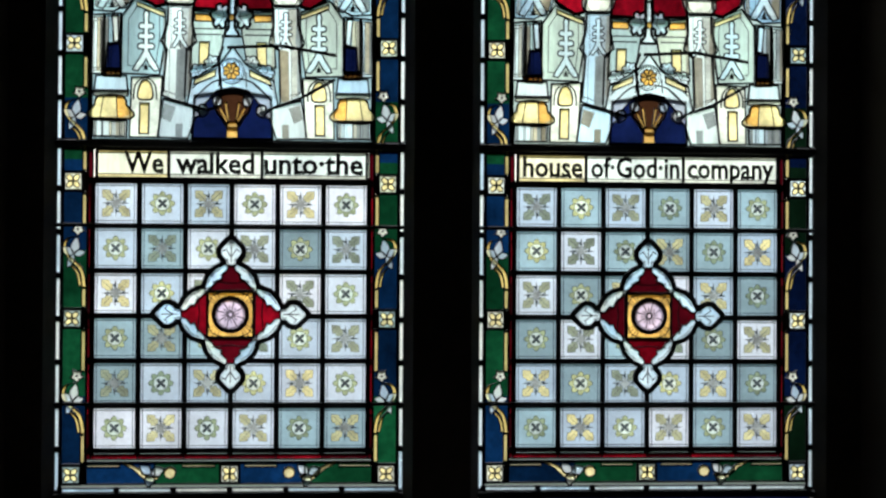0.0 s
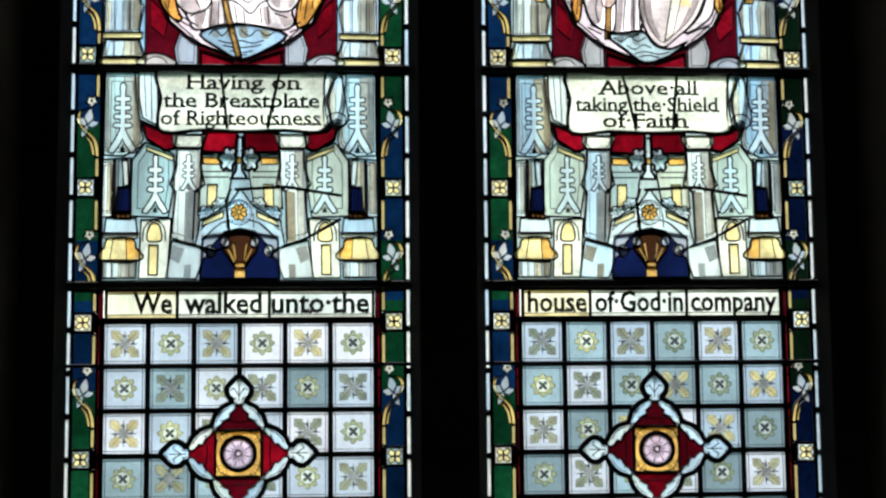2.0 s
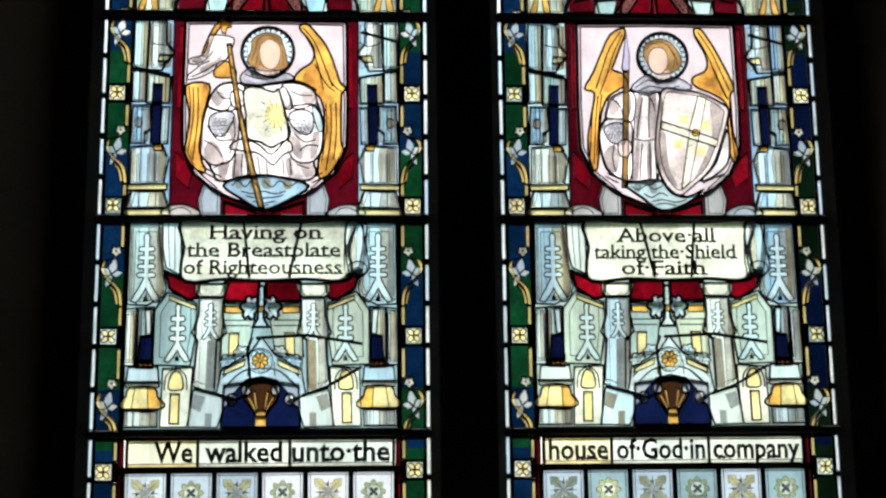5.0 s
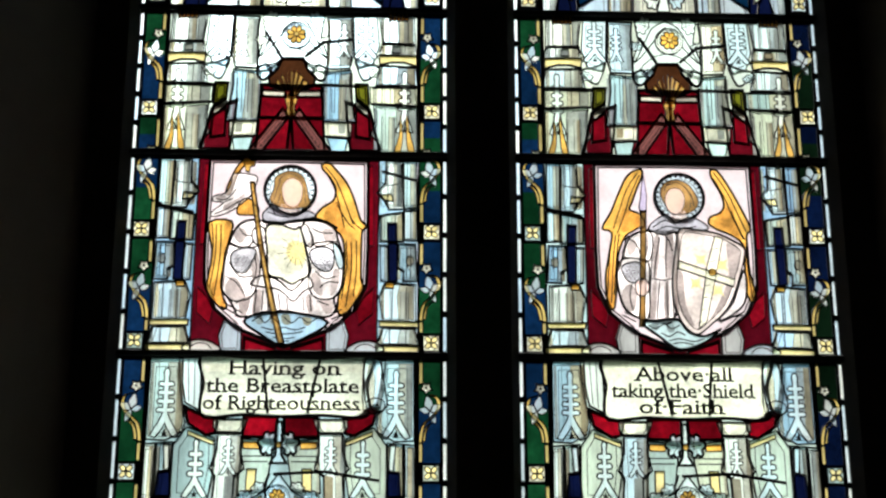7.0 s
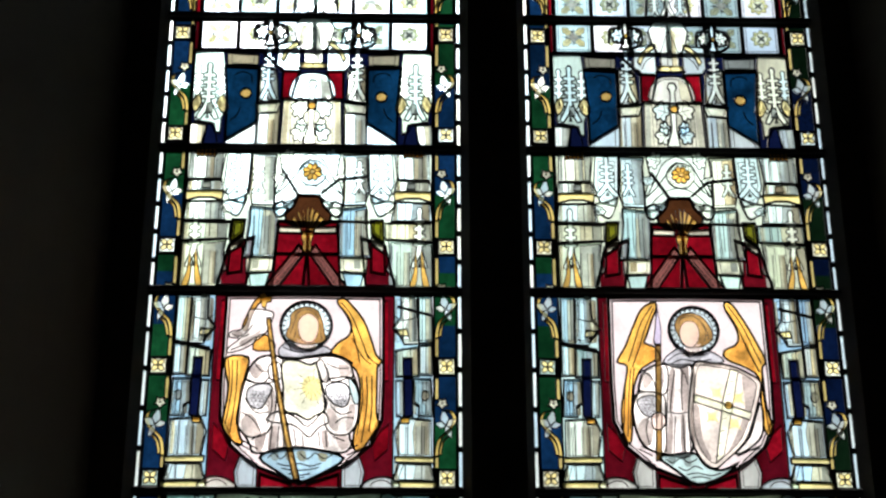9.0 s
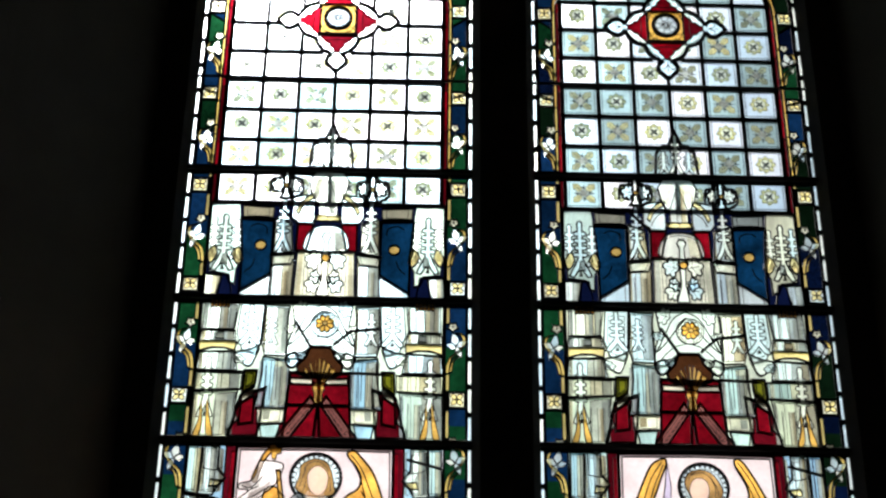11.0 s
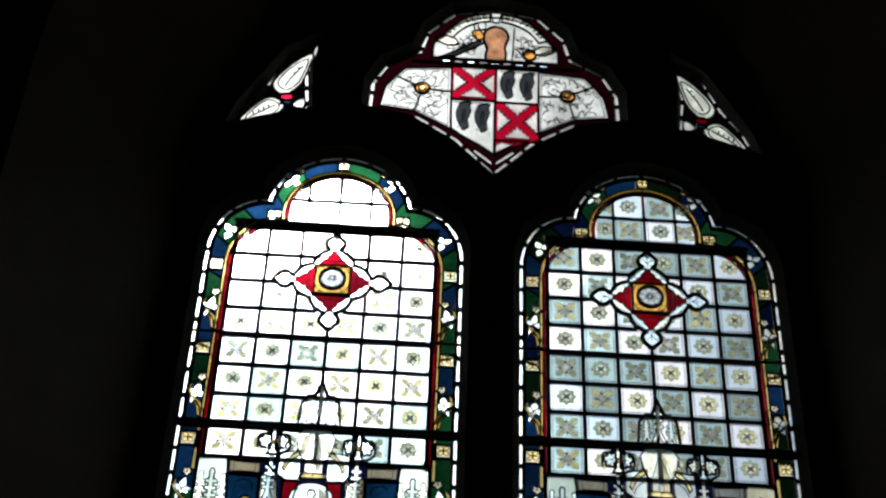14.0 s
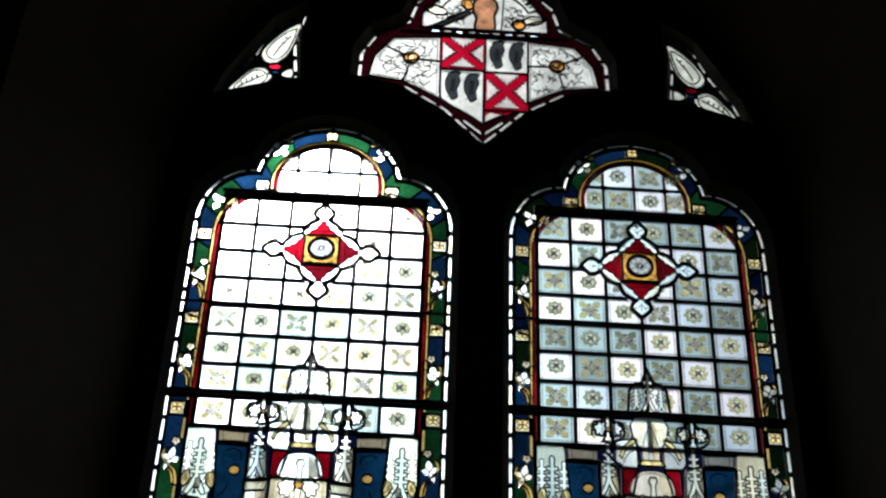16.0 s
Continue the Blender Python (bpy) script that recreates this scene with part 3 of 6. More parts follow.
def lattice(P, u0, v0, cols, rows, pu, pv, boss=None):
    """Lead between the quarries, cut away behind the boss."""
    def gap(off):
        k = abs(off)
        return 12.4 if k < 1 else 3.0 if k < 9 else 0.0

    for r in range(rows + 1):
        v = v0 + r * pv
        g = gap(v - boss) if boss else 0
        for a, b in (((u0, -g), (g, u0 + cols * pu)) if g else ((u0, u0 + cols * pu),)):
            P.came([(a, v), (b, v)], 0, 0.92)
    for c in range(cols + 1):
        u = u0 + c * pu
        g = gap(u) if boss else 0
        for a, b in (((v0, boss - g), (boss + g, v0 + rows * pv)) if g else ((v0, v0 + rows * pv),)):
            P.came([(u, a), (u, b)], 0, 0.9)
    for r in range(rows + 1):
        for c in range(cols + 1):
            u, v = u0 + c * pu, v0 + r * pv
            if not boss or abs(u) + abs(v - boss) > 13.5:
                P.dot(u, v)


def quarry_grid(P, u0, v0, cols, rows, pu, pv, skip=(), first=0, boss=None):
    for r in range(rows):
        for c in range(cols):
            if (c, r) in skip:
                continue
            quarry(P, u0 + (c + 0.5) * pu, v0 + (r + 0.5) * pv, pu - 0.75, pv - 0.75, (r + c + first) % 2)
    lattice(P, u0, v0, cols, rows, pu, pv, boss)


def medallion(P, v, layer=2, middle="lilac"):
    """Ruby quatrefoil with pale foliate edges, four buds, a gold square and a round painted middle."""
    q = pts_of("0,13.6 1.1,12.7 2.2,11.4 2.0,10.0 1.3,9.0 2.8,8.2 4.2,6.7 4.75,5.0 5.0,4.75 6.7,4.2 8.2,2.8 9.0,1.3 10.0,2.0 11.4,2.2 12.7,1.1 13.6,0")
    quarter = q + [(a, -b) for a, b in q[::-1]][1:]
    outline = smooth([(a, v + b) for a, b in quarter + mirror(quarter)[1:-1]], 2)
    P.came(outline, layer, 0.86, True)
    tone = random.Random(int(v) + (P.x > 0))
    for turn in range(4):
        c, s = (1, 0, -1, 0)[turn], (0, 1, 0, -1)[turn]

        def put(text, flip=1):
            return [(flip * a * c - b * s, v + flip * a * s + b * c) for a, b in pts_of(text)]

        P.pane(put("-3.9,4.2 3.9,4.2 3.2,5.0 2.4,5.9 1.5,6.3 1.6,6.9 0.7,7.8 0.6,8.6 -0.6,8.6 -0.7,7.8 -1.6,6.9 -1.5,6.3 -2.4,5.9 -3.2,5.0"), tone.choice(("red", "dark_red", "dark_red")), layer, 0.2, "ruby_lobe")
        P.line(put("-3.2,5.7 0,5.4 3.2,5.7"), 0.16, layer + 0.8)
        for flip in (-1, 1):
            P.pane(smooth(put("4.5,4.5 4.1,6.7 2.6,8.1 0.9,8.8 0.7,7.8 1.7,6.9 1.5,6.2 2.5,5.9 3.3,4.9", flip), 2), "white", layer, 0.18, "foliate_edge")
            P.line(smooth(put("4.0,5.4 3.2,6.9 1.8,7.9", flip), 3, False), 0.1, layer)
        P.pane(smooth(put("0,13.2 0.9,12.4 1.8,11.3 1.6,10.2 0.9,9.5 0.9,8.6 -0.9,8.6 -0.9,9.5 -1.6,10.2 -1.8,11.3 -0.9,12.4"), 2), "white", layer, 0.2, "bud")
        for text in ("0,9.0 0,12.0", "0,10.0 0.9,11.4 1.5,11.0", "0,10.0 -0.9,11.4 -1.5,11.0", "0.5,8.8 0.7,9.8", "-0.5,8.8 -0.7,9.8"):
            P.line(put(text), 0.12, layer)
    P.pane(box(-4.0, v - 4.0, 4.0, v + 4.0), "gold", layer + 2, 0.4, "gold_square")
    for a in (45, 135, 225, 315):
        c, s = math.cos(radians(a)), math.sin(radians(a))
        for d in (1.3, 0.5, -0.5, -1.3):
            P.line([(3.3 * c - 0.5 * d * s, v + 3.3 * s + 0.5 * d * c), (4.9 * c - 0.9 * d * s, v + 4.9 * s + 0.9 * d * c)], 0.1, layer + 2)
        P.line(smooth([(3.6 * c - 1.9 * s, v + 3.6 * s + 1.9 * c), (4.5 * c, v + 4.5 * s), (3.6 * c + 1.9 * s, v + 3.6 * s - 1.9 * c)], 3, False), 0.13, layer + 2)
    P.pane(disc(0, v, 2.9, 22), middle, layer + 3, 0.7, "boss")
    P.line(disc(0, v, 2.35, 20), 0.1, layer + 3, True)
    for i in range(16):
        a, r1 = radians(i * 22.5), 2.3 if i % 2 else 1.5
        P.line([(0.3 * math.cos(a), v + 0.3 * math.sin(a)), (r1 * math.cos(a + 0.12), v + r1 * math.sin(a + 0.12))], 0.13, layer + 3)


# ---- lowest panel: quarries, boss and inscription ----
def quarry_panel(side, words):
    P = Panel(side, 104, "leaded panel of painted pale quarries with a red quatrefoil boss")
    for s in (-1, 1):
        edge_bead(P, 113.6, 174.0, s, 8)
        border(P, s, 115.2, 173.6)
        red_strip(P, s, 119.4, 173.2, 7)
    n = 6
    for i in range(n):
        w = 58.6 / n
        P.pane(box(-29.3 + i * w + 0.4, 113.7, -29.3 + (i + 1) * w - 0.4, 114.4), "white", 0, 0.2, "edge_bead")
        P.came([(-29.3 + i * w, 113.5), (-29.3 + i * w, 114.6)], 0, 0.9)
        P.pane(box(-24.0 + i * 8, 119.4, -16.0 + i * 8, 120.2), "dark_red" if i % 2 else "red", 0, 0.25, "red_strip")
    for a, b, m in ((-25.6, -13, "blue"), (-13, 0, "green"), (0, 13, "blue"), (13, 25.6, "green")):
        P.pane(box(a, 115.1, b, 118.9), m, 0, 0.3, "border_pane")
    flower_square(P, 0, 116.9)
    for s in (-1, 1):
        for a, b in ((2.6, 8.2), (19.0, 24.6)):
            P.pane(box(min(s * a, s * b), 118.1, max(s * a, s * b), 118.7), "straw", 0.5, 0.2, "yellow_strip")
        P.pane([(s * a, b) for a, b in smooth(pts_of("18.5,118.6 16.5,117.6 14.8,116.0 13.2,115.5 12.2,116.4 12.8,116.6 14.2,116.4 15.6,117.8 18.2,119.0"), 2)], "straw", 1, 0.2, "stem")
        for turn in (20, 140, 260):
            P.pane(leaf(s * 13.6, 116.9, 2.4, 1.7, turn), "white", 1.5, 0.22, "leaf")
        P.pane(disc(s * 10.3, 117.1, 1.05, 8), "straw", 1.5, 0.22, "flower")
    quarry_grid(P, -24.0, 120.9, 6, 6, 8.0, 7.83, first=0, boss=144.7)
    medallion(P, 144.7)
    P.came([(-30.2, 174.3), (30.2, 174.3)], 0, 1.9), P.came([(-30.2, 113.1), (30.2, 113.1)], 0, 0.8)
    # the text scroll
    cuts = (-23.4, -11.0, 5.2, 23.6) if side == "left" else (-23.4, -11.2, 6.4, 23.6)
    for i, (a, b) in enumerate(zip(cuts, cuts[1:])):
        P.pane(box(a, 168.3, b, 173.4), "cream" if i else "straw", 0, 0.5, "scroll_piece")
        P.pane(box(a + 0.3, 169.1, b - 0.3, 172.7), "white", 1, 0, "scroll_ground", thick=0.002)
        P.line([(a, 169.05), (b, 169.05)], 0.12, 1.2), P.line([(a, 172.75), (b, 172.75)], 0.12, 1.2)
    for w, u, width in words:
        P.writing(w, u, 169.35, 3.7, width, 2, bold=0.026)
    # memorial strip at the foot
    P.pane(box(-29.6, 104.5, 29.6, 113.0), "navy", 0, 0.4, "inscription_pane")
    P.line([(-29, 112.6), (29, 112.6)], 0.01, 0)
    u = -28
    rng = random.Random(7 if side == "left" else 8)
    while u < 26:
        w = rng.uniform(2.0, 5.5)
        P.pane(box(u, 110.6, min(u + w, 28), 111.6), "white", 1, 0, "lettering_bar", thick=0.001)
        u += w + 0.9
    P.pane(box(-29.2, 112.3, 29.2, 112.7), "cream", 1, 0, "pale_line", thick=0.001)
    P.finish()


quarry_panel("left", (("We", -18.6, 6.9), ("walked", -9.7, 13.6), ("unto\u00b7the", 5.5, 17.5)))
quarry_panel("right", (("house", -22.6, 10.8), ("of\u00b7God\u00b7in", -10.4, 16.0), ("company", 7.0, 15.8)))


# ---- the head of each light ----
def lengths(line, parts, closed=True):
    """Points at even steps along a line."""
    if closed:
        line = line + line[:1]
    seg = [math.dist(a, b) for a, b in zip(line, line[1:])]
    total, out, acc, i = sum(seg), [], 0.0, 0
    for k in range(parts + 1):
        want = total * k / parts
        while i < len(seg) - 1 and acc + seg[i] < want:
            acc += seg[i]
            i += 1
        t = min(1, (want - acc) / max(seg[i], 1e-6))
        out.append((i, tuple(a + (b - a) * t for a, b in zip(line[i], line[i + 1]))))
    return line, out


def beading(P, line, parts, width, mat, gap, layer=0, name="edge_bead", closed=True):
    """A chain of long pieces along a line."""
    line, marks = lengths(line, parts, closed)
    for (i, p), (j, q) in zip(marks, marks[1:]):
        a = [p] + line[i + 1:j + 1] + [q]
        a = [r for k, r in enumerate(a) if k == 0 or math.dist(r, a[k - 1]) > 0.05]
        if len(a) < 2:
            continue
        d0, d1 = math.dist(a[0], a[1]), math.dist(a[-1], a[-2])
        a[0] = tuple(x + (y - x) * min(0.45, gap / d0) for x, y in zip(a[0], a[1]))
        a[-1] = tuple(x + (y - x) * min(0.45, gap / d1) for x, y in zip(a[-1], a[-2]))
        left, right = [], []
        for k, r in enumerate(a):
            b, c = a[max(k - 1, 0)], a[min(k + 1, len(a) - 1)]
            n = Vector((-(c[1] - b[1]), c[0] - b[0])).normalized() * width / 2
            left.append((r[0] + n.x, r[1] + n.y)), right.append((r[0] - n.x, r[1] - n.y))
        P.pane(left + right[::-1], mat, layer, 0.2, name)


def head_panel(side):
    P = Panel(side, 313.9, "leaded trefoil head of pale quarries with a red quatrefoil boss")
    out, mid, yel, inn = (head_outline(30.2, 361, 376.8, 18.0, 373.6, 17.6, 313.9), head_outline(28.9, 361, 375.4, 16.9, 373.6, 16.2, 313.9),
                          head_outline(25.6, 358, 371.6, 13.6, 373.0, 13.6, 313.9), head_outline(24.1, 357, 369.3, 12.2, 372.6, 12.2, 313.9))
    # walk along the outline in steps of about equal length
    def along(line, parts):
        seg = [math.dist(a, b) for a, b in zip(line, line[1:])]
        total, outp, acc, i = sum(seg), [], 0.0, 0
        for k in range(parts + 1):
            want = total * k / parts
            while i < len(seg) - 1 and acc + seg[i] < want:
                acc += seg[i]
                i += 1
            t = min(1, (want - acc) / seg[i])
            outp.append((i, tuple(a + (b - a) * t for a, b in zip(line[i], line[i + 1]))))
        return outp

    def band(a, b, parts, mats, came, name, layer=0):
        ka = along(a, parts)
        kb = along(b, parts)
        for (i, p), (j, q), (i2, p2), (j2, q2) in zip(ka, kb, ka[1:], kb[1:]):
            edge = [p] + a[i + 1:i2 + 1] + [p2]
            back = [q2] + b[j + 1:j2 + 1][::-1] + [q]
            P.pane(edge + back, mats[ka.index((i, p)) % len(mats)], layer, came, name)

    edge = head_outline(29.85, 361, 376.3, 17.7, 373.6, 17.2, 313.9)
    beading(P, edge, 28, 0.75, "white", 0.5, 0.2, closed=False)
    P.came(head_outline(29.2, 361, 375.6, 17.1, 373.6, 16.5, 313.9), 0, 0.45), P.came(head_outline(30.5, 361, 377.1, 18.1, 373.6, 17.9, 313.9), 0, 0.45)
    for i, p in lengths(edge, 28, False)[1]:
        P.dot(p[0], p[1], 0.62)
    # in the right light every second border pane takes a shaded copy
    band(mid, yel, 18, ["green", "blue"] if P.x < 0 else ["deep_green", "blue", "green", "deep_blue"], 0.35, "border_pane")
    band([(u * 0.995, v) for u, v in yel], head_outline(25.0, 357.6, 370.8, 13.0, 372.8, 13.0, 313.9), 20, ["yellow", "yellow", "gold"], 0.18, "yellow_strip", 0.5)
    band(head_outline(24.8, 357.2, 370.2, 12.8, 372.6, 12.8, 313.9), inn, 16, ["dark_red", "red"], 0.25, "red_strip")
    # quarries, cut by the curve of the head
    pu, v0, pv = 7.9, 313.9, 7.72
    for r in range(7):
        for c in range(6):
            u, v = (c - 2.5) * pu, v0 + (r + 0.5) * pv
            clip = None
            if r == 6 and c in (0, 5):
                s = -1 if c == 0 else 1
                clip = [(s * (abs(u) - 3.6), v - 3.5), (s * (abs(u) + 3.6), v - 3.5), (s * (abs(u) + 3.3), v - 1.2), (s * (abs(u) + 1.4), v + 1.6), (s * (abs(u) - 1.0), v + 2.8), (s * (abs(u) - 3.6), v + 3.5)]
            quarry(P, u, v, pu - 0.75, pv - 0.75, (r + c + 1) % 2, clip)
    for r in range(2):
        for c, (a, b) in enumerate(((-11.6, -7.7), (-7.3, -0.35), (0.35, 7.3), (7.7, 11.6))):
            v = 370.0 + (r + 0.5) * 7.2
            clip = None
            if r == 1:
                arc = [p for p in disc(0, 372.6, 12.0, 24, None, 0, 180) if a <= p[0] <= b]
                clip = [(a, v - 3.3), (b, v - 3.3)] + [(p[0], min(p[1], 384.4)) for p in arc]
            elif c in (0, 3):
                clip = box(a, v - 3.3, b, v + 3.3)
            if clip and len(clip) < 3:
                continue
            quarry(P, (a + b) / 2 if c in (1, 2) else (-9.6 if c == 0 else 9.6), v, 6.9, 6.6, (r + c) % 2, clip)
    lattice(P, -3 * pu, v0, 6, 7, pu, pv, 353.0)
    P.came([(-11.8, 377.2), (11.8, 377.2)], 0, 0.7), P.came([(-24.2, 369.1), (24.2, 369.1)], 0, 2.5)
    for u in (-7.5, 0, 7.5):
        P.came([(u, 369), (u, 384.8 if u == 0 else 383.2)], 0, 0.7)
        P.dot(u, 377.2)
    medallion(P, 353.0, 2, "frost")
    for s in (-1, 1):
        for q in (333.0, 356.4):
            flower_square(P, s * 27.3, q)
        sprig(P, s, 321.0), sprig(P, s, 344.0)
        flower_square(P, s * 15.4, 371.6, 1.7)
        for turn in (30, 120, 250):
            P.pane(leaf(s * 12.6, 383.0, 2.6, 1.8, turn), "white", 1.5, 0.2, "leaf")
            P.pane(leaf(s * 25.2, 366.0, 2.6, 1.8, turn), "white", 1.5, 0.2, "leaf")
        P.pane(disc(s * 10.2, 386.0, 1.0, 8), "straw", 1.5, 0.2, "flower")
        P.pane(disc(s * 22.4, 369.2, 1.0, 8), "straw", 1.5, 0.2, "flower")
    flower_square(P, 0, 388.2, 1.5)
    # the tip of the middle pinnacle
    crocket_spire(P, 0.2, 314.5, 9.8, 1.5, "white", 3, edge=0.2)
    crocket_spire(P, -2.5, 314.5, 5.6, 1.1, "white", 3, edge=0.2)
    crocket_spire(P, 2.9, 314.5, 5.6, 1.1, "white", 3, edge=0.2)
    P.came(pts_of("-4.4,314.4 -4.0,319.6 -2.6,321.4 -1.3,321.6 0.2,325.2 1.6,321.8 3.0,321.4 4.3,319.8 4.8,314.4"), 3, 0.62)
    P.finish()


# ---- pictorial panels ----
def whole(text):
    """A shape from its left half, given from its top on the axis to its foot on the axis."""
    half = pts_of(text)
    return half + mirror(half)[1:-1]


def crocket_spire(P, u, v, height, half, mat="white", layer=2, steps=5, edge=0.19):
    """A crocketed pinnacle that stands on v: two splayed gable legs, a stem with paired leafy knobs, a long bud."""
    n = 3 if height < 11 else 4
    k = max(half * 0.46, 0.72)
    stem = 0.42 if height < 11 else 0.5
    left = [(u - half * 0.62, v), (u - half, v + height * 0.02), (u - half * 0.8, v + height * 0.11), (u - half * 0.5, v + height * 0.21), (u - stem * 1.1, v + height * 0.33)]
    step = height * 0.5 / n
    for i in range(n):
        a, w = v + height * 0.36 + i * step, stem + k * (1.0 - 0.28 * i / n)
        left += [(u - stem, a), (u - w * 0.85, a + 0.02 * step), (u - w, a + 0.22 * step), (u - w * 0.94, a + 0.46 * step), (u - w * 0.66, a + 0.6 * step), (u - stem, a + 0.54 * step)]
    left += [(u - stem * 0.9, v + height * 0.87), (u - stem * 1.15, v + height * 0.94), (u - stem * 0.7, v + height * 0.99), (u, v + height)]
    right = [(2 * u - a, b) for a, b in left[::-1]][1:]
    outline = left + right + [(u + half * 0.22, v + height * 0.11), (u, v + height * 0.2), (u - half * 0.22, v + height * 0.11)]
    P.pane(outline, mat, layer, 0, "pinnacle")
    P.line(outline, edge if height > 8 else 0.85 * edge, layer, True)
    P.blot([(u - half * 0.2, v + 0.2), (u, v + height * 0.14), (u + half * 0.2, v + 0.2)], layer)


def flower_boss(P, u, v, r, layer=3):
    """A gold rosette in a pale ring."""
    P.pane(disc(u, v, r * 1.6, 20), "white", layer, 0.16, "boss_ring")
    P.line(disc(u, v, r * 1.35, 20), 0.09, layer, True)
    P.pane([(u + r * k * math.cos(radians(a)), v + r * k * math.sin(radians(a))) for a, k in ((i * 11.25, 1.08 if i % 4 in (1, 2, 3) else 0.82) for i in range(32))], "gold", layer + 1, 0.16, "boss")
    for i in range(8):
        a = radians(45 * i)
        P.line([(u + 0.25 * r * math.cos(a), v + 0.25 * r * math.sin(a)), (u + 0.85 * r * math.cos(a), v + 0.85 * r * math.sin(a))], 0.16, layer + 1)
    P.pane(disc(u, v, r * 0.26, 8), "straw", layer + 1.5, 0.1, "boss_eye")


def acanthus(u, v, r, turn):
    """The outline of a lobed leaf that grows from (u, v) in the direction turn."""
    half = ((0.05, 0.1), (0.2, 0.3), (0.14, 0.52), (0.34, 0.66), (0.5, 0.5), (0.62, 0.66), (0.82, 0.5), (0.8, 0.28), (1.0, 0.16), (1.05, 0.0))
    pts = list(half) + [(a, -b) for a, b in half[::-1][1:]]
    c, s = math.cos(radians(turn)), math.sin(radians(turn))
    return smooth([(u + r * (a * c - b * s), v + r * (a * s + b * c)) for a, b in pts], 2)


def painted_leaf(P, u, v, r, turn, layer, mat="white", edge=0.2):
    c, s = math.cos(radians(turn)), math.sin(radians(turn))
    P.pane(acanthus(u, v, r, turn), mat, layer, 0, "leaf")
    P.line(acanthus(u, v, r, turn), edge, layer, True)
    P.line([(u, v), (u + 0.8 * r * c, v + 0.8 * r * s)], 0.09, layer)
    for k, d in ((0.3, 0.36), (0.3, -0.36)):
        P.line([(u + k * r * c, v + k * r * s), (u + r * ((k + 0.18) * c - d * s), v + r * ((k + 0.18) * s + d * c))], 0.08, layer)


def cross_finial(P, u, v, r, layer=3, edge=0.22):
    """A finial of two broad lobed leaves on a stem with a gold eye."""
    stem = [(u - 0.14 * r, v + 1.25 * r), (u + 0.14 * r, v + 1.25 * r), (u + 0.2 * r, v + 0.5 * r), (u + 0.14 * r, v), (u + 0.16 * r, v - 0.5 * r), (u + 0.42 * r, v - 0.95 * r), (u - 0.42 * r, v - 0.95 * r), (u - 0.16 * r, v - 0.5 * r), (u - 0.14 * r, v), (u - 0.2 * r, v + 0.5 * r)]
    P.pane(stem, "white", layer, 0, "finial")
    P.line(stem, edge, layer, True)
    for turn in (170, 10):
        painted_leaf(P, u + (0.1 if turn < 90 else -0.1) * r, v, r * 0.95, turn, layer + 0.6, edge=edge)
    P.pane(disc(u, v, r * 0.18, 8), "gold", layer + 1.4, 0.12, "boss")


def fluted(P, u, v, width, height, layer=2):
    """Grey painted shading in two tones and fine lines down a shaft whose foot stands on v."""
    P.pane(box(u + width * 0.02, v, u + width * 0.34, v + height), "wash", layer, 0, "painted_shade", thick=0.001)
    P.pane(box(u + width * 0.18, v + 0.1, u + width * 0.34, v + height - 0.1), "grey", layer + 0.3, 0, "painted_shade", thick=0.001)
    for k, w in ((-0.36, 0.09), (-0.3, 0.06), (0.02, 0.07), (0.34, 0.11), (0.42, 0.06)):
        P.line([(u + k * width, v), (u + k * width, v + height)], w, layer + 0.4)


def mail(P, u, v, r, layer):
    """Rows of small painted links."""
    for i in range(-2, 3):
        for j in range(-2, 3):
            if i * i + j * j < 6:
                P.line(disc(u + (i + 0.5 * (j % 2)) * r * 0.42, v + j * r * 0.4, r * 0.2, 6), 0.05, layer, True)


def sides(P, v0, v1, beads=5):
    P.came([(-30.2, v1), (30.2, v1)], 0, 1.9)
    for s in (-1, 1):
        edge_bead(P, v0 + 0.3, v1 - 0.3, s, beads)
        border(P, s, v0 + 0.3, v1 - 0.3)


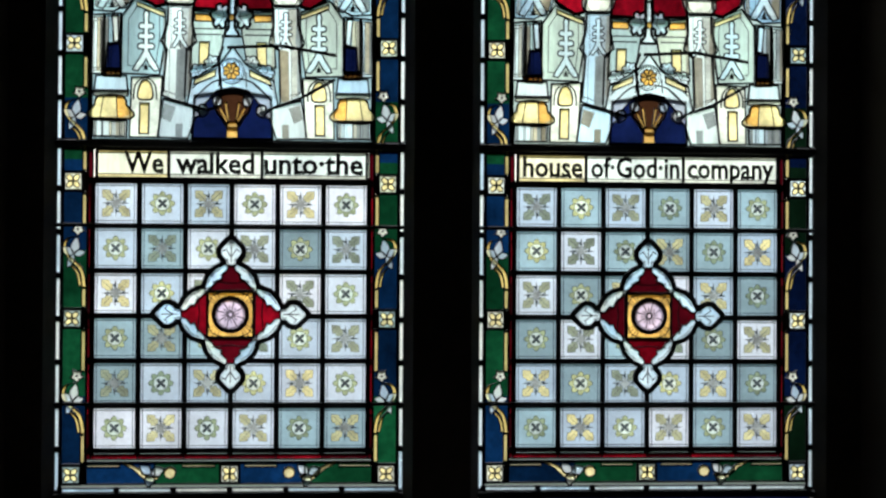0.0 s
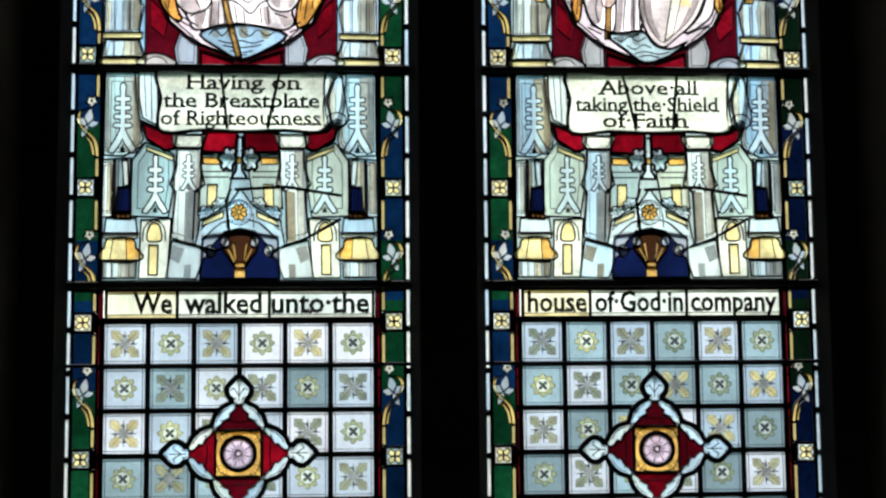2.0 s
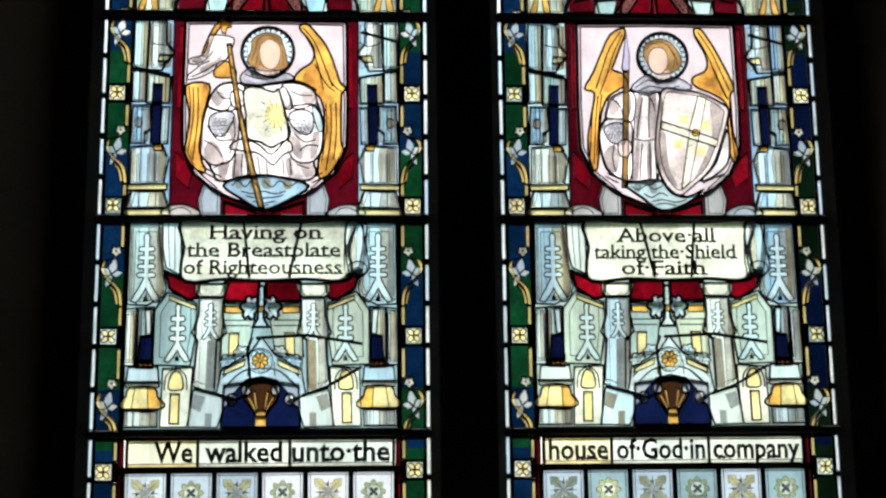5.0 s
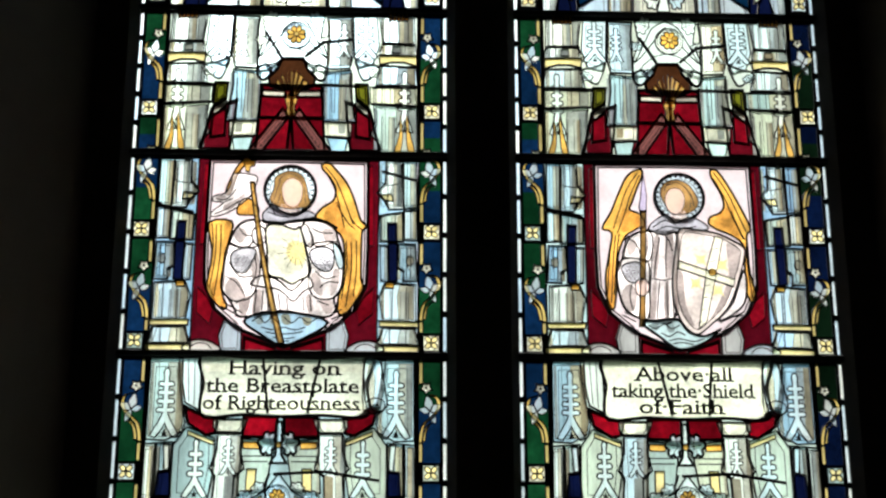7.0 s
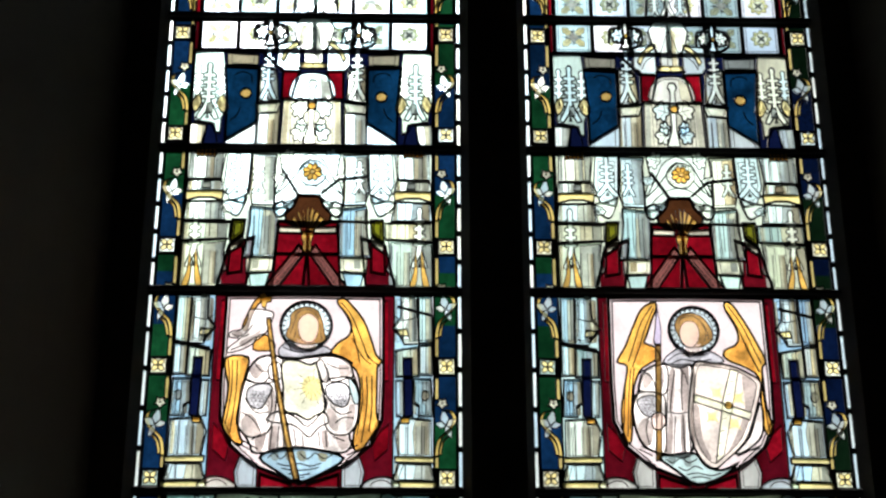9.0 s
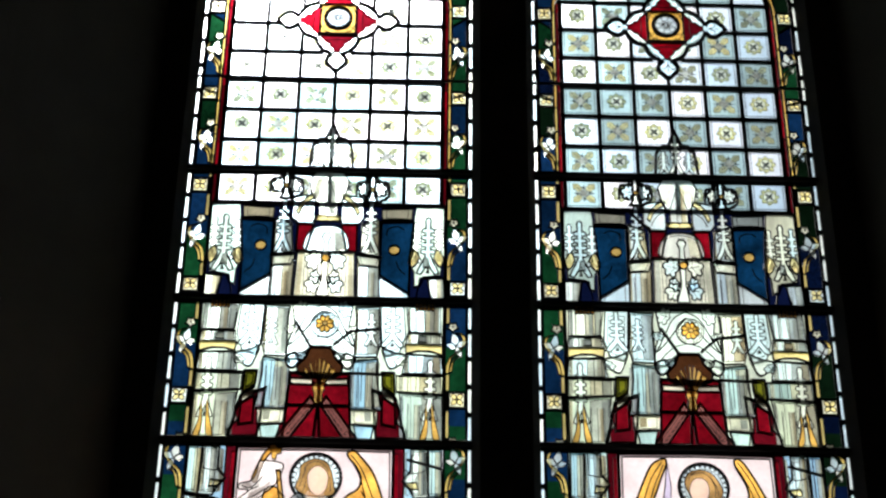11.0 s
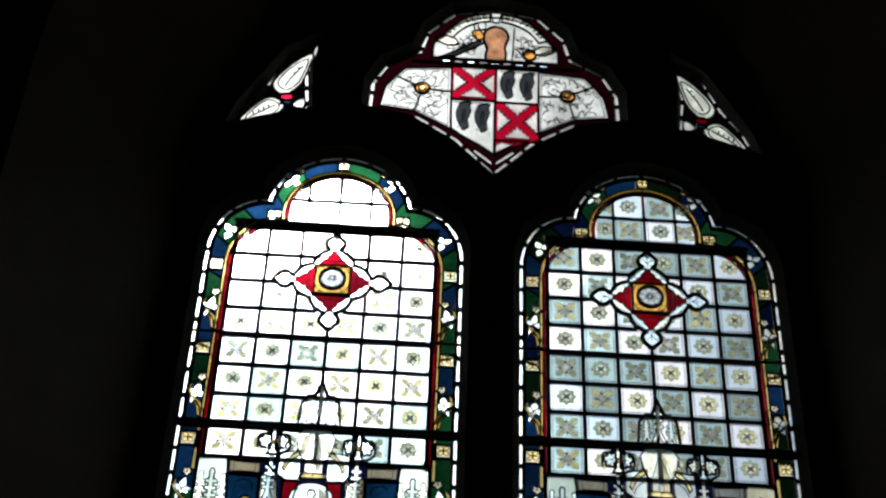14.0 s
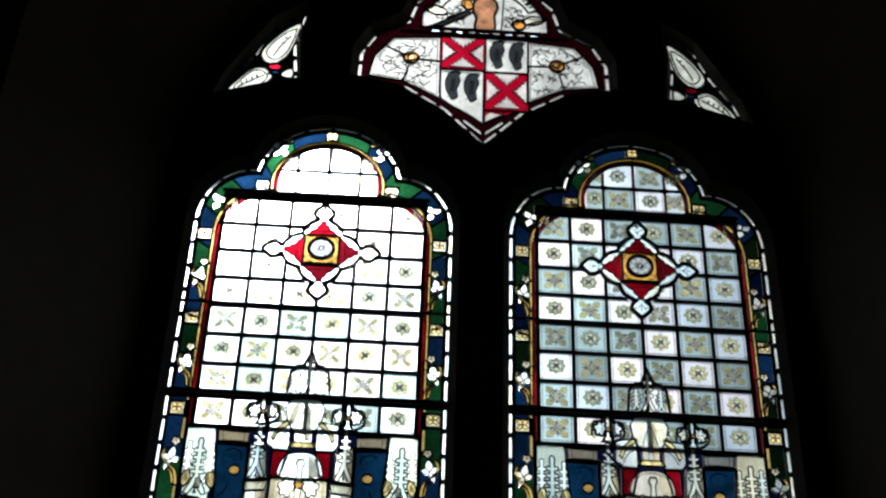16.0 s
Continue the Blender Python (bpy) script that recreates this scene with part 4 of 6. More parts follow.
def canopy_foot_panel(side, words, cuts):
    """Panel with a text scroll over a painted church porch."""
    P = Panel(side, 174.3, "leaded panel of a pale painted porch under a lettered scroll")
    sides(P, 174.3, 213.4)
    P.pane(box(-24.5, 174.8, 24.5, 213.0), "pale_green", 0, 0.5, "ground_pane")
    P.both(pts_of("-24.1,212.7 -18.9,212.7 -18.4,207.0 -17.3,200.7 -17.7,199.1 -20.7,197.4 -24.2,197.6"), "pale_blue", 1, 0.5, "buttress", inset=True)
    for s in (-1, 1):
        crocket_spire(P, s * 20.9, 197.8, 12.8,2.6,"white",2,5)
    P.both(pts_of("-18.2,212.7 -14.9,212.7 -14.7,206.0 -14.9,203.0 -17.4,204.3 -18.1,208.1"), "white", 1.5, 0.45, "scroll_curl")
    P.lines(pts_of("-17.2,212.3 -16.8,204.5"), 0.12, 1.5)
    P.lines(pts_of("-16.0,212.3 -15.8,203.9"), 0.12, 1.5)
    P.both(pts_of("-17.4,203.6 -13.8,202.0 -11.4,201.5 -11.8,198.8 -13.4,198.4 -16.7,200.5"), "red", 1, 0.5, "red_ground")
    P.both(pts_of("-6.7,202.0 -0.6,202.0 -0.7,198.0 -6.9,198.2"), "red", 1, 0.5, "red_ground")
    P.pane(smooth(pts_of("-14.9,213.0 -6.7,212.7 0.7,212.8 8.0,212.7 16.5,213.0 15.4,208.1 16.2,203.3 14.4,201.7 7.6,202.1 0.3,201.8 -7.1,202.1 -13.9,201.6 -14.7,204.9 -14.2,208.1"), 3), "cream", 2, 0.5, "scroll")
    P.pane(pts_of("-14.1,211.3 15.5,211.3 15.3,210.2 -14.1,210.2"), "cream", 2.5, 0, "painted_fold")
    P.pane(pts_of("-14.1,204.1 15.2,204.1 15.2,203.0 -13.9,203.0"), "cream", 2.5, 0, "painted_fold")
    for s in (-1, 1):
        fluted(P, s * 23.0, 187.2, 4.6,9.0,2)
    P.both(pts_of("-24.4,196.7 -22.4,196.9 -22.6,186.5 -24.6,186.5"), "white", 1, 0.45, "shaft", inset=True)
    P.both(pts_of("-22.2,196.9 -19.4,197.1 -19.4,186.6 -22.3,186.6"), "pale_blue", 1, 0.45, "shaft")
    P.both(pts_of("-20.9,196.7 -19.9,196.7 -19.7,192.2 -20.5,191.9"), "white", 2, 0.25, "drip")
    P.both(pts_of("-21.6,191.7 -19.6,191.9 -19.2,187.4 -21.9,187.4"), "navy", 2.5, 0.3, "slot")
    P.both(pts_of("-22.1,187.3 -19.3,187.3 -19.3,185.9 -22.2,186.0"), "brown", 3, 0.25, "dark_band")
    P.both(pts_of("-16.9,199.9 -11.8,197.8 -11.7,192.9 -12.7,186.4 -19.3,186.6 -19.2,196.7"), "pale_green", 1, 0.45, "gable", inset=True)
    P.both(pts_of("-16.7,199.2 -11.8,197.3 -11.8,196.5 -16.7,198.4"), "straw", 1.5, 0.15, "cornice")
    for s in (-1, 1):
        crocket_spire(P, s * 15.0, 187.0, 10.6,2.3,"white",2,5)
    P.both(pts_of("-23.6,186.2 -18.4,186.2 -18.1,183.4 -23.9,183.4"), "white", 1.5, 0.3, "drum")
    P.both(pts_of("-24.1,183.6 -17.9,183.6 -18.1,182.6 -23.9,182.6"), "cream", 1.9, 0.2, "ring")
    for s in (-1, 1):
        for k in range(4):
            P.pane(disc(s * (22.2 - 0.85 * k), 186.7, 0.42, 8), "amber", 3.2, 0.14, "bead")
    P.both(smooth(pts_of("-23.2,182.6 -18.8,182.6 -18.3,181.0 -17.0,179.7 -17.4,178.8 -19.4,178.4 -22.8,178.4 -24.6,178.8 -25.0,179.7 -23.8,181.0"), 2), "straw", 2, 0.3, "skirt")
    P.both(smooth(pts_of("-19.9,182.4 -18.9,182.4 -18.3,180.8 -17.6,179.6 -18.6,179.0 -19.8,179.0"), 2), "gold", 2.4, 0, "painted_shade")
    for text in ("-22.2,182.5 -22.8,178.7", "-20.0,182.5 -19.8,178.6"):
        P.lines(pts_of(text), 0.13, 2.6)

    P.both(pts_of("-24.1,178.8 -18.2,178.8 -18.3,175.5 -24.2,175.5"), "white", 1.5, 0.4, "shaft")
    for s in (-1, 1):
        fluted(P, s * 20.9, 175.6, 4.4,3.2,2)
    P.both(pts_of("-17.5,185.9 -12.2,186.2 -12.8,175.5 -17.8,175.5"), "cream", 1, 0.4, "niche")
    P.both(pts_of("-16.0,181.4 -14.4,181.4 -14.5,176.1 -16.1,176.1"), "straw", 2, 0.25, "slot")
    P.both(smooth(pts_of("-16.4,182.4 -16.0,184.7 -15.1,185.5 -14.1,184.7 -13.8,182.4 -15.1,182.0"), 3), "straw", 2, 0.25, "niche_head")
    P.lines(smooth(pts_of("-17.1,182.0 -16.8,184.6 -15.1,185.9 -13.4,184.6 -13.1,182.0"), 3, False), 0.2, 2)
    P.both(pts_of("-11.3,199.0 -6.9,199.0 -7.0,195.5 -6.3,192.3 -8.0,190.9 -8.3,181.4 -12.2,182.8 -11.5,190.9 -12.5,192.3 -11.4,195.5"), "white", 1.5, 0.45, "column")
    P.both(pts_of("-9.7,190.9 -8.2,191.1 -8.5,181.8 -9.9,182.2"), "grey", 2, 0, "painted_shade")
    P.both(pts_of("-12.1,201.3 -6.0,201.3 -6.5,199.6 -7.4,198.6 -11.1,198.6 -12.1,199.7"), "cream", 2, 0.35, "capital", inset=True)
    for s in (-1, 1):
        crocket_spire(P, s * 9.2, 191.1, 6.6,1.5,"white",2,4)
    P.both(pts_of("-12.0,182.2 -4.8,180.3 -6.5,178.9 -7.7,175.4 -13.0,175.5 -12.5,178.9"), "white", 1.5, 0.45, "buttress_foot")
    P.both(pts_of("-11.8,181.4 -9.8,180.8 -10.7,178.1 -12.3,178.9"), "grey", 2, 0, "painted_shade")
    P.both(pts_of("-9.8,177.9 -8.6,177.9 -8.7,175.4 -9.9,175.5"), "grey", 2, 0, "painted_shade")
    P.both(pts_of("-6.8,197.8 -1.0,197.3 -2.3,189.2 -7.5,188.0"), "pale_green", 0.5, 0.4, "wall_pane")
    P.both(pts_of("-6.6,197.2 -3.7,197.1 -3.7,195.9 -6.6,196.0"), "gold", 1.5, 0.15, "gold_band")
    P.both(pts_of("-5.8,192.3 -4.1,192.3 -4.3,188.4 -5.9,188.0"), "straw", 1.5, 0.2, "slot")
    P.lines(pts_of("-6.9,194.6 -2.1,194.6"), 0.16, 1.5)
    P.lines(pts_of("-6.9,193.6 -2.1,193.6"), 0.16, 1.5)
    P.pane(whole("0.0,184.0 -6.6,183.0 -7.0,175.4 0.0,175.4"), "navy", 0.8, 0.4, "doorway")
    P.pane(smooth(whole("0.0,183.6 -2.3,183.0 -3.0,180.7 -1.8,178.9 -1.0,177.6 0.0,177.4"), 3), "brown", 1.6, 0.4, "vault")
    P.pane(whole("0.0,178.3 -0.9,178.3 -1.0,175.5 0.0,175.5"), "gold", 2.6, 0.15, "sheaf_stalk")
    P.both(pts_of("-0.9,177.9 -2.5,180.9 -2.0,180.9 -0.6,178.3"), "gold", 2.6, 0.12, "sheaf_blade")
    P.both(pts_of("-0.8,178.1 -1.4,181.8 -1.0,181.8 -0.5,178.3"), "gold", 2.6, 0.12, "sheaf_blade")
    P.pane(whole("0.0,191.5 -2.3,188.4 -7.1,185.7 -7.9,181.4 -5.5,179.7 -4.8,181.4 -2.7,183.8 0.0,184.4"), "white", 2, 0.45, "arch")
    P.line(smooth(whole("0.0,185.9 -3.4,185.3 -6.4,182.5 -6.4,182.5 -3.4,185.3 0.0,185.9"), 3, False), 0.2, 2)
    P.both(pts_of("-2.9,187.5 -3.0,186.3 -6.8,184.7 -6.5,185.7"), "straw", 2.5, 0.2, "spandrel")
    flower_boss(P, -0.2, 187.2, 1.4, 2.6)
    P.pane(smooth(pts_of("15.2,212.6 17.8,212.3 18.4,209.4 19.2,204.9 18.9,203.3 17.3,202.4 15.7,203.0 15.0,207.6"), 2), "white", 2.8, 0.3, "scroll_curl")
    P.pane(smooth(pts_of("15.7,211.2 16.7,211.2 17.0,205.2 16.0,203.5 15.5,207.0"), 2), "wash", 3.1, 0, "painted_shade", thick=0.001)
    P.line(smooth(pts_of("15.4,203.4 15.7,204.7 17.2,205.3 18.7,204.6 18.7,203.3 17.6,202.7 16.6,203.0 16.5,203.7 17.3,204.1 17.9,203.6"), 3, False), 0.17, 3.1)
    cross_finial(P, -0.2, 196.5, 3.4, 3, 0.36)
    P.both(smooth(pts_of("-5.8,181.0 -4.6,181.2 -4.2,179.9 -5.5,179.1"), 3), "white", 3, 0.3, "cusp_knob")
    P.both(smooth(pts_of("-3.3,182.6 -2.1,182.8 -1.9,181.3 -3.2,181.1"), 3), "white", 3, 0.3, "cusp_knob")
    painted_leaf(P, -5.6, 186.2, 2.2, 118, 3, edge=0.18), painted_leaf(P, 5.4, 186.2, 2.2, 62, 3, edge=0.18)
    painted_leaf(P, -3.3, 187.9, 2.0, 112, 3, edge=0.18), painted_leaf(P, 3.0, 187.9, 2.0, 68, 3, edge=0.18)
    P.lines(pts_of("-2.3,187.1 -2.4,184.4"), 0.14, 2.2)
    P.lines(pts_of("-5.5,185.5 -7.0,184.0"), 0.14, 2.2)
    P.came(pts_of("-11.8,182.4 -4.4,180.3 -2.5,180.9"), 3, 0.5)
    P.came(pts_of("17.9,186.0 11.5,182.4 7.3,180.9"), 3, 0.5)
    P.came(pts_of("-1.0,191.3 8.2,191.8 18.0,190.2"), 3, 0.5)
    P.came(pts_of("-1.7,191.5 -2.5,189.2 -1.8,182.8"), 3, 0.45)
    for i, (text, u, v, width) in enumerate(words):
        P.writing(text, u, v, 2.7, width, 3)
    for u0, u1 in cuts:
        P.came([(u0, 213.0), (u0 + 0.5 * (u1 - u0), 208), (u1, 202.4)], 2.5, 0.5)
    P.finish()


canopy_foot_panel("left", (("Having on", -9.9, 209.5, 21.0), ("the Breastplate", -13.8, 206.2, 28.0), ("of Righteousness", -14.2, 203.0, 28.8)), ((-3.6, -2.4), (7.0, 4.8)))
canopy_foot_panel("right", (("Above\u00b7all", -9.3, 208.9, 19.0), ("taking\u00b7the\u00b7Shield", -13.4, 205.8, 26.8), ("of\u00b7Faith", -8.4, 202.8, 16.2)), ((-4.6, -2.2), (5.6, 4.6)))


def figure_ground(P):
    """Pale shafts at both sides of a ruby field with a shield-shaped picture."""
    for s in (-1, 1):
        P.pane(box(s * 12.5, 213.9, s * 24.6, 252.3), "pale_blue", -0.5, 0, "ground_pane")
    P.pane(box(-17.2, 213.9, 17.2, 252.3), "dark_red", 0, 0.3, "ruby_field")
    P.both(pts_of("-16.1,250.7 -15.1,250.8 -15.3,234.7 -16.3,234.7"), "red", 0.5, 0.1, "ruby_piece")
    P.both(pts_of("-16.4,226.4 -14.7,224.7 -13.3,222.0 -13.8,219.2 -16.3,221.4"), "red", 0.5, 0.1, "ruby_piece")
    P.both(pts_of("-7.2,216.7 -1.5,214.8 -1.3,213.9 -7.3,213.9"), "red", 0.5, 0.4, "ruby_piece")
    P.pane(whole("0.0,251.8 -15.1,251.6 -15.3,234.7 -15.1,226.9 -12.9,222.0 -8.8,218.4 0.0,214.8"), "pinkish", 1, 0.55, "picture_ground")
    P.line(whole("0.0,251.1 -14.4,250.9 -14.7,234.7 -14.5,227.1 -12.4,222.5 -8.5,219.1 -8.5,219.1 -12.4,222.5 -14.5,227.1 -14.7,234.7 -14.4,250.9 0.0,251.1"), 0.2, 1)
    P.both(pts_of("-11.0,220.1 -7.8,218.4 -7.8,213.9 -11.5,213.9 -12.0,217.1"), "white", 1.5, 0.4, "niche_end", inset=True)
    P.both(pts_of("-24.4,251.6 -21.8,251.6 -22.0,242.1 -24.6,242.4"), "pale_blue", 1, 0.4, "shaft")
    P.both(pts_of("-21.7,251.6 -18.5,251.6 -18.4,247.2 -16.9,245.2 -18.3,243.6 -19.2,241.9 -21.9,242.0"), "white", 1, 0.4, "capital_profile", inset=True)
    P.both(pts_of("-19.7,244.9 -17.6,244.7 -18.3,243.6 -20.0,243.5"), "straw", 1.5, 0.2, "moulding")
    P.both(pts_of("-24.6,241.9 -22.0,241.6 -22.1,235.8 -24.7,235.7"), "white", 1, 0.4, "shaft")
    P.both(pts_of("-21.9,241.4 -17.5,240.6 -17.6,235.4 -22.0,235.5"), "pale_green", 1, 0.4, "shaft")
    for s in (-1, 1):
        fluted(P, s * 23.2, 235.9, 3.4,7.0,1.5)
    for s in (-1, 1):
        fluted(P, s * 20.0, 242.4, 3.2,9.5,1.5)
    P.both(pts_of("-20.7,239.0 -19.0,239.0 -19.3,227.5 -20.9,227.7"), "navy", 2, 0.3, "slot")
    P.both(pts_of("-24.3,235.0 -21.1,235.0 -20.8,230.4 -22.1,229.5 -21.9,227.7 -24.7,227.7"), "pale_blue", 1, 0.4, "buttress_profile", inset=True)
    P.both(pts_of("-19.0,234.7 -17.6,234.7 -17.8,227.7 -19.2,227.6"), "white", 1, 0.35, "shaft")
    P.both(pts_of("-24.3,227.0 -18.7,227.4 -17.5,224.7 -18.3,219.9 -24.4,219.8"), "white", 1.5, 0.45, "drum")
    for s in (-1, 1):
        fluted(P, s * 21.4, 220.0, 5.0,5.6,2)
    P.both(pts_of("-20.3,227.3 -18.7,227.3 -18.7,226.2 -20.2,226.2"), "gold", 2.5, 0.2, "mark")
    P.both(pts_of("-24.8,219.8 -17.6,219.9 -17.7,218.8 -24.9,218.7"), "straw", 2, 0.3, "ring")
    P.both(pts_of("-24.2,218.6 -18.3,218.7 -17.1,215.3 -25.1,215.2"), "white", 1.5, 0.4, "skirt", inset=True)
    P.both(pts_of("-25.4,215.1 -16.9,215.2 -17.2,214.0 -25.4,213.9"), "straw", 2, 0.3, "base_moulding")
    P.both(smooth(pts_of("-18.4,214.0 -17.1,215.7 -14.6,216.0 -12.3,215.1 -11.7,213.9"), 3), "white", 3, 0.4, "scroll_curl")
    P.lines(smooth(pts_of("-17.2,214.5 -15.6,215.3 -14.0,215.1 -13.1,214.2"), 3, False), 0.15, 3)
    P.came(pts_of("17.8,249.4 24.5,247.6"), 2.4, 0.45)
    P.came(pts_of("-24.6,242.3 -17.7,240.8"), 2.4, 0.45)
    for s in (-1, 1):
        for u, a, b in ((23.4, 228.2, 234.6), (22.6, 228.2, 234.6), (22.6, 242.4, 251.4), (20.4, 235.8, 241.2), (18.4, 235.8, 240.4), (20.0, 220.2, 226.4), (22.6, 220.2, 226.4), (19.6, 215.6, 218.4), (22.6, 215.6, 218.4)):
            P.line([(s * u, a), (s * u, b)], 0.12, 2.2)
        P.pane(disc(s * 23.2, 231.6, 0.75, 10, 1.0), "grey", 2.2, 0.1, "quatrefoil")
        P.line(smooth([(s * 17.4, 247.4), (s * 18.6, 246.6), (s * 20.4, 246.8), (s * 21.4, 247.2)], 3, False), 0.16, 2.2)


def folds(P, lines, layer, width=0.17):
    for text in lines:
        P.line(smooth(pts_of(text), 3, False), width, layer)


def shaded(P, shapes, layer, mat="sepia"):
    for text in shapes:
        P.pane(smooth(pts_of(text), 3), mat, layer, 0, "painted_shade", thick=0.001)


def form(P, text, mat, layer, edge, name):
    """A rounded piece with a painted outline."""
    pts = smooth(pts_of(text), 3)
    P.pane(pts, mat, layer, edge if edge >= 0.3 else 0, name)
    if edge < 0.3:
        P.line(pts, edge * 1.5, layer, True)


def angel_with_lance(P):
    """A plain winged shape with halo, lance and shield."""
    form(P, "-6.4,250.6 -5.9,249.5 -7.1,246.5 -8.2,243.5 -8.6,242.3 -6.7,241.4 -6.0,239.5 -8.3,237.9 -9.7,236.8 -11.0,233.7 -11.4,230.0 -12.1,223.0 -13.3,223.4 -13.7,228.4 -12.8,233.6 -12.2,237.6 -14.0,238.5 -12.3,241.6 -10.9,244.9 -8.9,249.1", "gold", 2, 0.2, "wing")
    form(P, "7.4,250.5 8.8,250.3 11.0,246.7 13.3,241.9 14.5,238.7 13.7,237.5 13.7,235.0 13.9,229.7 14.8,225.5 13.9,224.0 12.9,226.5 13.0,231.8 12.9,235.5 10.5,237.5 8.0,238.5 6.5,239.7 6.9,241.0 8.7,241.8 9.6,243.2 9.2,245.6 7.6,248.8", "gold", 2, 0.2, "wing")
    shaded(P, ("-9.8,242.5 -8.6,242.1 -6.7,240.9 -6.3,239.6 -8.6,238.1 -10.3,238.0 -10.4,240.6", "9.4,242.7 11.2,242.8 11.8,239.2 12.6,236.2 10.5,238.0 8.1,238.9 7.5,240.1", "-13.5,227.4 -12.7,231.5 -12.0,228.4 -12.2,223.7 -13.1,223.7", "13.2,230.2 13.7,228.6 14.5,225.5 13.9,224.5"), 2.4, "feather")
    folds(P, ("-6.8,249.8 -9.0,246.5 -10.4,242.7 -11.9,238.4", "-6.5,249.3 -8.5,244.9 -9.5,241.7 -11.2,237.4", "-12.2,237.4 -12.8,232.6 -13.4,225.3", "-11.5,237.1 -12.1,232.1 -12.7,223.7", "-10.8,237.4 -11.5,232.6 -12.2,225.3", "7.9,250.0 10.3,246.2 12.3,241.3 13.6,238.1", "7.7,249.0 9.7,245.1 11.2,240.8 13.0,236.5", "10.8,242.4 12.2,238.7 13.2,236.5", "13.5,237.1 13.4,231.8 14.0,225.0"), 2.4)
    halo(P, 1.0, 244.8, 4.75, 3)
    form(P, "-2.1,243.6 -2.7,245.8 -1.7,247.6 0.2,248.2 2.5,247.6 4.0,245.6 4.6,243.8 4.0,242.4 2.7,241.6 1.3,241.3 -1.0,241.7", "hair", 3.8, 0.1, "hair")
    form(P, "-1.7,244.9 -0.7,246.3 1.1,246.2 1.9,244.6 1.6,242.6 0.5,241.2 -0.9,241.4 -1.8,243.1", "flesh", 4.6, 0.07, "face")
    folds(P, ("-1.5,247.1 -0.2,247.7 1.6,247.2 3.3,245.0 3.6,242.9", "-1.9,246.0 -1.4,247.0 0.3,247.4", "2.3,246.6 3.2,244.5 2.8,242.3"), 4.2, 0.1)
    P.pane(pts_of("-0.8,241.8 2.0,242.0 2.4,239.6 -1.4,239.6"), "flesh", 3.8, 0, "neck")
    form(P, "-9.7,235.0 -8.4,237.0 -5.5,238.1 -2.2,237.7 -0.1,237.9 0.1,233.8 -0.8,227.5 -1.0,220.5 -6.1,220.5 -9.8,222.0 -11.2,225.3 -11.5,229.5 -10.3,232.6", "robe", 3, 0.22, "robe")
    form(P, "-5.3,238.4 -2.6,240.9 -1.1,240.8 -0.0,239.5 2.5,240.6 4.6,240.1 6.3,238.5 3.4,237.9 -0.1,237.7 -2.5,237.1", "mail", 3.8, 0.14, "collar")
    folds(P, ("-4.5,238.5 -2.1,240.0 -0.1,239.1", "-3.8,237.9 -1.7,238.8 0.9,238.4 3.9,238.8"), 4.1)
    form(P, "-9.3,236.6 -5.8,237.9 -4.5,236.6 -5.2,232.1 -7.6,232.4 -10.3,232.8 -9.8,235.1", "robe", 3.4, 0.14, "mantle")
    form(P, "-10.7,232.0 -7.6,232.4 -5.5,231.5 -5.5,227.4 -6.1,220.6 -9.7,222.1 -11.1,225.3 -11.5,229.4", "robe", 3.4, 0.14, "sleeve")
    form(P, "-10.5,230.9 -7.8,231.7 -6.5,230.1 -7.1,227.8 -9.2,227.7 -10.4,229.2", "mail", 3.7, 0.14, "mail_cuff")
    mail(P, -8.6, 229.6, 1.7, 4)
    shaded(P, ("-10.9,225.3 -9.2,227.4 -7.9,225.3 -8.5,222.2 -10.0,222.5", "-6.9,236.9 -5.3,237.2 -5.5,233.7 -6.5,232.6", "-2.0,236.9 -0.5,237.2 -1.1,229.6 -2.2,229.0", "-4.8,227.4 -4.1,227.4 -4.6,221.0 -5.7,220.8", "-2.6,227.5 -1.8,227.5 -2.0,221.0 -2.9,221.0", "-9.5,234.7 -8.2,236.3 -7.5,234.7 -9.0,233.0", "-4.2,236.4 -3.2,236.6 -3.9,229.5 -4.7,229.0"), 3.8)
    folds(P, ("-4.7,233.7 -5.2,228.5 -5.8,220.7", "-3.2,236.6 -4.0,232.7 -4.6,228.7", "-1.8,236.7 -2.2,232.7 -2.3,228.8", "-5.0,228.5 -3.0,228.1 -1.0,228.5", "-3.6,227.7 -4.0,224.3 -4.3,220.7", "-2.2,227.7 -2.3,224.3 -2.3,220.7", "-1.2,227.7 -1.2,223.3 -1.2,220.8", "-9.2,236.3 -7.7,235.2 -7.0,232.9", "-8.8,227.4 -9.3,224.8 -8.8,222.2", "-7.4,225.3 -7.4,223.3 -7.7,221.2", "-2.5,237.2 -1.4,235.9 -0.9,233.8"), 4.1)
    P.pane(pts_of("-6.6,241.8 -5.6,241.8 -6.7,219.1 -7.7,219.1"), "staff", 4.4, 0.2, "lance_shaft")
    P.pane(pts_of("-5.9,250.1 -5.4,244.7 -5.6,241.7 -6.7,241.7 -6.9,242.6 -6.5,244.9"), "lilac", 4.4, 0.16, "lance_head")
    form(P, "-8.1,227.7 -6.3,228.2 -5.6,226.5 -6.6,225.0 -8.0,225.3", "flesh", 4.8, 0.14, "gauntlet")
    form(P, "12.6,230.3 13.0,227.6 12.3,223.8 9.5,221.3 7.2,220.5 10.1,223.8 11.5,227.6", "robe", 3.2, 0.2, "drape")
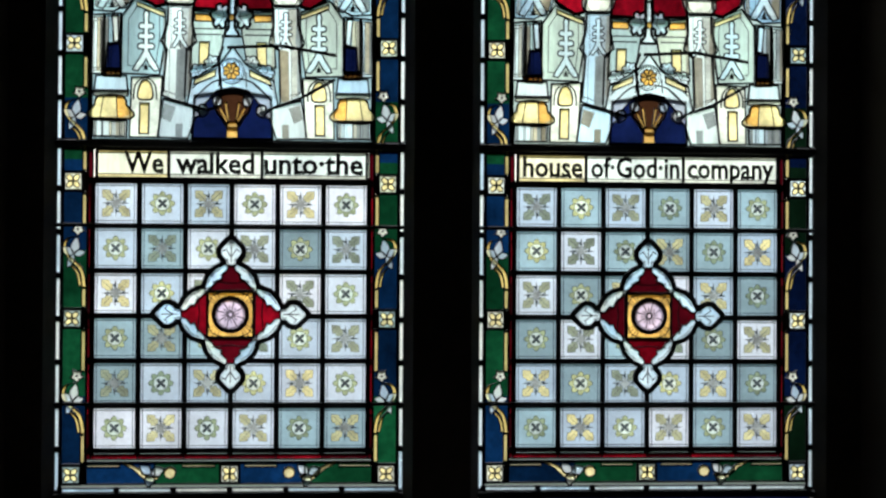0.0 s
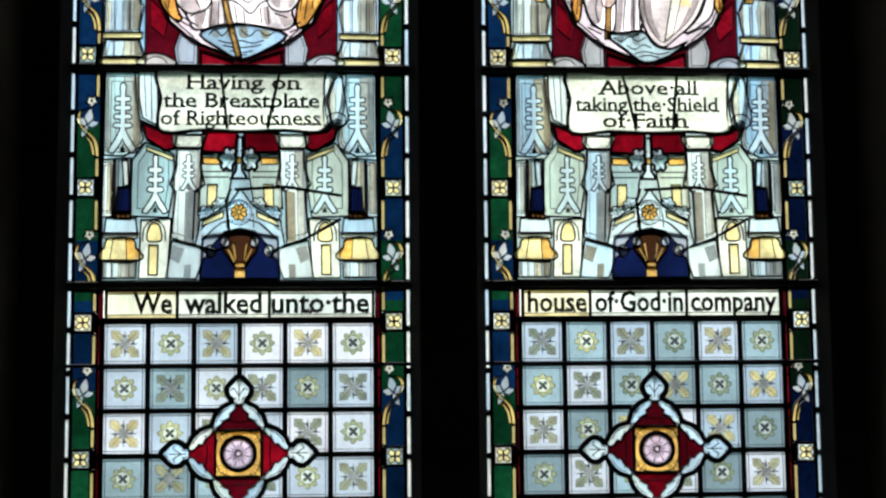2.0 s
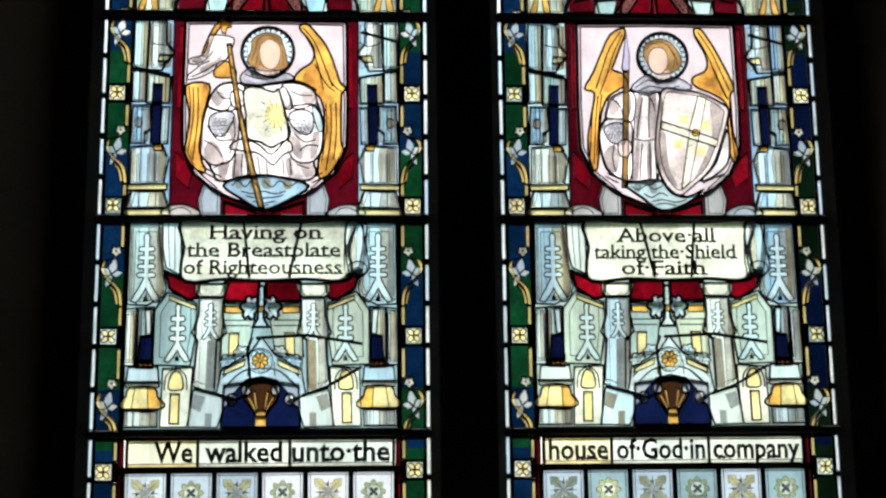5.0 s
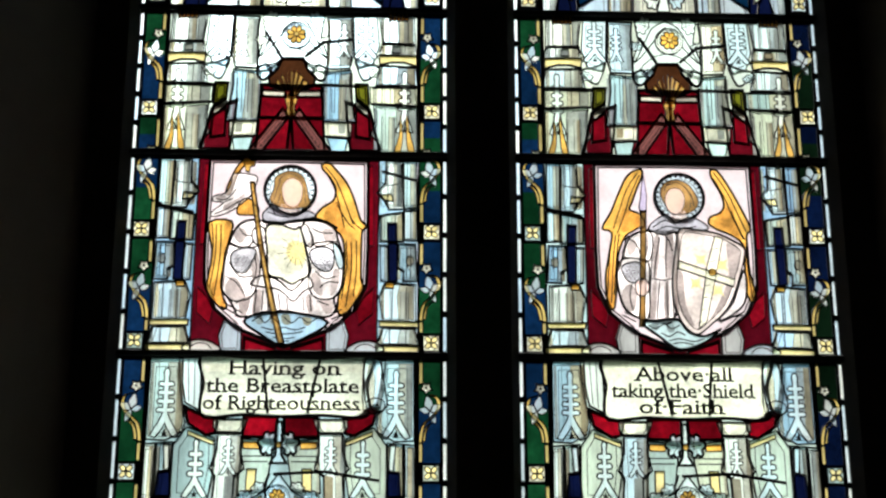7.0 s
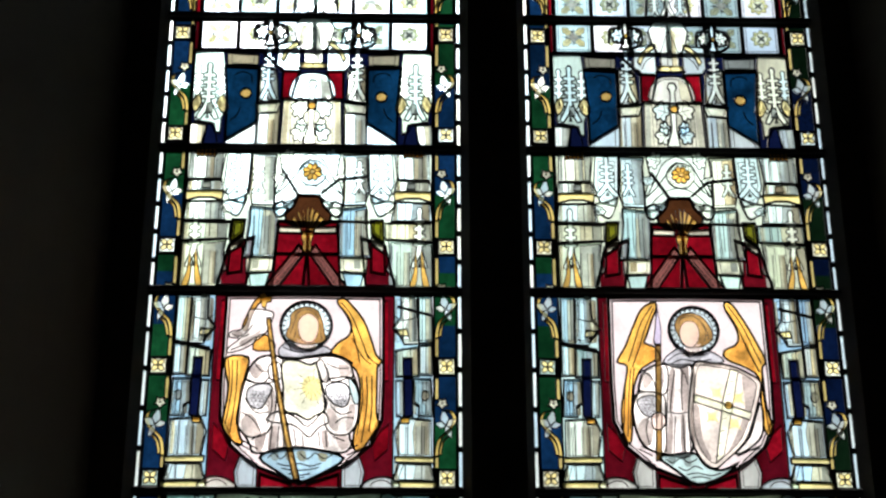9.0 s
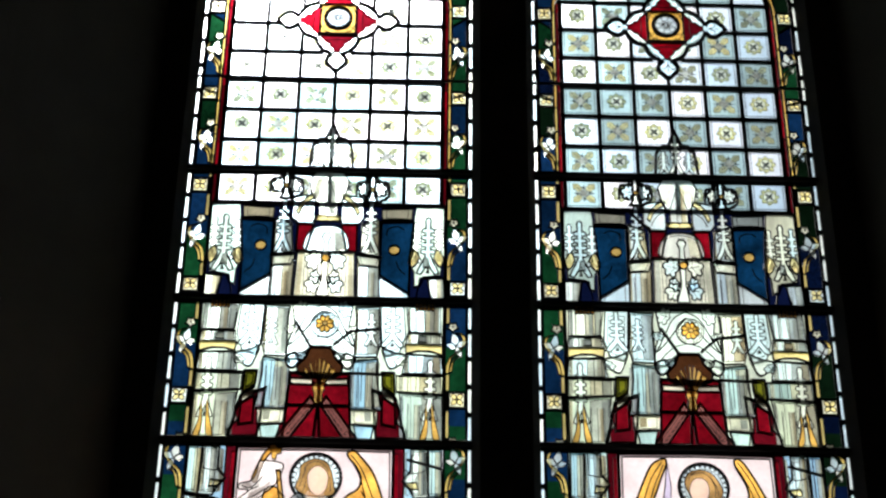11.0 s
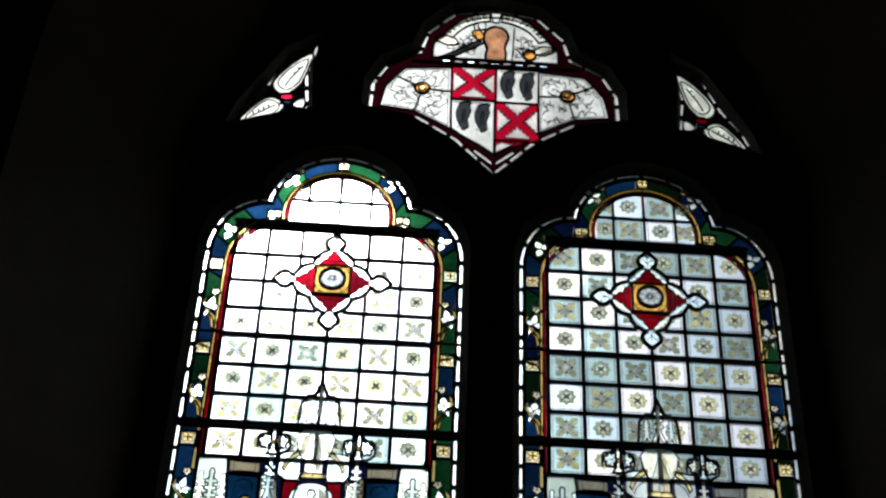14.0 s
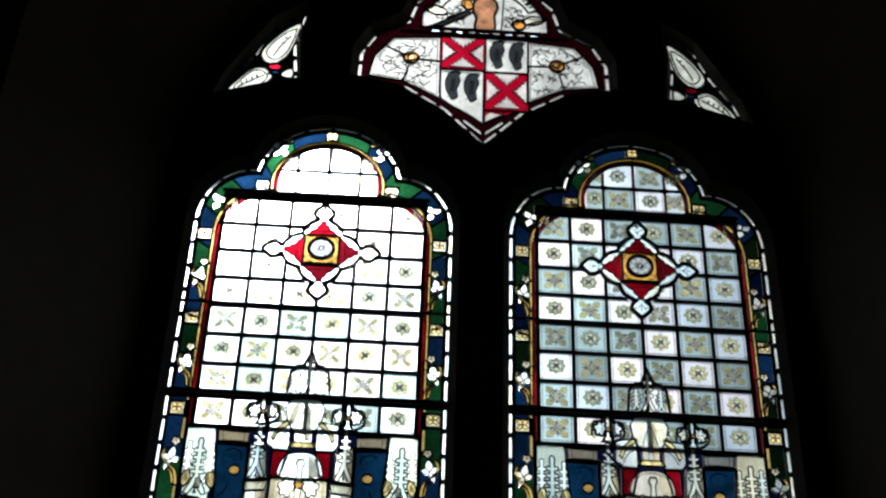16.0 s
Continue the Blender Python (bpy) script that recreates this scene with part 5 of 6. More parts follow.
    form(P, "-7.2,219.8 -5.1,220.2 -0.6,220.6 1.4,218.2 4.5,217.4 7.6,218.8 4.2,216.1 -0.4,214.8 -3.8,217.1", "pale_blue", 3.8, 0.36, "water_pane")
    folds(P, ("-6.1,219.4 -4.7,218.7 -3.1,219.6 -1.7,218.7 -0.1,219.5", "-3.7,217.9 -2.2,217.2 -0.7,218.1 0.8,217.5", "-2.3,216.4 -0.3,216.8 2.2,216.3 4.2,216.8", "-1.6,215.8 0.2,216.1 2.2,215.7"), 4.2)
    shaded(P, ("-5.6,219.6 -4.1,219.8 -4.4,218.4 -5.4,218.7", "-2.6,219.8 -1.4,220.0 -1.2,218.2 -2.4,218.2"), 4.1, "grey")
    form(P, "0.6,238.1 3.4,238.1 7.4,237.5 10.4,236.2 12.7,234.6 12.7,232.8 11.5,228.6 9.1,222.9 5.3,219.2 3.0,217.6 0.8,219.1 -0.9,222.8 -1.2,227.5 -0.4,233.8", "shield", 5, 0.3, "painted_shield")
    P.line(smooth(pts_of("1.2,237.3 3.3,237.4 7.4,236.7 10.0,235.6 11.9,234.1 11.9,232.8 10.7,228.8 8.4,223.3 5.0,219.9 3.1,218.5 1.4,219.9 -0.0,223.1 -0.4,227.5 0.3,233.2"), 3), 0.12, 5.2, True)
    shaded(P, ("9.4,235.4 11.9,234.1 10.7,228.8 8.4,223.4 5.4,220.1 7.7,224.4 9.6,229.6", "-0.1,229.6 0.9,229.0 1.1,223.3 2.6,219.3 0.9,220.3 -0.4,223.8"), 5.4)
    P.pane(pts_of("7.2,236.7 8.7,236.4 7.4,230.7 4.8,220.0 3.3,218.7 5.4,230.7"), "cream", 6, 0.14, "cross_band")
    P.pane(pts_of("-0.0,231.8 10.6,228.2 10.2,226.8 -0.2,230.3"), "cream", 6.3, 0.14, "cross_band")
    for k in range(7):
        P.line([(3.0 + 0.62 * k, 219.6 + 2.4 * k), (3.9 + 0.62 * k, 219.9 + 2.4 * k)], 0.08, 6.6)
    for text in ("4.3,232.1", "8.3,231.1", "3.2,227.5", "7.3,226.2"):
        u, v = pts_of(text)[0]
        flame(P, u, v, 1.75, 5.6)
    P.pane(disc(*pts_of("6.3,229.5")[0], 0.7, 10), "gold", 7, 0.12, "boss")
    folds(P, ("-10.9,221.2 -8.4,219.9", "-10.5,221.7 -7.6,220.4", "7.4,219.9 12.0,222.0", "8.0,220.6 11.7,221.4"), 5.2, 0.2)


def angel_with_banner(P):
    """A plain winged shape with halo, banner staff and breastplate."""
    form(P, "-11.8,245.2 -10.0,249.8 -8.5,251.5 -7.6,251.3 -9.2,249.3 -10.4,246.6 -11.0,244.5", "feather", 2, 0.16, "wing")
    form(P, "-14.7,238.7 -10.4,239.0 -10.7,235.6 -11.4,232.3 -11.5,228.0 -11.6,224.8 -10.7,222.5 -11.5,221.9 -13.4,223.6 -14.6,225.8 -14.2,229.1 -13.9,233.4", "gold", 2, 0.2, "wing")
    form(P, "6.3,250.6 7.6,251.0 9.3,249.3 11.2,246.8 12.6,243.5 13.9,239.5 15.1,238.4 14.2,237.3 14.1,234.7 14.1,228.2 14.6,226.1 13.4,223.9 11.3,221.0 10.0,221.3 9.9,223.9 10.6,227.1 11.0,232.0 10.5,235.7 9.3,237.3 7.2,238.9 5.3,240.0 6.6,242.0 8.6,243.4 9.0,245.7 8.0,247.9 6.6,249.5", "gold", 2, 0.2, "wing")
    shaded(P, ("6.7,240.1 8.6,242.8 9.9,243.1 10.3,239.6 11.5,236.4 10.6,235.9 8.8,237.8", "10.2,221.4 10.0,223.4 12.1,226.1 13.2,224.4 11.7,221.8", "-13.7,225.9 -12.8,228.0 -11.6,225.2 -11.0,222.5 -12.1,222.3 -13.4,223.9", "-11.8,238.3 -10.6,238.7 -10.9,235.8 -11.5,233.4", "11.5,235.2 12.2,235.2 12.3,228.2 11.6,226.1"), 2.4, "feather")
    folds(P, ("-13.3,238.3 -13.2,232.3 -14.0,225.9", "-12.4,238.3 -12.3,232.3 -13.1,224.3", "-14.1,238.5 -13.7,234.5 -13.9,230.1", "6.9,250.2 9.1,247.3 10.9,242.9 12.5,238.5", "6.7,249.5 8.6,246.2 9.8,242.4 10.8,238.0", "9.2,242.9 11.3,239.1 12.9,237.7", "11.8,240.2 13.0,238.5 14.2,237.6", "11.2,235.2 11.4,230.4 10.5,223.9", "12.1,235.2 12.3,229.8 11.3,222.4", "13.1,235.5 13.2,229.3 12.7,224.5"), 2.4)
    form(P, "-10.4,248.5 -6.7,248.3 -5.9,247.3 -7.1,244.1 -8.6,242.6 -11.1,240.7 -14.0,239.8 -14.3,240.7 -12.2,242.6 -14.1,242.9 -13.9,244.0 -11.8,244.6 -10.8,246.6", "robe", 2.5, 0.14, "banner")
    folds(P, ("-13.8,240.3 -11.6,241.3 -9.1,243.0", "-13.6,243.5 -11.7,243.2 -9.7,245.5", "-12.2,242.6 -10.4,243.5"), 2.8)
    shaded(P, ("-12.2,242.0 -9.6,243.4 -8.1,244.7 -9.1,242.7 -11.4,241.0", "-13.6,243.8 -12.0,244.2 -11.7,243.2 -13.2,243.0"), 2.8)
    form(P, "-9.1,242.7 -7.6,243.6 -5.7,242.1 -5.5,240.5 -7.4,240.2 -9.5,240.5", "feather", 2.4, 0.14, "tassel")
    P.pane(pts_of("-8.7,251.6 -7.9,252.0 -7.1,251.1 -6.4,251.3 -6.5,250.2 -7.3,250.0 -7.5,248.8 -8.2,249.1 -8.4,250.5"), "gold", 3, 0.14, "cross_top")
    halo(P, 0.4, 245.3, 4.85, 3)
    form(P, "-2.0,242.0 -3.4,243.2 -2.7,245.4 -2.5,247.5 -1.2,248.6 0.6,249.0 2.5,248.2 3.5,246.2 3.9,244.0 4.1,242.1 1.4,241.4 -1.1,241.6", "hair", 3.8, 0.1, "hair")
    form(P, "-1.1,245.7 -0.1,247.2 1.3,247.4 2.6,246.2 2.8,244.4 2.4,242.7 1.4,241.7 0.1,242.0 -0.8,243.3", "flesh", 4.6, 0.07, "face")
    folds(P, ("-1.9,246.9 -0.7,248.2 1.2,248.3 2.8,246.7", "-2.6,243.3 -1.9,245.6 -1.5,247.0", "-1.8,242.5 -1.4,244.4", "3.1,245.6 3.4,242.6"), 4.2, 0.1)
    P.pane(pts_of("-1.1,242.5 2.1,242.1 2.8,240.5 -1.7,240.5"), "flesh", 3.8, 0, "neck")
    form(P, "-4.0,239.0 -6.9,239.2 -8.9,238.3 -10.2,236.1 -10.7,234.2 -11.6,229.6 -11.8,225.8 -10.2,223.6 -9.1,221.6 -8.0,220.3 -1.1,221.1 3.0,221.1 7.7,220.4 9.5,221.8 9.1,224.1 10.5,226.1 10.8,230.4 10.3,233.6 9.6,235.5 8.8,237.9 6.6,239.0 3.5,239.2 0.4,238.8", "robe", 3, 0.22, "robe")
    form(P, "-4.6,240.4 -2.8,242.1 -1.2,241.0 1.4,240.0 3.7,241.1 5.4,240.0 3.0,239.4 0.4,239.0 -1.7,238.5 -4.1,238.9", "mail", 3.7, 0.14, "collar")
    P.came(smooth(pts_of("-4.5,238.8 -1.7,238.5 2.5,239.1 6.1,239.4 9.5,237.7"), 3, False), 3.9, 0.42)
    folds(P, ("-3.8,240.8 -1.7,240.0 0.4,239.7", "-2.8,241.6 -2.2,240.0"), 4)
    form(P, "-4.1,238.8 -6.9,239.0 -8.8,238.2 -10.1,236.1 -10.2,234.1 -7.2,233.8 -6.1,235.1 -4.3,235.6 -3.9,237.3", "robe", 3.4, 0.14, "mantle")
    form(P, "3.5,239.0 6.7,238.9 8.8,237.8 9.6,235.4 8.8,234.9 6.3,234.1 4.8,234.6 4.6,236.7 3.1,237.8", "robe", 3.4, 0.14, "mantle")
    form(P, "-10.5,234.4 -8.7,233.8 -6.3,233.7 -4.6,234.0 -4.7,230.8 -4.9,227.5 -6.0,224.3 -8.3,223.3 -10.2,223.7 -11.7,225.8 -11.6,229.6 -11.3,232.9", "robe", 3.4, 0.16, "sleeve")
    form(P, "3.7,234.1 6.8,234.9 9.1,234.9 10.2,233.1 10.8,230.4 10.4,226.1 9.1,224.1 6.5,223.8 4.9,225.0 4.3,227.6 4.8,229.8 4.0,231.9", "robe", 3.4, 0.16, "sleeve")
    form(P, "-9.9,232.8 -7.2,233.6 -5.5,232.9 -6.4,230.7 -7.5,228.8 -9.2,229.1 -10.2,230.7", "mail", 3.7, 0.14, "mail_cuff")
    form(P, "4.9,233.5 7.6,233.9 9.0,232.5 8.7,229.8 7.4,229.1 5.5,230.2 4.5,231.9", "mail", 3.7, 0.14, "mail_cuff")
    mail(P, -8.1, 230.4, 1.8, 4)
    mail(P, 6.6, 230.8, 1.8, 4)
    form(P, "8.8,234.6 10.2,233.1 10.8,230.4 10.0,229.7 9.2,232.0", "pale_blue", 3.8, 0.1, "lining")
    form(P, "-3.9,237.5 -1.6,238.3 1.5,237.3 2.5,237.8 3.4,234.6 4.0,232.5 4.4,228.6 2.8,227.5 1.3,226.6 -0.8,227.7 -3.1,228.5 -3.5,232.9", "cream", 4, 0.2, "breastplate")
    shaded(P, ("0.5,234.6 2.1,235.1 3.4,234.1 3.7,231.9 2.7,230.3 1.2,230.8 0.1,232.4",), 4.3, "straw")
    u, v = pts_of("2.0,232.9")[0]
    for k in range(14):
        a = radians(k * 360 / 14 + 8)
        P.line([(u + 1.2 * math.cos(a), v + 1.2 * math.sin(a)), (u + (2.8 + 0.9 * (k % 2)) * math.cos(a), v + (2.8 + 0.9 * (k % 2)) * math.sin(a))], 0.06, 4.5)
    shaded(P, ("-3.3,232.4 -2.2,230.8 0.2,228.1 1.3,227.1 -0.8,228.1 -3.0,228.9", "4.0,231.9 4.2,228.7 2.3,227.6 3.3,229.8"), 4.4, "robe")
    form(P, "-6.4,226.5 -4.9,228.0 -3.1,228.0 -0.8,227.0 1.4,225.3 4.1,228.1 5.2,226.2 3.4,225.2 1.7,223.3 -0.2,224.9 -1.7,225.7 -3.3,225.9", "robe", 4, 0.16, "belt")
    form(P, "-6.4,236.7 -5.3,237.8 -4.2,237.3 -3.8,235.1 -4.6,234.2 -6.0,234.5", "robe", 4.6, 0.14, "gauntlet")
    form(P, "2.7,237.8 3.8,238.1 5.0,235.2 4.7,233.8 3.7,234.3 3.1,236.2", "robe", 4.6, 0.14, "gauntlet")
    shaded(P, ("-11.1,225.9 -10.0,228.0 -8.4,227.0 -7.3,224.3 -8.3,223.5 -10.2,223.9", "-6.3,230.7 -5.2,232.4 -4.9,228.1 -5.8,225.9", "-9.9,236.1 -8.4,237.5 -7.3,236.1 -8.7,234.5", "6.7,237.4 8.5,237.4 9.2,235.5 7.3,235.1", "4.8,228.7 6.4,228.2 7.0,224.5 5.3,225.5", "8.9,229.3 10.1,229.3 9.8,226.1 8.5,224.5", "-5.5,225.1 -4.3,225.2 -4.5,221.2 -5.9,221.1", "-3.2,224.9 -2.2,224.9 -1.8,221.5 -2.9,221.5", "3.9,224.4 5.0,224.4 5.3,221.5 4.3,221.5", "-8.3,223.5 -6.3,224.3 -6.9,220.9 -8.0,220.6", "6.5,223.7 8.6,223.7 9.1,221.8 7.7,221.0"), 3.8)
    folds(P, ("-5.2,225.4 -5.5,220.9", "-4.0,225.4 -4.1,221.2", "-3.1,225.2 -3.0,221.3", "-1.2,224.9 -0.7,221.5", "0.4,223.9 0.7,221.5", "3.4,224.4 3.7,221.5", "4.7,224.7 5.0,221.4", "-11.0,228.0 -8.9,226.7 -7.3,224.3", "-10.5,230.7 -8.5,228.0 -5.9,228.1", "-5.8,232.4 -5.4,229.1 -6.3,225.4", "-8.9,237.5 -7.8,236.1 -6.2,236.0", "4.6,237.6 6.7,236.7 8.8,236.7", "5.6,229.2 7.4,227.7 9.5,228.2", "6.5,226.0 8.0,227.1 10.0,226.9", "-9.0,222.7 -7.3,223.8", "6.0,223.4 8.3,222.6"), 4.1)
    form(P, "-7.3,219.3 -5.1,220.8 -1.1,221.4 3.0,221.0 8.2,219.4 4.2,216.5 -0.2,214.9 -4.0,216.9", "pale_blue", 3.8, 0.4, "water_pane")
    folds(P, ("-5.8,219.3 -4.6,220.2 -3.4,219.1 -2.1,220.3 -1.0,219.1", "-0.0,220.3 1.5,219.1 3.0,220.3 4.5,219.2 6.1,220.0", "-4.0,218.3 -2.0,217.8 0.0,218.3 2.1,217.8 4.1,218.4", "-3.2,217.4 -0.9,217.0 2.1,217.2 3.6,217.6", "-1.9,216.4 0.1,216.1 2.1,216.4", "-0.9,215.6 1.1,215.7"), 4.2)
    shaded(P, ("-5.3,220.0 -4.1,220.5 -3.8,219.1 -4.9,218.9", "-2.6,220.7 -1.5,220.9 -1.2,219.1 -2.3,219.0", "-0.5,220.6 1.0,220.7 1.2,218.9 -0.1,219.0", "3.5,220.3 5.1,220.1 4.9,218.8 3.8,218.9"), 4.1, "grey")
    P.pane(pts_of("-7.2,246.5 -6.4,246.6 -4.4,234.5 -2.0,223.8 0.2,215.2 -0.9,215.1 -3.1,223.8 -5.3,234.5"), "staff", 5, 0.26, "staff")
    P.pane(pts_of("-6.9,246.1 -6.6,246.1 -4.7,234.5 -2.4,223.8 -0.4,215.5 -0.6,215.5 -2.7,223.8 -5.0,234.5"), "gold", 5.5, 0, "staff_light", thick=0.001)
    folds(P, ("-11.3,223.0 -7.7,220.9", "-11.7,222.2 -8.2,220.4", "8.4,220.5 10.7,221.8", "8.7,219.8 11.7,221.3"), 4.6, 0.2)


def halo(P, u, v, r, layer):
    P.pane(disc(u, v, r, 28), "white", layer, 0.55, "halo")
    P.line(disc(u, v, r * 0.78, 28), 0.1, layer, True)
    for i in range(26):
        a = radians(360 / 26 * i)
        P.blot([(u + k * r * math.cos(a + d), v + k * r * math.sin(a + d)) for k, d in ((0.8, 0.0), (0.92, 0.075), (0.92, -0.075))], layer)


def flame(P, u, v, r, layer):
    pts = []
    for i in range(16):
        k = r if i % 2 == 0 else r * 0.45
        if i % 4 == 0:
            k = r * 0.5
        pts.append((u + k * math.cos(radians(22.5 * i)), v + k * math.sin(radians(22.5 * i))))
    P.pane(pts, "straw", layer, 0, "flame", thick=0.001)


def figure_panel(side, figure, label):
    P = Panel(side, 213.4, label)
    sides(P, 213.4, 252.8)
    figure_ground(P)
    figure(P)
    P.finish()


figure_panel("left", angel_with_banner, "pale winged shape with a banner staff on leaded ruby glass")
figure_panel("right", angel_with_lance, "pale winged shape with a big shield on leaded ruby glass")


def canopy_panel(side):
    """Pale canopy with ruby glass under it."""
    P = Panel(side, 252.8, "leaded panel of a pale painted canopy over ruby glass")
    sides(P, 252.8, 283.3)
    tone, tone2 = ("white", "pale_green") if side == "left" else ("white", "pale_blue")
    P.pane(box(-24.5, 253.2, 24.5, 282.9), "pale_green", 0, 0.4, "ground_pane")
    P.pane(pts_of("-6.6,267.6 7.0,267.7 6.3,253.6 -7.7,253.5"), "dark_red", 0.2, 0, "ruby_ground")
    P.both(pts_of("-5.8,267.4 0.3,267.4 -0.1,260.5 -6.2,260.5"), "red", 0.5, 0.5, "ruby_piece")
    P.both(pts_of("-6.2,260.5 -0.1,260.5 -0.6,253.7 -6.6,253.7"), "red", 0.5, 0.5, "ruby_piece")
    P.both(pts_of("-15.3,262.2 -10.5,264.0 -11.6,253.9 -17.2,253.8"), "dark_red", 0.5, 0.5, "ruby_piece")
    P.both(pts_of("-15.1,260.7 -12.6,262.4 -12.6,256.7 -15.3,256.2"), "red", 0.9, 0.4, "ruby_piece")
    P.both(pts_of("-23.8,282.5 -16.9,282.2 -17.6,276.3 -24.0,276.2"), "white", 1, 0.45, "drum")
    for s in (-1, 1):
        fluted(P, s * 20.8, 276.4, 5.2,5.4,1.5)
    for s in (-1, 1):
        for k in range(10):
            P.pane(disc(s * (22.3 - 0.8 * (k % 5)), 282.3 - 0.85 * (k // 5), 0.36, 8), "amber", 3.0, 0.14, "bead")
    P.both(pts_of("-24.0,276.2 -17.4,276.3 -17.0,273.7 -24.3,273.6"), "white", 1.5, 0.35, "band", inset=True)
    P.both(pts_of("-24.3,273.6 -16.9,273.7 -17.1,271.7 -19.3,272.3 -21.8,272.3 -24.3,271.5"), "straw", 2, 0.35, "skirt")
    P.both(pts_of("-21.5,275.6 -19.4,275.6 -19.3,273.8 -21.8,273.7"), "grey", 2, 0, "painted_shade")
    P.both(pts_of("-24.1,271.4 -17.1,271.7 -16.4,267.4 -24.5,267.4"), "white", 1, 0.4, "shaft")
    P.both(pts_of("-24.5,267.1 -15.3,267.0 -15.4,263.5 -24.7,263.1"), "pale_green", 1, 0.4, "shaft")
    P.both(pts_of("-24.7,262.8 -15.9,263.4 -16.3,259.8 -15.5,257.2 -17.3,255.0 -17.4,253.5 -25.0,253.4"), "pale_green", 1, 0.4, "shaft")
    for s in (-1, 1):
        crocket_spire(P, s * 22.0, 257.3, 13.0,1.6,"white",2,6)
    for s in (-1, 1):
        fluted(P, s * 18.9, 253.8, 3.6,7.0,1.5)
    for s in (-1, 1):
        for a, b in ((-1.3, -0.5), (0.5, 1.3)):
            P.pane(smooth([(s * 22.0 + a * 1.5, 253.6), (s * 22.0 + b * 1.5, 253.6), (s * 22.0 + b * 0.9 + 0.1, 256.4), (s * 22.0 + a * 0.6, 261.4), (s * 22.0 + a * 0.8, 256.6)], 2), "gold", 2.5, 0.16, "forked_foot")
    P.both(pts_of("-16.4,282.2 -11.8,282.2 -12.2,273.2 -13.0,271.2 -15.7,271.9 -16.9,275.6"), "white", 1, 0.4, "gable", inset=True)
    for s in (-1, 1):
        crocket_spire(P, s * 14.3, 272.9, 9.0,2.4,"white",2,5)
    P.both(smooth(pts_of("-17.1,271.2 -14.6,271.9 -12.3,272.7 -12.9,270.5 -13.9,268.5 -15.4,269.0"), 3), "white", 1.5, 0.4, "bracket")
    P.both(pts_of("-11.5,282.0 -6.6,281.8 -6.9,279.5 -6.7,270.8 -11.2,271.0 -11.9,273.7"), "white", 1, 0.4, "column")
    for s in (-1, 1):
        crocket_spire(P, s * 10.0, 273.0, 7.4,1.4,"white",2,5)
    P.both(pts_of("-11.5,270.5 -6.1,270.0 -6.1,261.1 -6.4,259.6 -12.5,259.6 -11.4,267.1"), "pale_blue", 1, 0.45, "column")
    for s in (-1, 1):
        fluted(P, s * 9.1, 259.8, 4.4,8.6,1.5)
    P.both(pts_of("-11.8,259.6 -6.4,259.6 -6.6,256.5 -11.7,256.2"), "cream", 2, 0.35, "capital", inset=True)
    P.both(pts_of("-10.5,258.9 -9.2,258.9 -9.3,257.0 -10.6,257.0"), "grey", 2.5, 0, "painted_shade")
    P.both(pts_of("-11.1,256.1 -7.1,256.4 -7.9,253.4 -10.6,253.4"), "pale_blue", 1.5, 0.35, "corbel")
    P.both(pts_of("-14.8,267.5 -12.4,267.5 -12.6,264.6 -15.0,262.7"), "olive", 1.5, 0.45, "olive_pane")
    P.lines(pts_of("-14.3,266.8 -13.0,266.8 -13.1,264.9 -14.4,263.8 -14.3,266.8"), 0.2, 1.5)
    P.both(pts_of("-15.0,262.2 -12.6,264.0 -12.5,262.7 -14.9,260.7"), "cream", 1.5, 0.3, "cream_strip")
    P.both(pts_of("-5.6,266.1 -1.3,265.9 -1.3,264.7 -5.7,264.8"), "cream", 1.5, 0.35, "cream_strip")
    P.both(pts_of("-1.6,262.3 -0.4,260.6 -5.2,253.6 -7.9,253.5"), "rose", 1.5, 0.4, "rafter")
    P.lines(pts_of("-1.2,261.4 -6.9,253.8"), 0.1, 1.5), P.lines(pts_of("-0.9,260.8 -5.6,254.0"), 0.1, 1.5)
    for k in range(7):
        P.lines([(-1.7 - 0.68 * k, 260.4 - 0.92 * k), (-1.3 - 0.68 * k, 260.0 - 0.92 * k), (-1.9 - 0.68 * k, 259.7 - 0.92 * k)], 0.12, 1.6)
    P.pane(whole("0.0,282.5 -6.1,282.3 -5.4,277.6 -6.6,273.9 -7.0,270.3 -4.7,270.3 -2.1,272.8 0.0,273.1"), "white", 1.2, 0.45, "gable")
    P.line(smooth(whole("0.0,280.8 -2.0,278.3 -4.4,275.1 -6.1,273.3 -6.1,273.3 -4.4,275.1 -2.0,278.3 0.0,280.8"), 3, False), 0.2, 1.4)
    for u, v, r, turn in ((-3.2, 280.6, 2.9, 160), (3.2, 280.6, 2.9, 20), (-5.8, 277.4, 1.9, 250), (5.8, 277.4, 1.9, 290)):
        painted_leaf(P, u, v, r, turn, 2.2, edge=0.16)
    P.lines(smooth(pts_of("0.0,282.2 -2.6,280.6 -4.2,277.6 -5.6,274.6 -6.8,272.6"), 3, False), 0.2, 1.6)
    P.lines(smooth(pts_of("0.0,275.0 -2.4,274.4 -4.6,272.6 -6.0,270.8"), 3, False), 0.15, 1.6)
    flower_boss(P, 0.6, 277.7, 1.75,2.4)
    P.pane(whole("0.0,272.8 -2.1,272.8 -2.9,270.6 -4.6,268.8 -4.2,266.9 -2.3,266.2 0.0,266.2"), "brown", 2, 0.45, "vault")
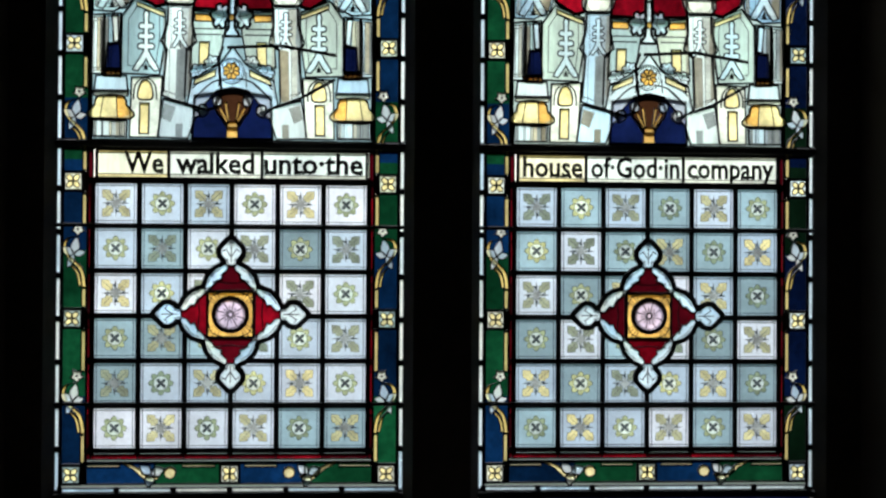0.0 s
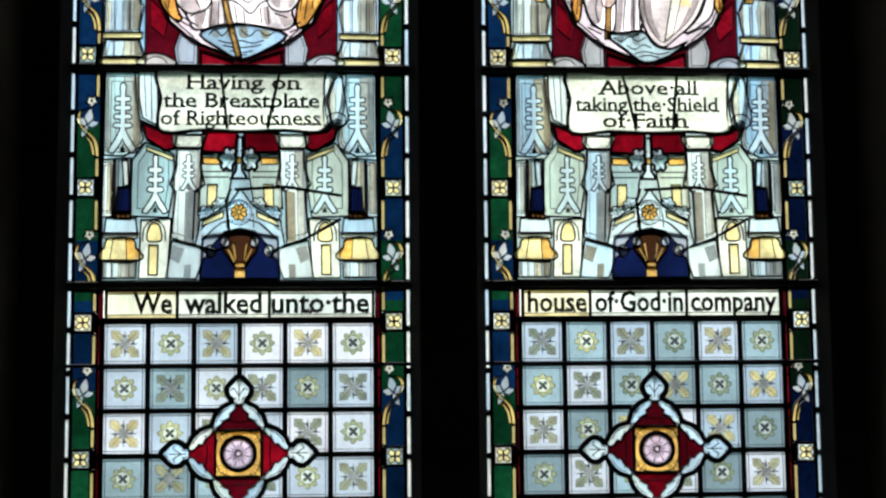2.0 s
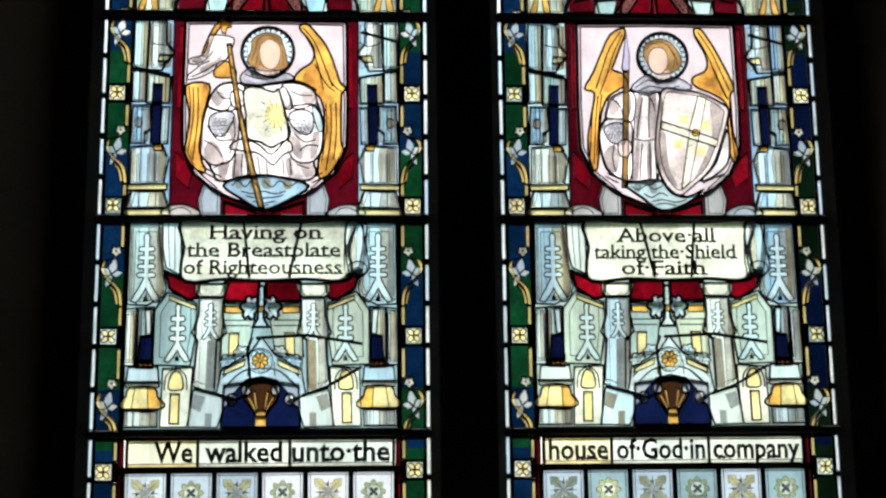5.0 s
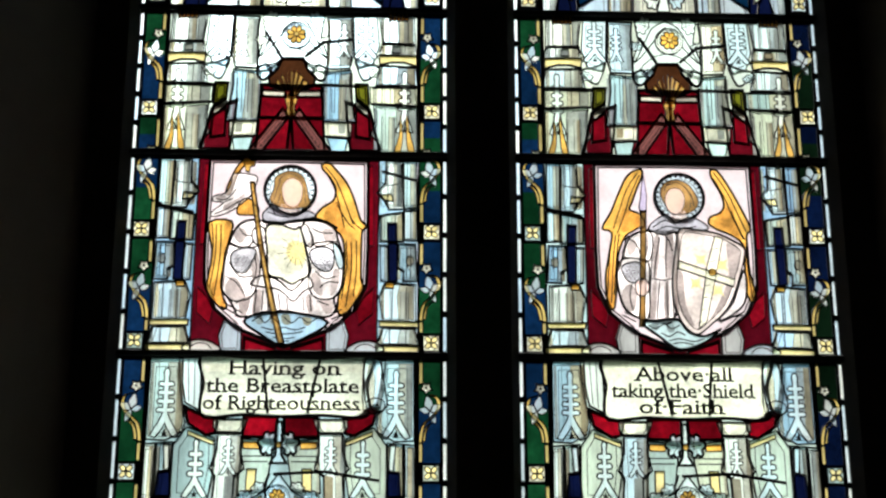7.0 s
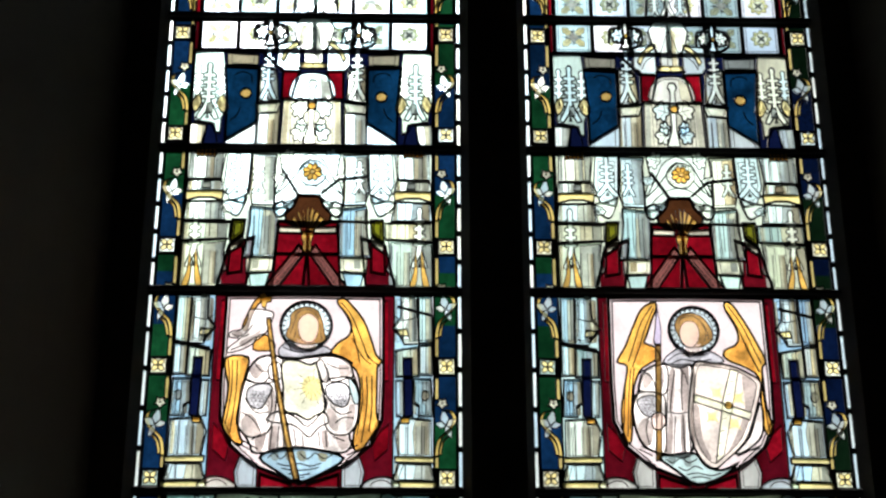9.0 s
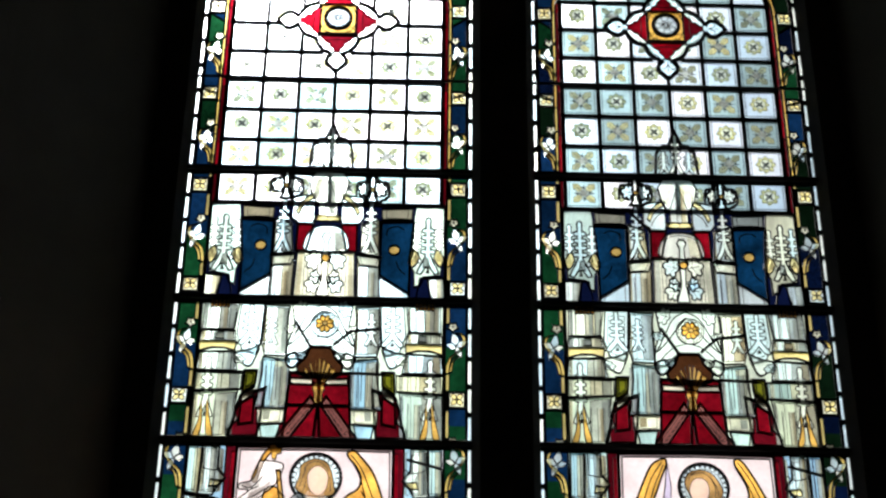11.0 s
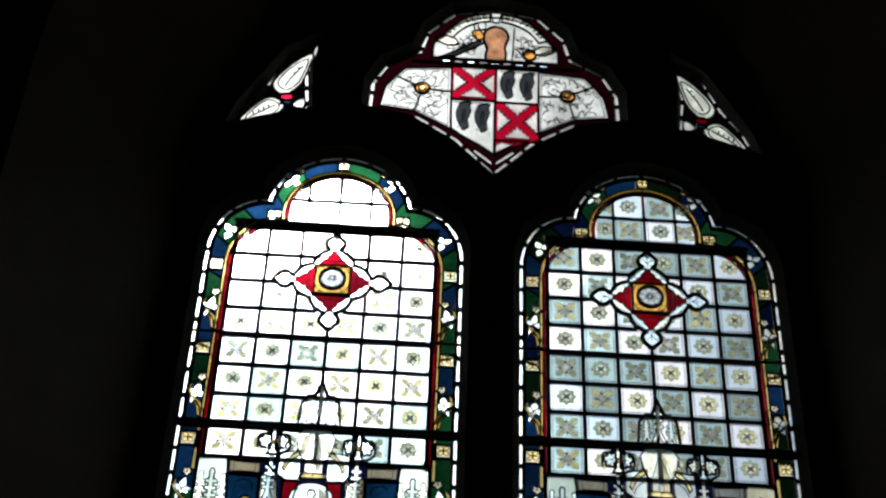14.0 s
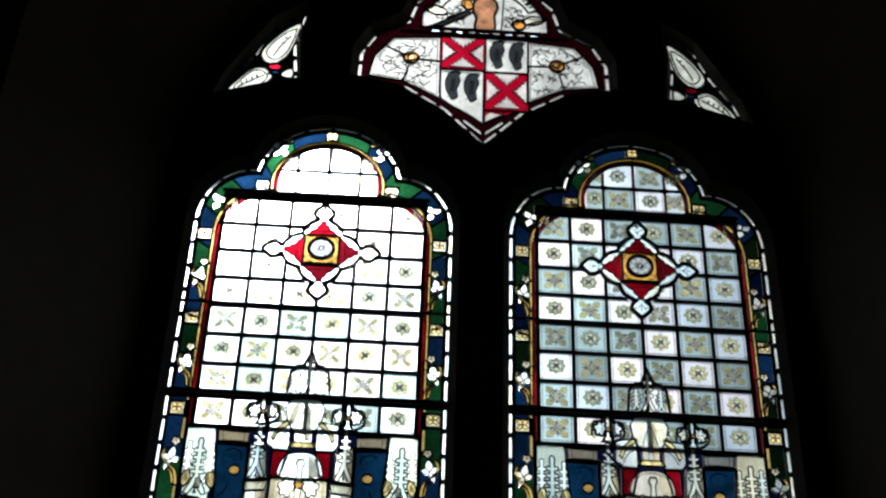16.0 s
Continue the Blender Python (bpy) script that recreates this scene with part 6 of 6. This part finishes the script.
    P.pane(whole("0.0,264.9 -0.9,264.7 -1.2,263.9 -0.8,262.6 -0.9,260.4 0.0,260.2"), "gold", 3, 0.16, "sheaf_stalk")
    for k in range(-3, 4):
        P.pane([(0.22 * k - 0.12, 264.6), (0.22 * k + 0.12, 264.6), (1.05 * k + 0.1, 269.6 - 0.24 * k * k), (0.85 * k - 0.12, 270.2 - 0.24 * k * k)], "gold", 3.2, 0.06, "sheaf_blade")
        P.line([(0.2 * k, 263.4), (0.26 * k, 260.6)], 0.08, 3.2)


    P.line(pts_of("-1.0,264.2 1.0,264.2"), 0.14, 3)
    P.both(smooth(pts_of("-6.7,270.5 -4.9,271.3 -4.1,269.8 -5.3,268.1 -6.6,268.8"), 3), "white", 2.6, 0.35, "cusp")
    for s in (-1, 1):
        painted_leaf(P, s * 4.2, 271.4, 1.7, -90 - s * 25, 3, edge=0.16)
        painted_leaf(P, s * 15.6, 270.6, 1.9, -90 + s * 30, 3, edge=0.16)
        for u, a, b in ((19.2, 263.6, 271.2), (17.6, 263.6, 271.2), (8.4, 261.2, 269.8), (9.6, 261.2, 269.8), (19.6, 274.0, 276.0), (22.0, 274.0, 276.0), (18.6, 276.6, 281.0), (22.6, 276.6, 281.0)):
            P.line([(s * u, a), (s * u, b)], 0.12, 2.2)
        P.pane([(s * 20.9, 275.6), (s * 19.6, 275.6), (s * 19.4, 274.2), (s * 21.1, 274.2)], "grey", 2.4, 0.1, "slot")
    P.came(pts_of("-5.4,278.3 -2.1,272.8"), 3, 0.5)
    P.came(pts_of("2.5,273.1 5.9,276.1 11.7,276.9"), 3, 0.5)
    P.came(pts_of("-24.3,267.3 -15.0,267.0"), 2.4, 0.45)
    P.came(pts_of("5.5,267.2 13.2,267.0"), 2.4, 0.45)
    P.finish()


def spire_panel(side):
    """Pale pinnacles against blue, under a row of quarries."""
    P = Panel(side, 283.3, "leaded panel of pale painted pinnacles against deep blue glass")
    sides(P, 283.3, 313.8)
    outer = "white" if side == "left" else "pale_green"
    P.pane(box(-24.5, 283.8, 24.5, 306.0), "navy", 0, 0.4, "ground_pane")
    quarry_grid(P, -23.7, 306.0, 6, 1, 7.9, 7.6, first=1)
    red_strip(P, -1, 305.8, 313.6, 1), red_strip(P, 1, 305.8, 313.6, 1)
    P.both(pts_of("-18.1,302.0 -11.2,301.7 -11.2,289.2 -17.3,285.1 -17.4,293.9"), "sky_blue", 0.8, 0.5, "blue_ground")
    P.lines(smooth(pts_of("-16.0,300.0 -14.6,300.7 -12.7,300.0 -12.5,298.4"), 3, False), 0.2, 0.8)
    P.lines(smooth(pts_of("-16.6,289.4 -15.2,290.7 -14.6,292.5"), 3, False), 0.2, 0.8)
    sun_disc(P, -13.6, 295.7, 1.15,1.5)
    sun_disc(P, 14.1, 295.1, 1.15,1.5)
    P.both(pts_of("-24.3,305.4 -18.5,305.4 -17.9,300.6 -17.6,295.3 -17.0,292.4 -18.3,290.0 -18.4,286.5 -19.5,287.1 -20.2,288.9 -23.7,289.3 -23.9,291.9 -24.5,293.7"), "pale_green", 1.5, 0.45, "pinnacle_ground")
    for s in (-1, 1):
        crocket_spire(P, s * 21.1, 289.4, 13.2,2.3,"white",2.2,5, edge=0.26)
    for s in (-1, 1):
        crocket_spire(P, s * 23.3, 292.2, 9.6,1.2,"white",2.4,4)
    for s in (-1, 1):
        crocket_spire(P, s * 18.6, 291.8, 9.6,1.2,"white",2.4,4)
    P.both(smooth(pts_of("-24.3,293.0 -23.1,295.1 -22.4,293.2 -23.6,291.1"), 3), "straw", 2.6, 0.25, "gablet")
    P.both(smooth(pts_of("-17.0,292.4 -18.1,295.0 -19.3,293.1 -18.0,291.0"), 3), "straw", 2.6, 0.25, "gablet")
    P.both(pts_of("-21.2,293.1 -20.3,293.2 -20.1,291.0 -21.5,290.9"), "grey", 2.6, 0.1, "slot")
    P.both(pts_of("-17.8,305.0 -11.3,304.7 -11.4,302.2 -17.6,302.2"), "grey", 1.5, 0.45, "cornice", inset=True)
    P.both(pts_of("-17.6,283.3 -17.0,285.1 -11.2,289.2 -11.3,283.3"), "white", 1.5, 0.4, "gable", inset=True)
    P.both(pts_of("-24.4,288.8 -21.1,288.5 -21.7,283.2 -24.8,283.3"), "white", 1.5, 0.4, "shaft")
    P.both(pts_of("-20.9,288.6 -19.5,288.4 -18.7,283.5 -22.0,283.7"), "navy", 2.6, 0.3, "slot")
    P.both(pts_of("-10.9,302.2 -7.4,301.0 -6.8,294.1 -11.0,293.7"), "white", 1.5, 0.45, "spire_ground")
    for s in (-1, 1):
        crocket_spire(P, s * 9.1, 293.9, 12.5,1.9,"white",2.2,5, edge=0.26)
    for u, v in ((-9.0, 309.4), (9.2, 308.8)):
        cross_finial(P, u, v, 2.9, 3, 0.4)
        P.came(smooth([(u - 3.4, v - 1.2), (u - 3.2, v + 1.9), (u - 1.4, v + 2.4), (u, v + 4.4), (u + 1.4, v + 2.4), (u + 3.2, v + 1.9), (u + 3.4, v - 1.2), (u + 1.2, v - 2.6)], 3, False), 2.4, 0.5)
    P.both(pts_of("-11.1,293.4 -6.3,293.8 -6.6,283.5 -11.3,283.4"), "white", 1.2, 0.45, "column")
    for s in (-1, 1):
        fluted(P, s * 8.9, 283.6, 3.6,6.0,1.7)
    P.both(pts_of("-11.5,293.1 -6.3,293.6 -7.1,291.2 -10.9,290.9"), "cream", 2, 0.35, "capital", inset=True)
    P.both(pts_of("-6.2,301.0 -2.8,300.9 -4.4,294.2 -6.3,294.4"), "red", 1.2, 0.45, "ruby_piece")
    P.both(pts_of("-7.3,307.3 -2.9,308.0 -2.8,300.9 -6.4,300.8 -7.5,302.4"), "white", 1.4, 0.35, "arc_ground")
    P.both(pts_of("-6.7,303.7 -5.9,305.7 -4.6,307.1 -3.1,308.0 -3.2,306.9 -4.4,306.0 -5.5,304.6 -6.1,303.0"), "straw", 2, 0.2, "flying_arc")
    P.lines(smooth(pts_of("-5.9,301.9 -5.0,303.8 -3.3,305.2"), 3, False), 0.14, 2)
    P.pane(whole("0.0,313.2 -3.0,313.0 -4.1,311.0 -3.5,307.8 -2.6,305.9 -1.9,305.6 -1.9,302.6 -2.9,301.4 0.0,301.2"), "white", 2.8, 0.3, "turret")
    P.both(pts_of("-1.0,312.0 -2.6,311.4 -3.3,308.4 -2.3,306.4 -1.7,308.8"), "cream", 3.2, 0, "painted_shade")
    P.pane(pts_of("0.5,311.6 1.4,310.6 1.5,302.8 0.5,302.8"), "wash", 3.2, 0, "painted_shade")
    P.line(pts_of("-0.4,312.0 -0.5,306.2 -0.5,302.6"), 0.1, 3.4), P.line(pts_of("0.5,311.4 0.5,302.6"), 0.1, 3.4)
    P.lines(pts_of("-1.8,305.8 -0.6,309.6 0.0,310.8"), 0.13, 3.4)
    P.both(pts_of("-2.8,302.4 -1.6,302.6 0.0,302.5 0.0,301.3 -2.9,301.4"), "straw", 3.2, 0.12, "moulding")
    P.pane(smooth(whole("0.0,300.4 -2.4,300.0 -4.1,298.2 -4.5,294.3 0.0,293.9"), 3), "white", 2.4, 0.35, "dome")
    P.pane(pts_of("1.4,299.4 3.2,298.2 3.9,294.6 1.8,294.4"), "wash", 2.8, 0, "painted_shade")
    P.lines(smooth(pts_of("0.0,299.6 -2.2,299.2 -3.6,297.6 -3.9,294.5"), 3, False), 0.1, 2.6)
    P.pane(whole("0.0,294.3 -5.8,294.6 -6.2,283.5 0.0,283.4"), "cream", 1.6, 0.35, "screen")
    P.both(pts_of("-5.5,293.9 -4.6,293.9 -4.9,283.8 -5.9,283.7"), "wash", 2, 0, "painted_shade")
    for u in (-4.3, -3.5):
        P.lines(pts_of("%.1f,293.8 %.1f,283.8" % (u, u)), 0.08, 1.8)
    P.pane(pts_of("-0.5,298.6 -0.9,297.6 -0.4,296.6 -0.6,293.6 -0.5,288.0 -1.6,284.0 1.0,284.0 0.4,288.0 0.6,293.6 0.5,296.6 1.0,297.6 0.6,298.6"), "white", 3.0, 0.25, "finial")
    for u, v, r, turn in ((-0.7, 291.6, 3.4, 165), (0.8, 291.7, 3.4, 15), (-0.9, 286.2, 3.0, 172), (0.8, 286.3, 3.0, 8), (-0.8, 288.4, 2.3, 200), (0.8, 288.5, 2.3, -20)):
        painted_leaf(P, u, v, r, turn, 3.2, edge=0.26)
    P.pane(disc(0.1, 292.3, 0.8, 12), "gold", 4.6, 0.12, "boss")
    P.came(pts_of("-10.5,305.0 -7.3,301.7 -6.2,301.0"), 3, 0.5)
    P.finish()


def sun_disc(P, u, v, r, layer):
    P.pane(disc(u, v, r, 14), "gold", layer, 0.25, "gold_disc")


for side in ("left", "right"):
    canopy_panel(side)
    spire_panel(side)

for side in ("left", "right"):
    head_panel(side)


# ---- tracery lights above ----
def scale_about(pts, k, c):
    return [(c[0] + (u - c[0]) * k, c[1] + (v - c[1]) * k) for u, v in pts]


def sprays(P, seed, bounds, inside, count, layer):
    """Fine painted foliage on a pale ground."""
    rng = random.Random(seed)
    u0, v0, u1, v1 = bounds
    done = 0
    while done < count:
        u, v = rng.uniform(u0, u1), rng.uniform(v0, v1)
        if not inside(u, v):
            continue
        a, n = rng.uniform(0, 6.28), rng.choice((3, 4))
        pts = [(u, v)]
        for k in range(n):
            a += rng.uniform(-1.1, 1.1)
            pts.append((pts[-1][0] + 0.75 * math.cos(a), pts[-1][1] + 0.75 * math.sin(a)))
        if all(inside(*p) for p in pts):
            P.line(smooth(pts, 3, False), 0.19, layer)
            done += 1


def heraldic_bird(P, u, v, layer):
    """A small dark upright bird shape, plain."""
    shape = pts_of("-0.2,3.9 0.9,4.6 1.5,4.1 1.2,3.2 1.5,1.6 1.0,-1.2 1.2,-3.4 0.3,-4.4 0.0,-3.2 -0.6,-1.0 -0.7,1.4 -0.4,2.8")
    P.pane(smooth([(u + 1.75 * a - 0.3, v + 1.08 * b) for a, b in shape], 2), "steel", layer, 0.2, "painted_bird", thick=0.001)
    for k in (0.1, 0.5, 0.9):
        P.line([(u + k, v + 2.0), (u + k - 0.2, v - 2.6)], 0.16, layer + 0.5)
    P.line([(u - 0.4, v - 3.4), (u - 1.0, v - 4.4)], 0.18, layer)


def saltire(P, u0, v0, u1, v1, layer):
    """Ruby quarter with four stepped white triangles between the arms of a diagonal cross."""
    P.pane(box(u0, v0, u1, v1), "bright_red", layer, 0.4, "ruby_quarter")
    cu, cv, w, h = (u0 + u1) / 2, (v0 + v1) / 2, (u1 - u0) / 2, (v1 - v0) / 2
    for turn in range(4):
        pts = []
        for i in range(7):
            x = -0.48 + 0.96 * i / 6
            y = 0.27 + 0.45 * abs(x) / 0.48
            pts += [(x - 0.05, y + 0.09), (x, y - 0.02), (x + 0.05, y + 0.09)]
        pts += [(0.58, 0.9), (-0.58, 0.9)]
        c, s = (1, 0, -1, 0)[turn], (0, 1, 0, -1)[turn]
        P.pane([(cu + w * (a * c - b * s), cv + h * (a * s + b * c)) for a, b in pts], "opal", layer + 1, 0.04, "stepped_triangle")


def shield_light():
    P = Panel("middle", 389.0, "tracery light with a red and white quartered shield and foliage")
    out = shield_outline(-0.9)
    P.pane(shield_outline(-0.2), "garnet", 0, 0.5, "ruby_ground")
    beading(P, out, 34, 0.95, "opal", 0.55, 1)
    # foliage grounds at both sides
    half = pts_of("-11.4,424.4 -23.5,423.2 -28.2,416.5 -29.4,409.4 -20.5,408.2 -11.0,402.8")
    for pts, s in ((half, -1), (mirror(half), 1)):
        P.pane(pts, "opal", 1.2, 0.5, "foliage_ground")
        P.line(scale_about(pts, 0.9, (s * 19.5, 415)), 0.14, 1.2, True)
        P.came([(s * 18.6, 416.0), (s * 11, 415.6)], 1.4, 0.45)
        P.came([(s * 19.0, 416.5), (s * 26.6, 420.6)], 1.4, 0.45)
        P.came([(s * 18.8, 415.5), (s * 20.6, 408.0)], 1.4, 0.45)
        P.pane(disc(s * 18.8, 416.0, 1.9, 12), "amber", 2.4, 0.55, "flower")
        P.pane(disc(s * 18.8, 416.0, 0.9, 8), "straw", 3, 0.15, "flower_eye")
        sprays(P, 20 + s, (-29, 404, -11, 424) if s < 0 else (11, 404, 29, 424),
               lambda u, v: 12 < abs(u) < 27.2 and v < 423 - 0.9 * max(0, abs(u) - 21) and v > 404.4 + 0.27 * max(0, abs(u) - 12) * 1.2, 70, 1.3)
    # the quartered shield
    P.pane(smooth(pts_of("-11.2,412.8 0,412.8 0,394.6 -3.4,397.4 -8.2,400.4 -10.8,402.6 -11.2,405.6"), 1), "opal", 2, 0.5, "white_quarter")
    P.pane(box(0.3, 412.6, 11.4, 424.4), "opal", 2, 0.5, "white_quarter")
    saltire(P, -11.3, 413.0, 0.2, 424.4, 2)
    saltire(P, 0.2, 399.6, 11.4, 412.6, 2)
    P.pane(pts_of("0.2,399.5 8.6,399.5 3.4,396.8 0.2,394.4"), "bright_red", 2, 0.4, "ruby_foot")
    P.pane(pts_of("0.5,395.2 3.4,397.2 5.4,398.5 3.6,398.2 1.8,398.6 0.5,397.6"), "opal", 3, 0.04, "stepped_triangle")
    for u, v in ((3.2, 418.6), (8.2, 418.4), (-8.0, 407.0), (-3.2, 406.6)):
        heraldic_bird(P, u - 0.3, v, 3)
    P.line([(1.2, 423.4), (10.6, 423.4)], 0.16, 2.2), P.line([(-10.4, 411.8), (-0.8, 411.8)], 0.16, 2.2)
    for s in (-1, 1):
        P.pane([(s * 0.4, 391.2), (s * 0.6, 392.6), (s * 4.6, 396.2), (s * 5.4, 395.6)], "opal", 1.4, 0.2, "edge_bead")
    # the upper lobe: a plain raised shape between foliage under a lettered scroll
    dome = [(-16.6, 427.8), (-16.4, 433.0)] + [(14.6 * math.cos(radians(a)), 431.5 + 12.4 * math.sin(radians(a))) for a in range(160, 19, -10)] + [(16.4, 433.0), (16.6, 427.8)]
    P.pane(dome, "opal", 1.2, 0.5, "foliage_ground")
    sprays(P, 31, (-14, 428, 14, 440), lambda u, v: abs(u) > 4.6 and u * u / 170 + (v - 430) ** 2 / 80 < 1 and v > 428.6, 70, 1.3)
    for i in range(9):
        u = -13.8 + i * 3.2
        P.pane(box(u, 426.2, u + 1.9, 427.0), "opal" if i % 2 else "pale_blue", 1.2, 0.15, "edge_bead")
    for a0, a1 in ((97, 158), (22, 83)):
        arc = [(15.0 * math.cos(radians(a)), 430.6 + 14.4 * math.sin(radians(a))) for a in np.linspace(a0, a1, 9)]
        arc2 = [(12.4 * math.cos(radians(a)), 430.6 + 11.6 * math.sin(radians(a))) for a in np.linspace(a1, a0, 9)]
        P.pane(arc + arc2, "leaf", 2, 0.4, "scroll")
    P.pane([(-0.8, 441.8), (0.8, 441.8), (1.4, 445.6), (-1.4, 445.6)], "opal", 1.6, 0.35, "edge_bead")
    for text, a0, a1 in (("PRO\u00b7REGE", 152, 103), ("ET\u00b7PATRIA", 77, 28)):
        for i, ch in enumerate(text):
            a = a0 + (a1 - a0) * i / (len(text) - 1)
            u, v = 12.9 * math.cos(radians(a)), 430.6 + 12.2 * math.sin(radians(a))
            t = a - 90
            P.writing(ch, u - 0.6 * math.cos(radians(t)), v - 0.6 * math.sin(radians(t)), 1.6, 0.35 if ch == "\u00b7" else 1.2, 3, 0.0, t, 0.05, False)
    for s, v in ((-1, 434.6), (1, 432.6)):
        P.pane(smooth([(s * 16.2, v), (s * 12.2, v + 1.0), (s * 9.8, v - 1.6), (s * 13.0, v - 2.2)], 2), "grey", 2.2, 0.35, "scroll_end")
        P.line([(s * 15.4, v - 0.2), (s * 11.4, v - 0.4)], 0.14, 2.4)
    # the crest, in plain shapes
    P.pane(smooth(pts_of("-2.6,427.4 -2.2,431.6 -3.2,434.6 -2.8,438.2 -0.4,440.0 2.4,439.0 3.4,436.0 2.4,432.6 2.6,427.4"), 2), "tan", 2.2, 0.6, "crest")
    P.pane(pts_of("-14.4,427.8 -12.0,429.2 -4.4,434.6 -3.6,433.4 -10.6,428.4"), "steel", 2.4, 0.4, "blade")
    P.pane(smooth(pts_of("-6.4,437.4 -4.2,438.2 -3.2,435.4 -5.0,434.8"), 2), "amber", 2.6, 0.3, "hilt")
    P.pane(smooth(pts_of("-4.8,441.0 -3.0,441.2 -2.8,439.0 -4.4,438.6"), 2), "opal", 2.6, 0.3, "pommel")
    P.pane(disc(9.0, 430.0, 1.7, 12), "amber", 2.4, 0.5, "flower")
    P.came([(10.6, 430.4), (15.8, 433.0)], 1.4, 0.4), P.came([(-6.0, 441.0), (-5.0, 434.0)], 1.4, 0.4)
    P.came([(5.0, 440.4), (4.4, 428)], 1.4, 0.4), P.came([(-22, 425.6), (22, 425.6)], 2, 0.9)
    P.finish()


def wing_light(s):
    """Small leaf-shaped tracery light: two pale leaves from a ruby knot."""
    P = Panel("middle", 398.0, "small tracery light of two pale painted leaves around a ruby knot")
    c = (-53.2, 410.2)

    def put(pts, mat, layer, came, name, inset=False):
        P.pane(pts if s < 0 else mirror(pts), mat, layer, came, name, inset=inset)

    def ink(pts, layer):
        P.line(pts if s < 0 else mirror(pts), 0.34, layer)

    upper = smooth(pts_of("-48.3,425.4 -52.6,422.0 -56.4,416.0 -55.6,412.8 -53.2,412.2 -50.6,415.0 -49.2,419.4"), 3)
    lower = smooth(pts_of("-63.8,401.4 -58.0,403.0 -54.8,405.4 -54.4,408.0 -57.4,409.6 -60.6,407.0"), 3)
    short = smooth(pts_of("-51.6,407.6 -48.6,406.8 -48.6,410.2 -50.4,409.6"), 2)
    for pts in (scale_about(upper, 1.14, (-52.4, 417.5)), scale_about(lower, 1.14, (-58.6, 405.8))):
        put(pts, "leaf", 1, 0.45, "leaf")
        m = (sum(p[0] for p in pts) / len(pts), sum(p[1] for p in pts) / len(pts))
        P.line([p if s < 0 else (-p[0], p[1]) for p in scale_about(pts, 0.74, m)], 0.32, 1, True)
    put(short, "leaf", 1, 0.4, "leaf")
    ink(pts_of("-50.0,421.6 -52.6,417.4 -54.0,414.0"), 1.2), ink(pts_of("-61.8,402.8 -58.6,405.2 -55.6,407.4"), 1.2)
    for k in range(4):
        ink([(-50.6 - k * 0.9, 420.4 - k * 1.6), (-51.6 - k * 0.6, 421.0 - k * 1.8)], 1.2)
        ink([(-60.8 + k * 1.2, 403.6 + k * 0.9), (-61.2 + k * 1.2, 404.9 + k * 0.8)], 1.2)
    put(disc(c[0], c[1] + 0.2, 1.7, 12, 1.2), "red", 1.5, 0.4, "ruby_knot")
    put(box(c[0] - 1.4, c[1] - 2.3, c[0] + 1.2, c[1] - 1.1), "blue", 1.5, 0.35, "blue_piece")
    beading(P, wing_outline(s, 0.0), 15, 0.8, "opal", 0.7, 1)
    put(wing_outline(-1, 0.7), "smoked", 0, 0.3, "dark_ground")
    P.finish()


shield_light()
wing_light(-1)
wing_light(1)
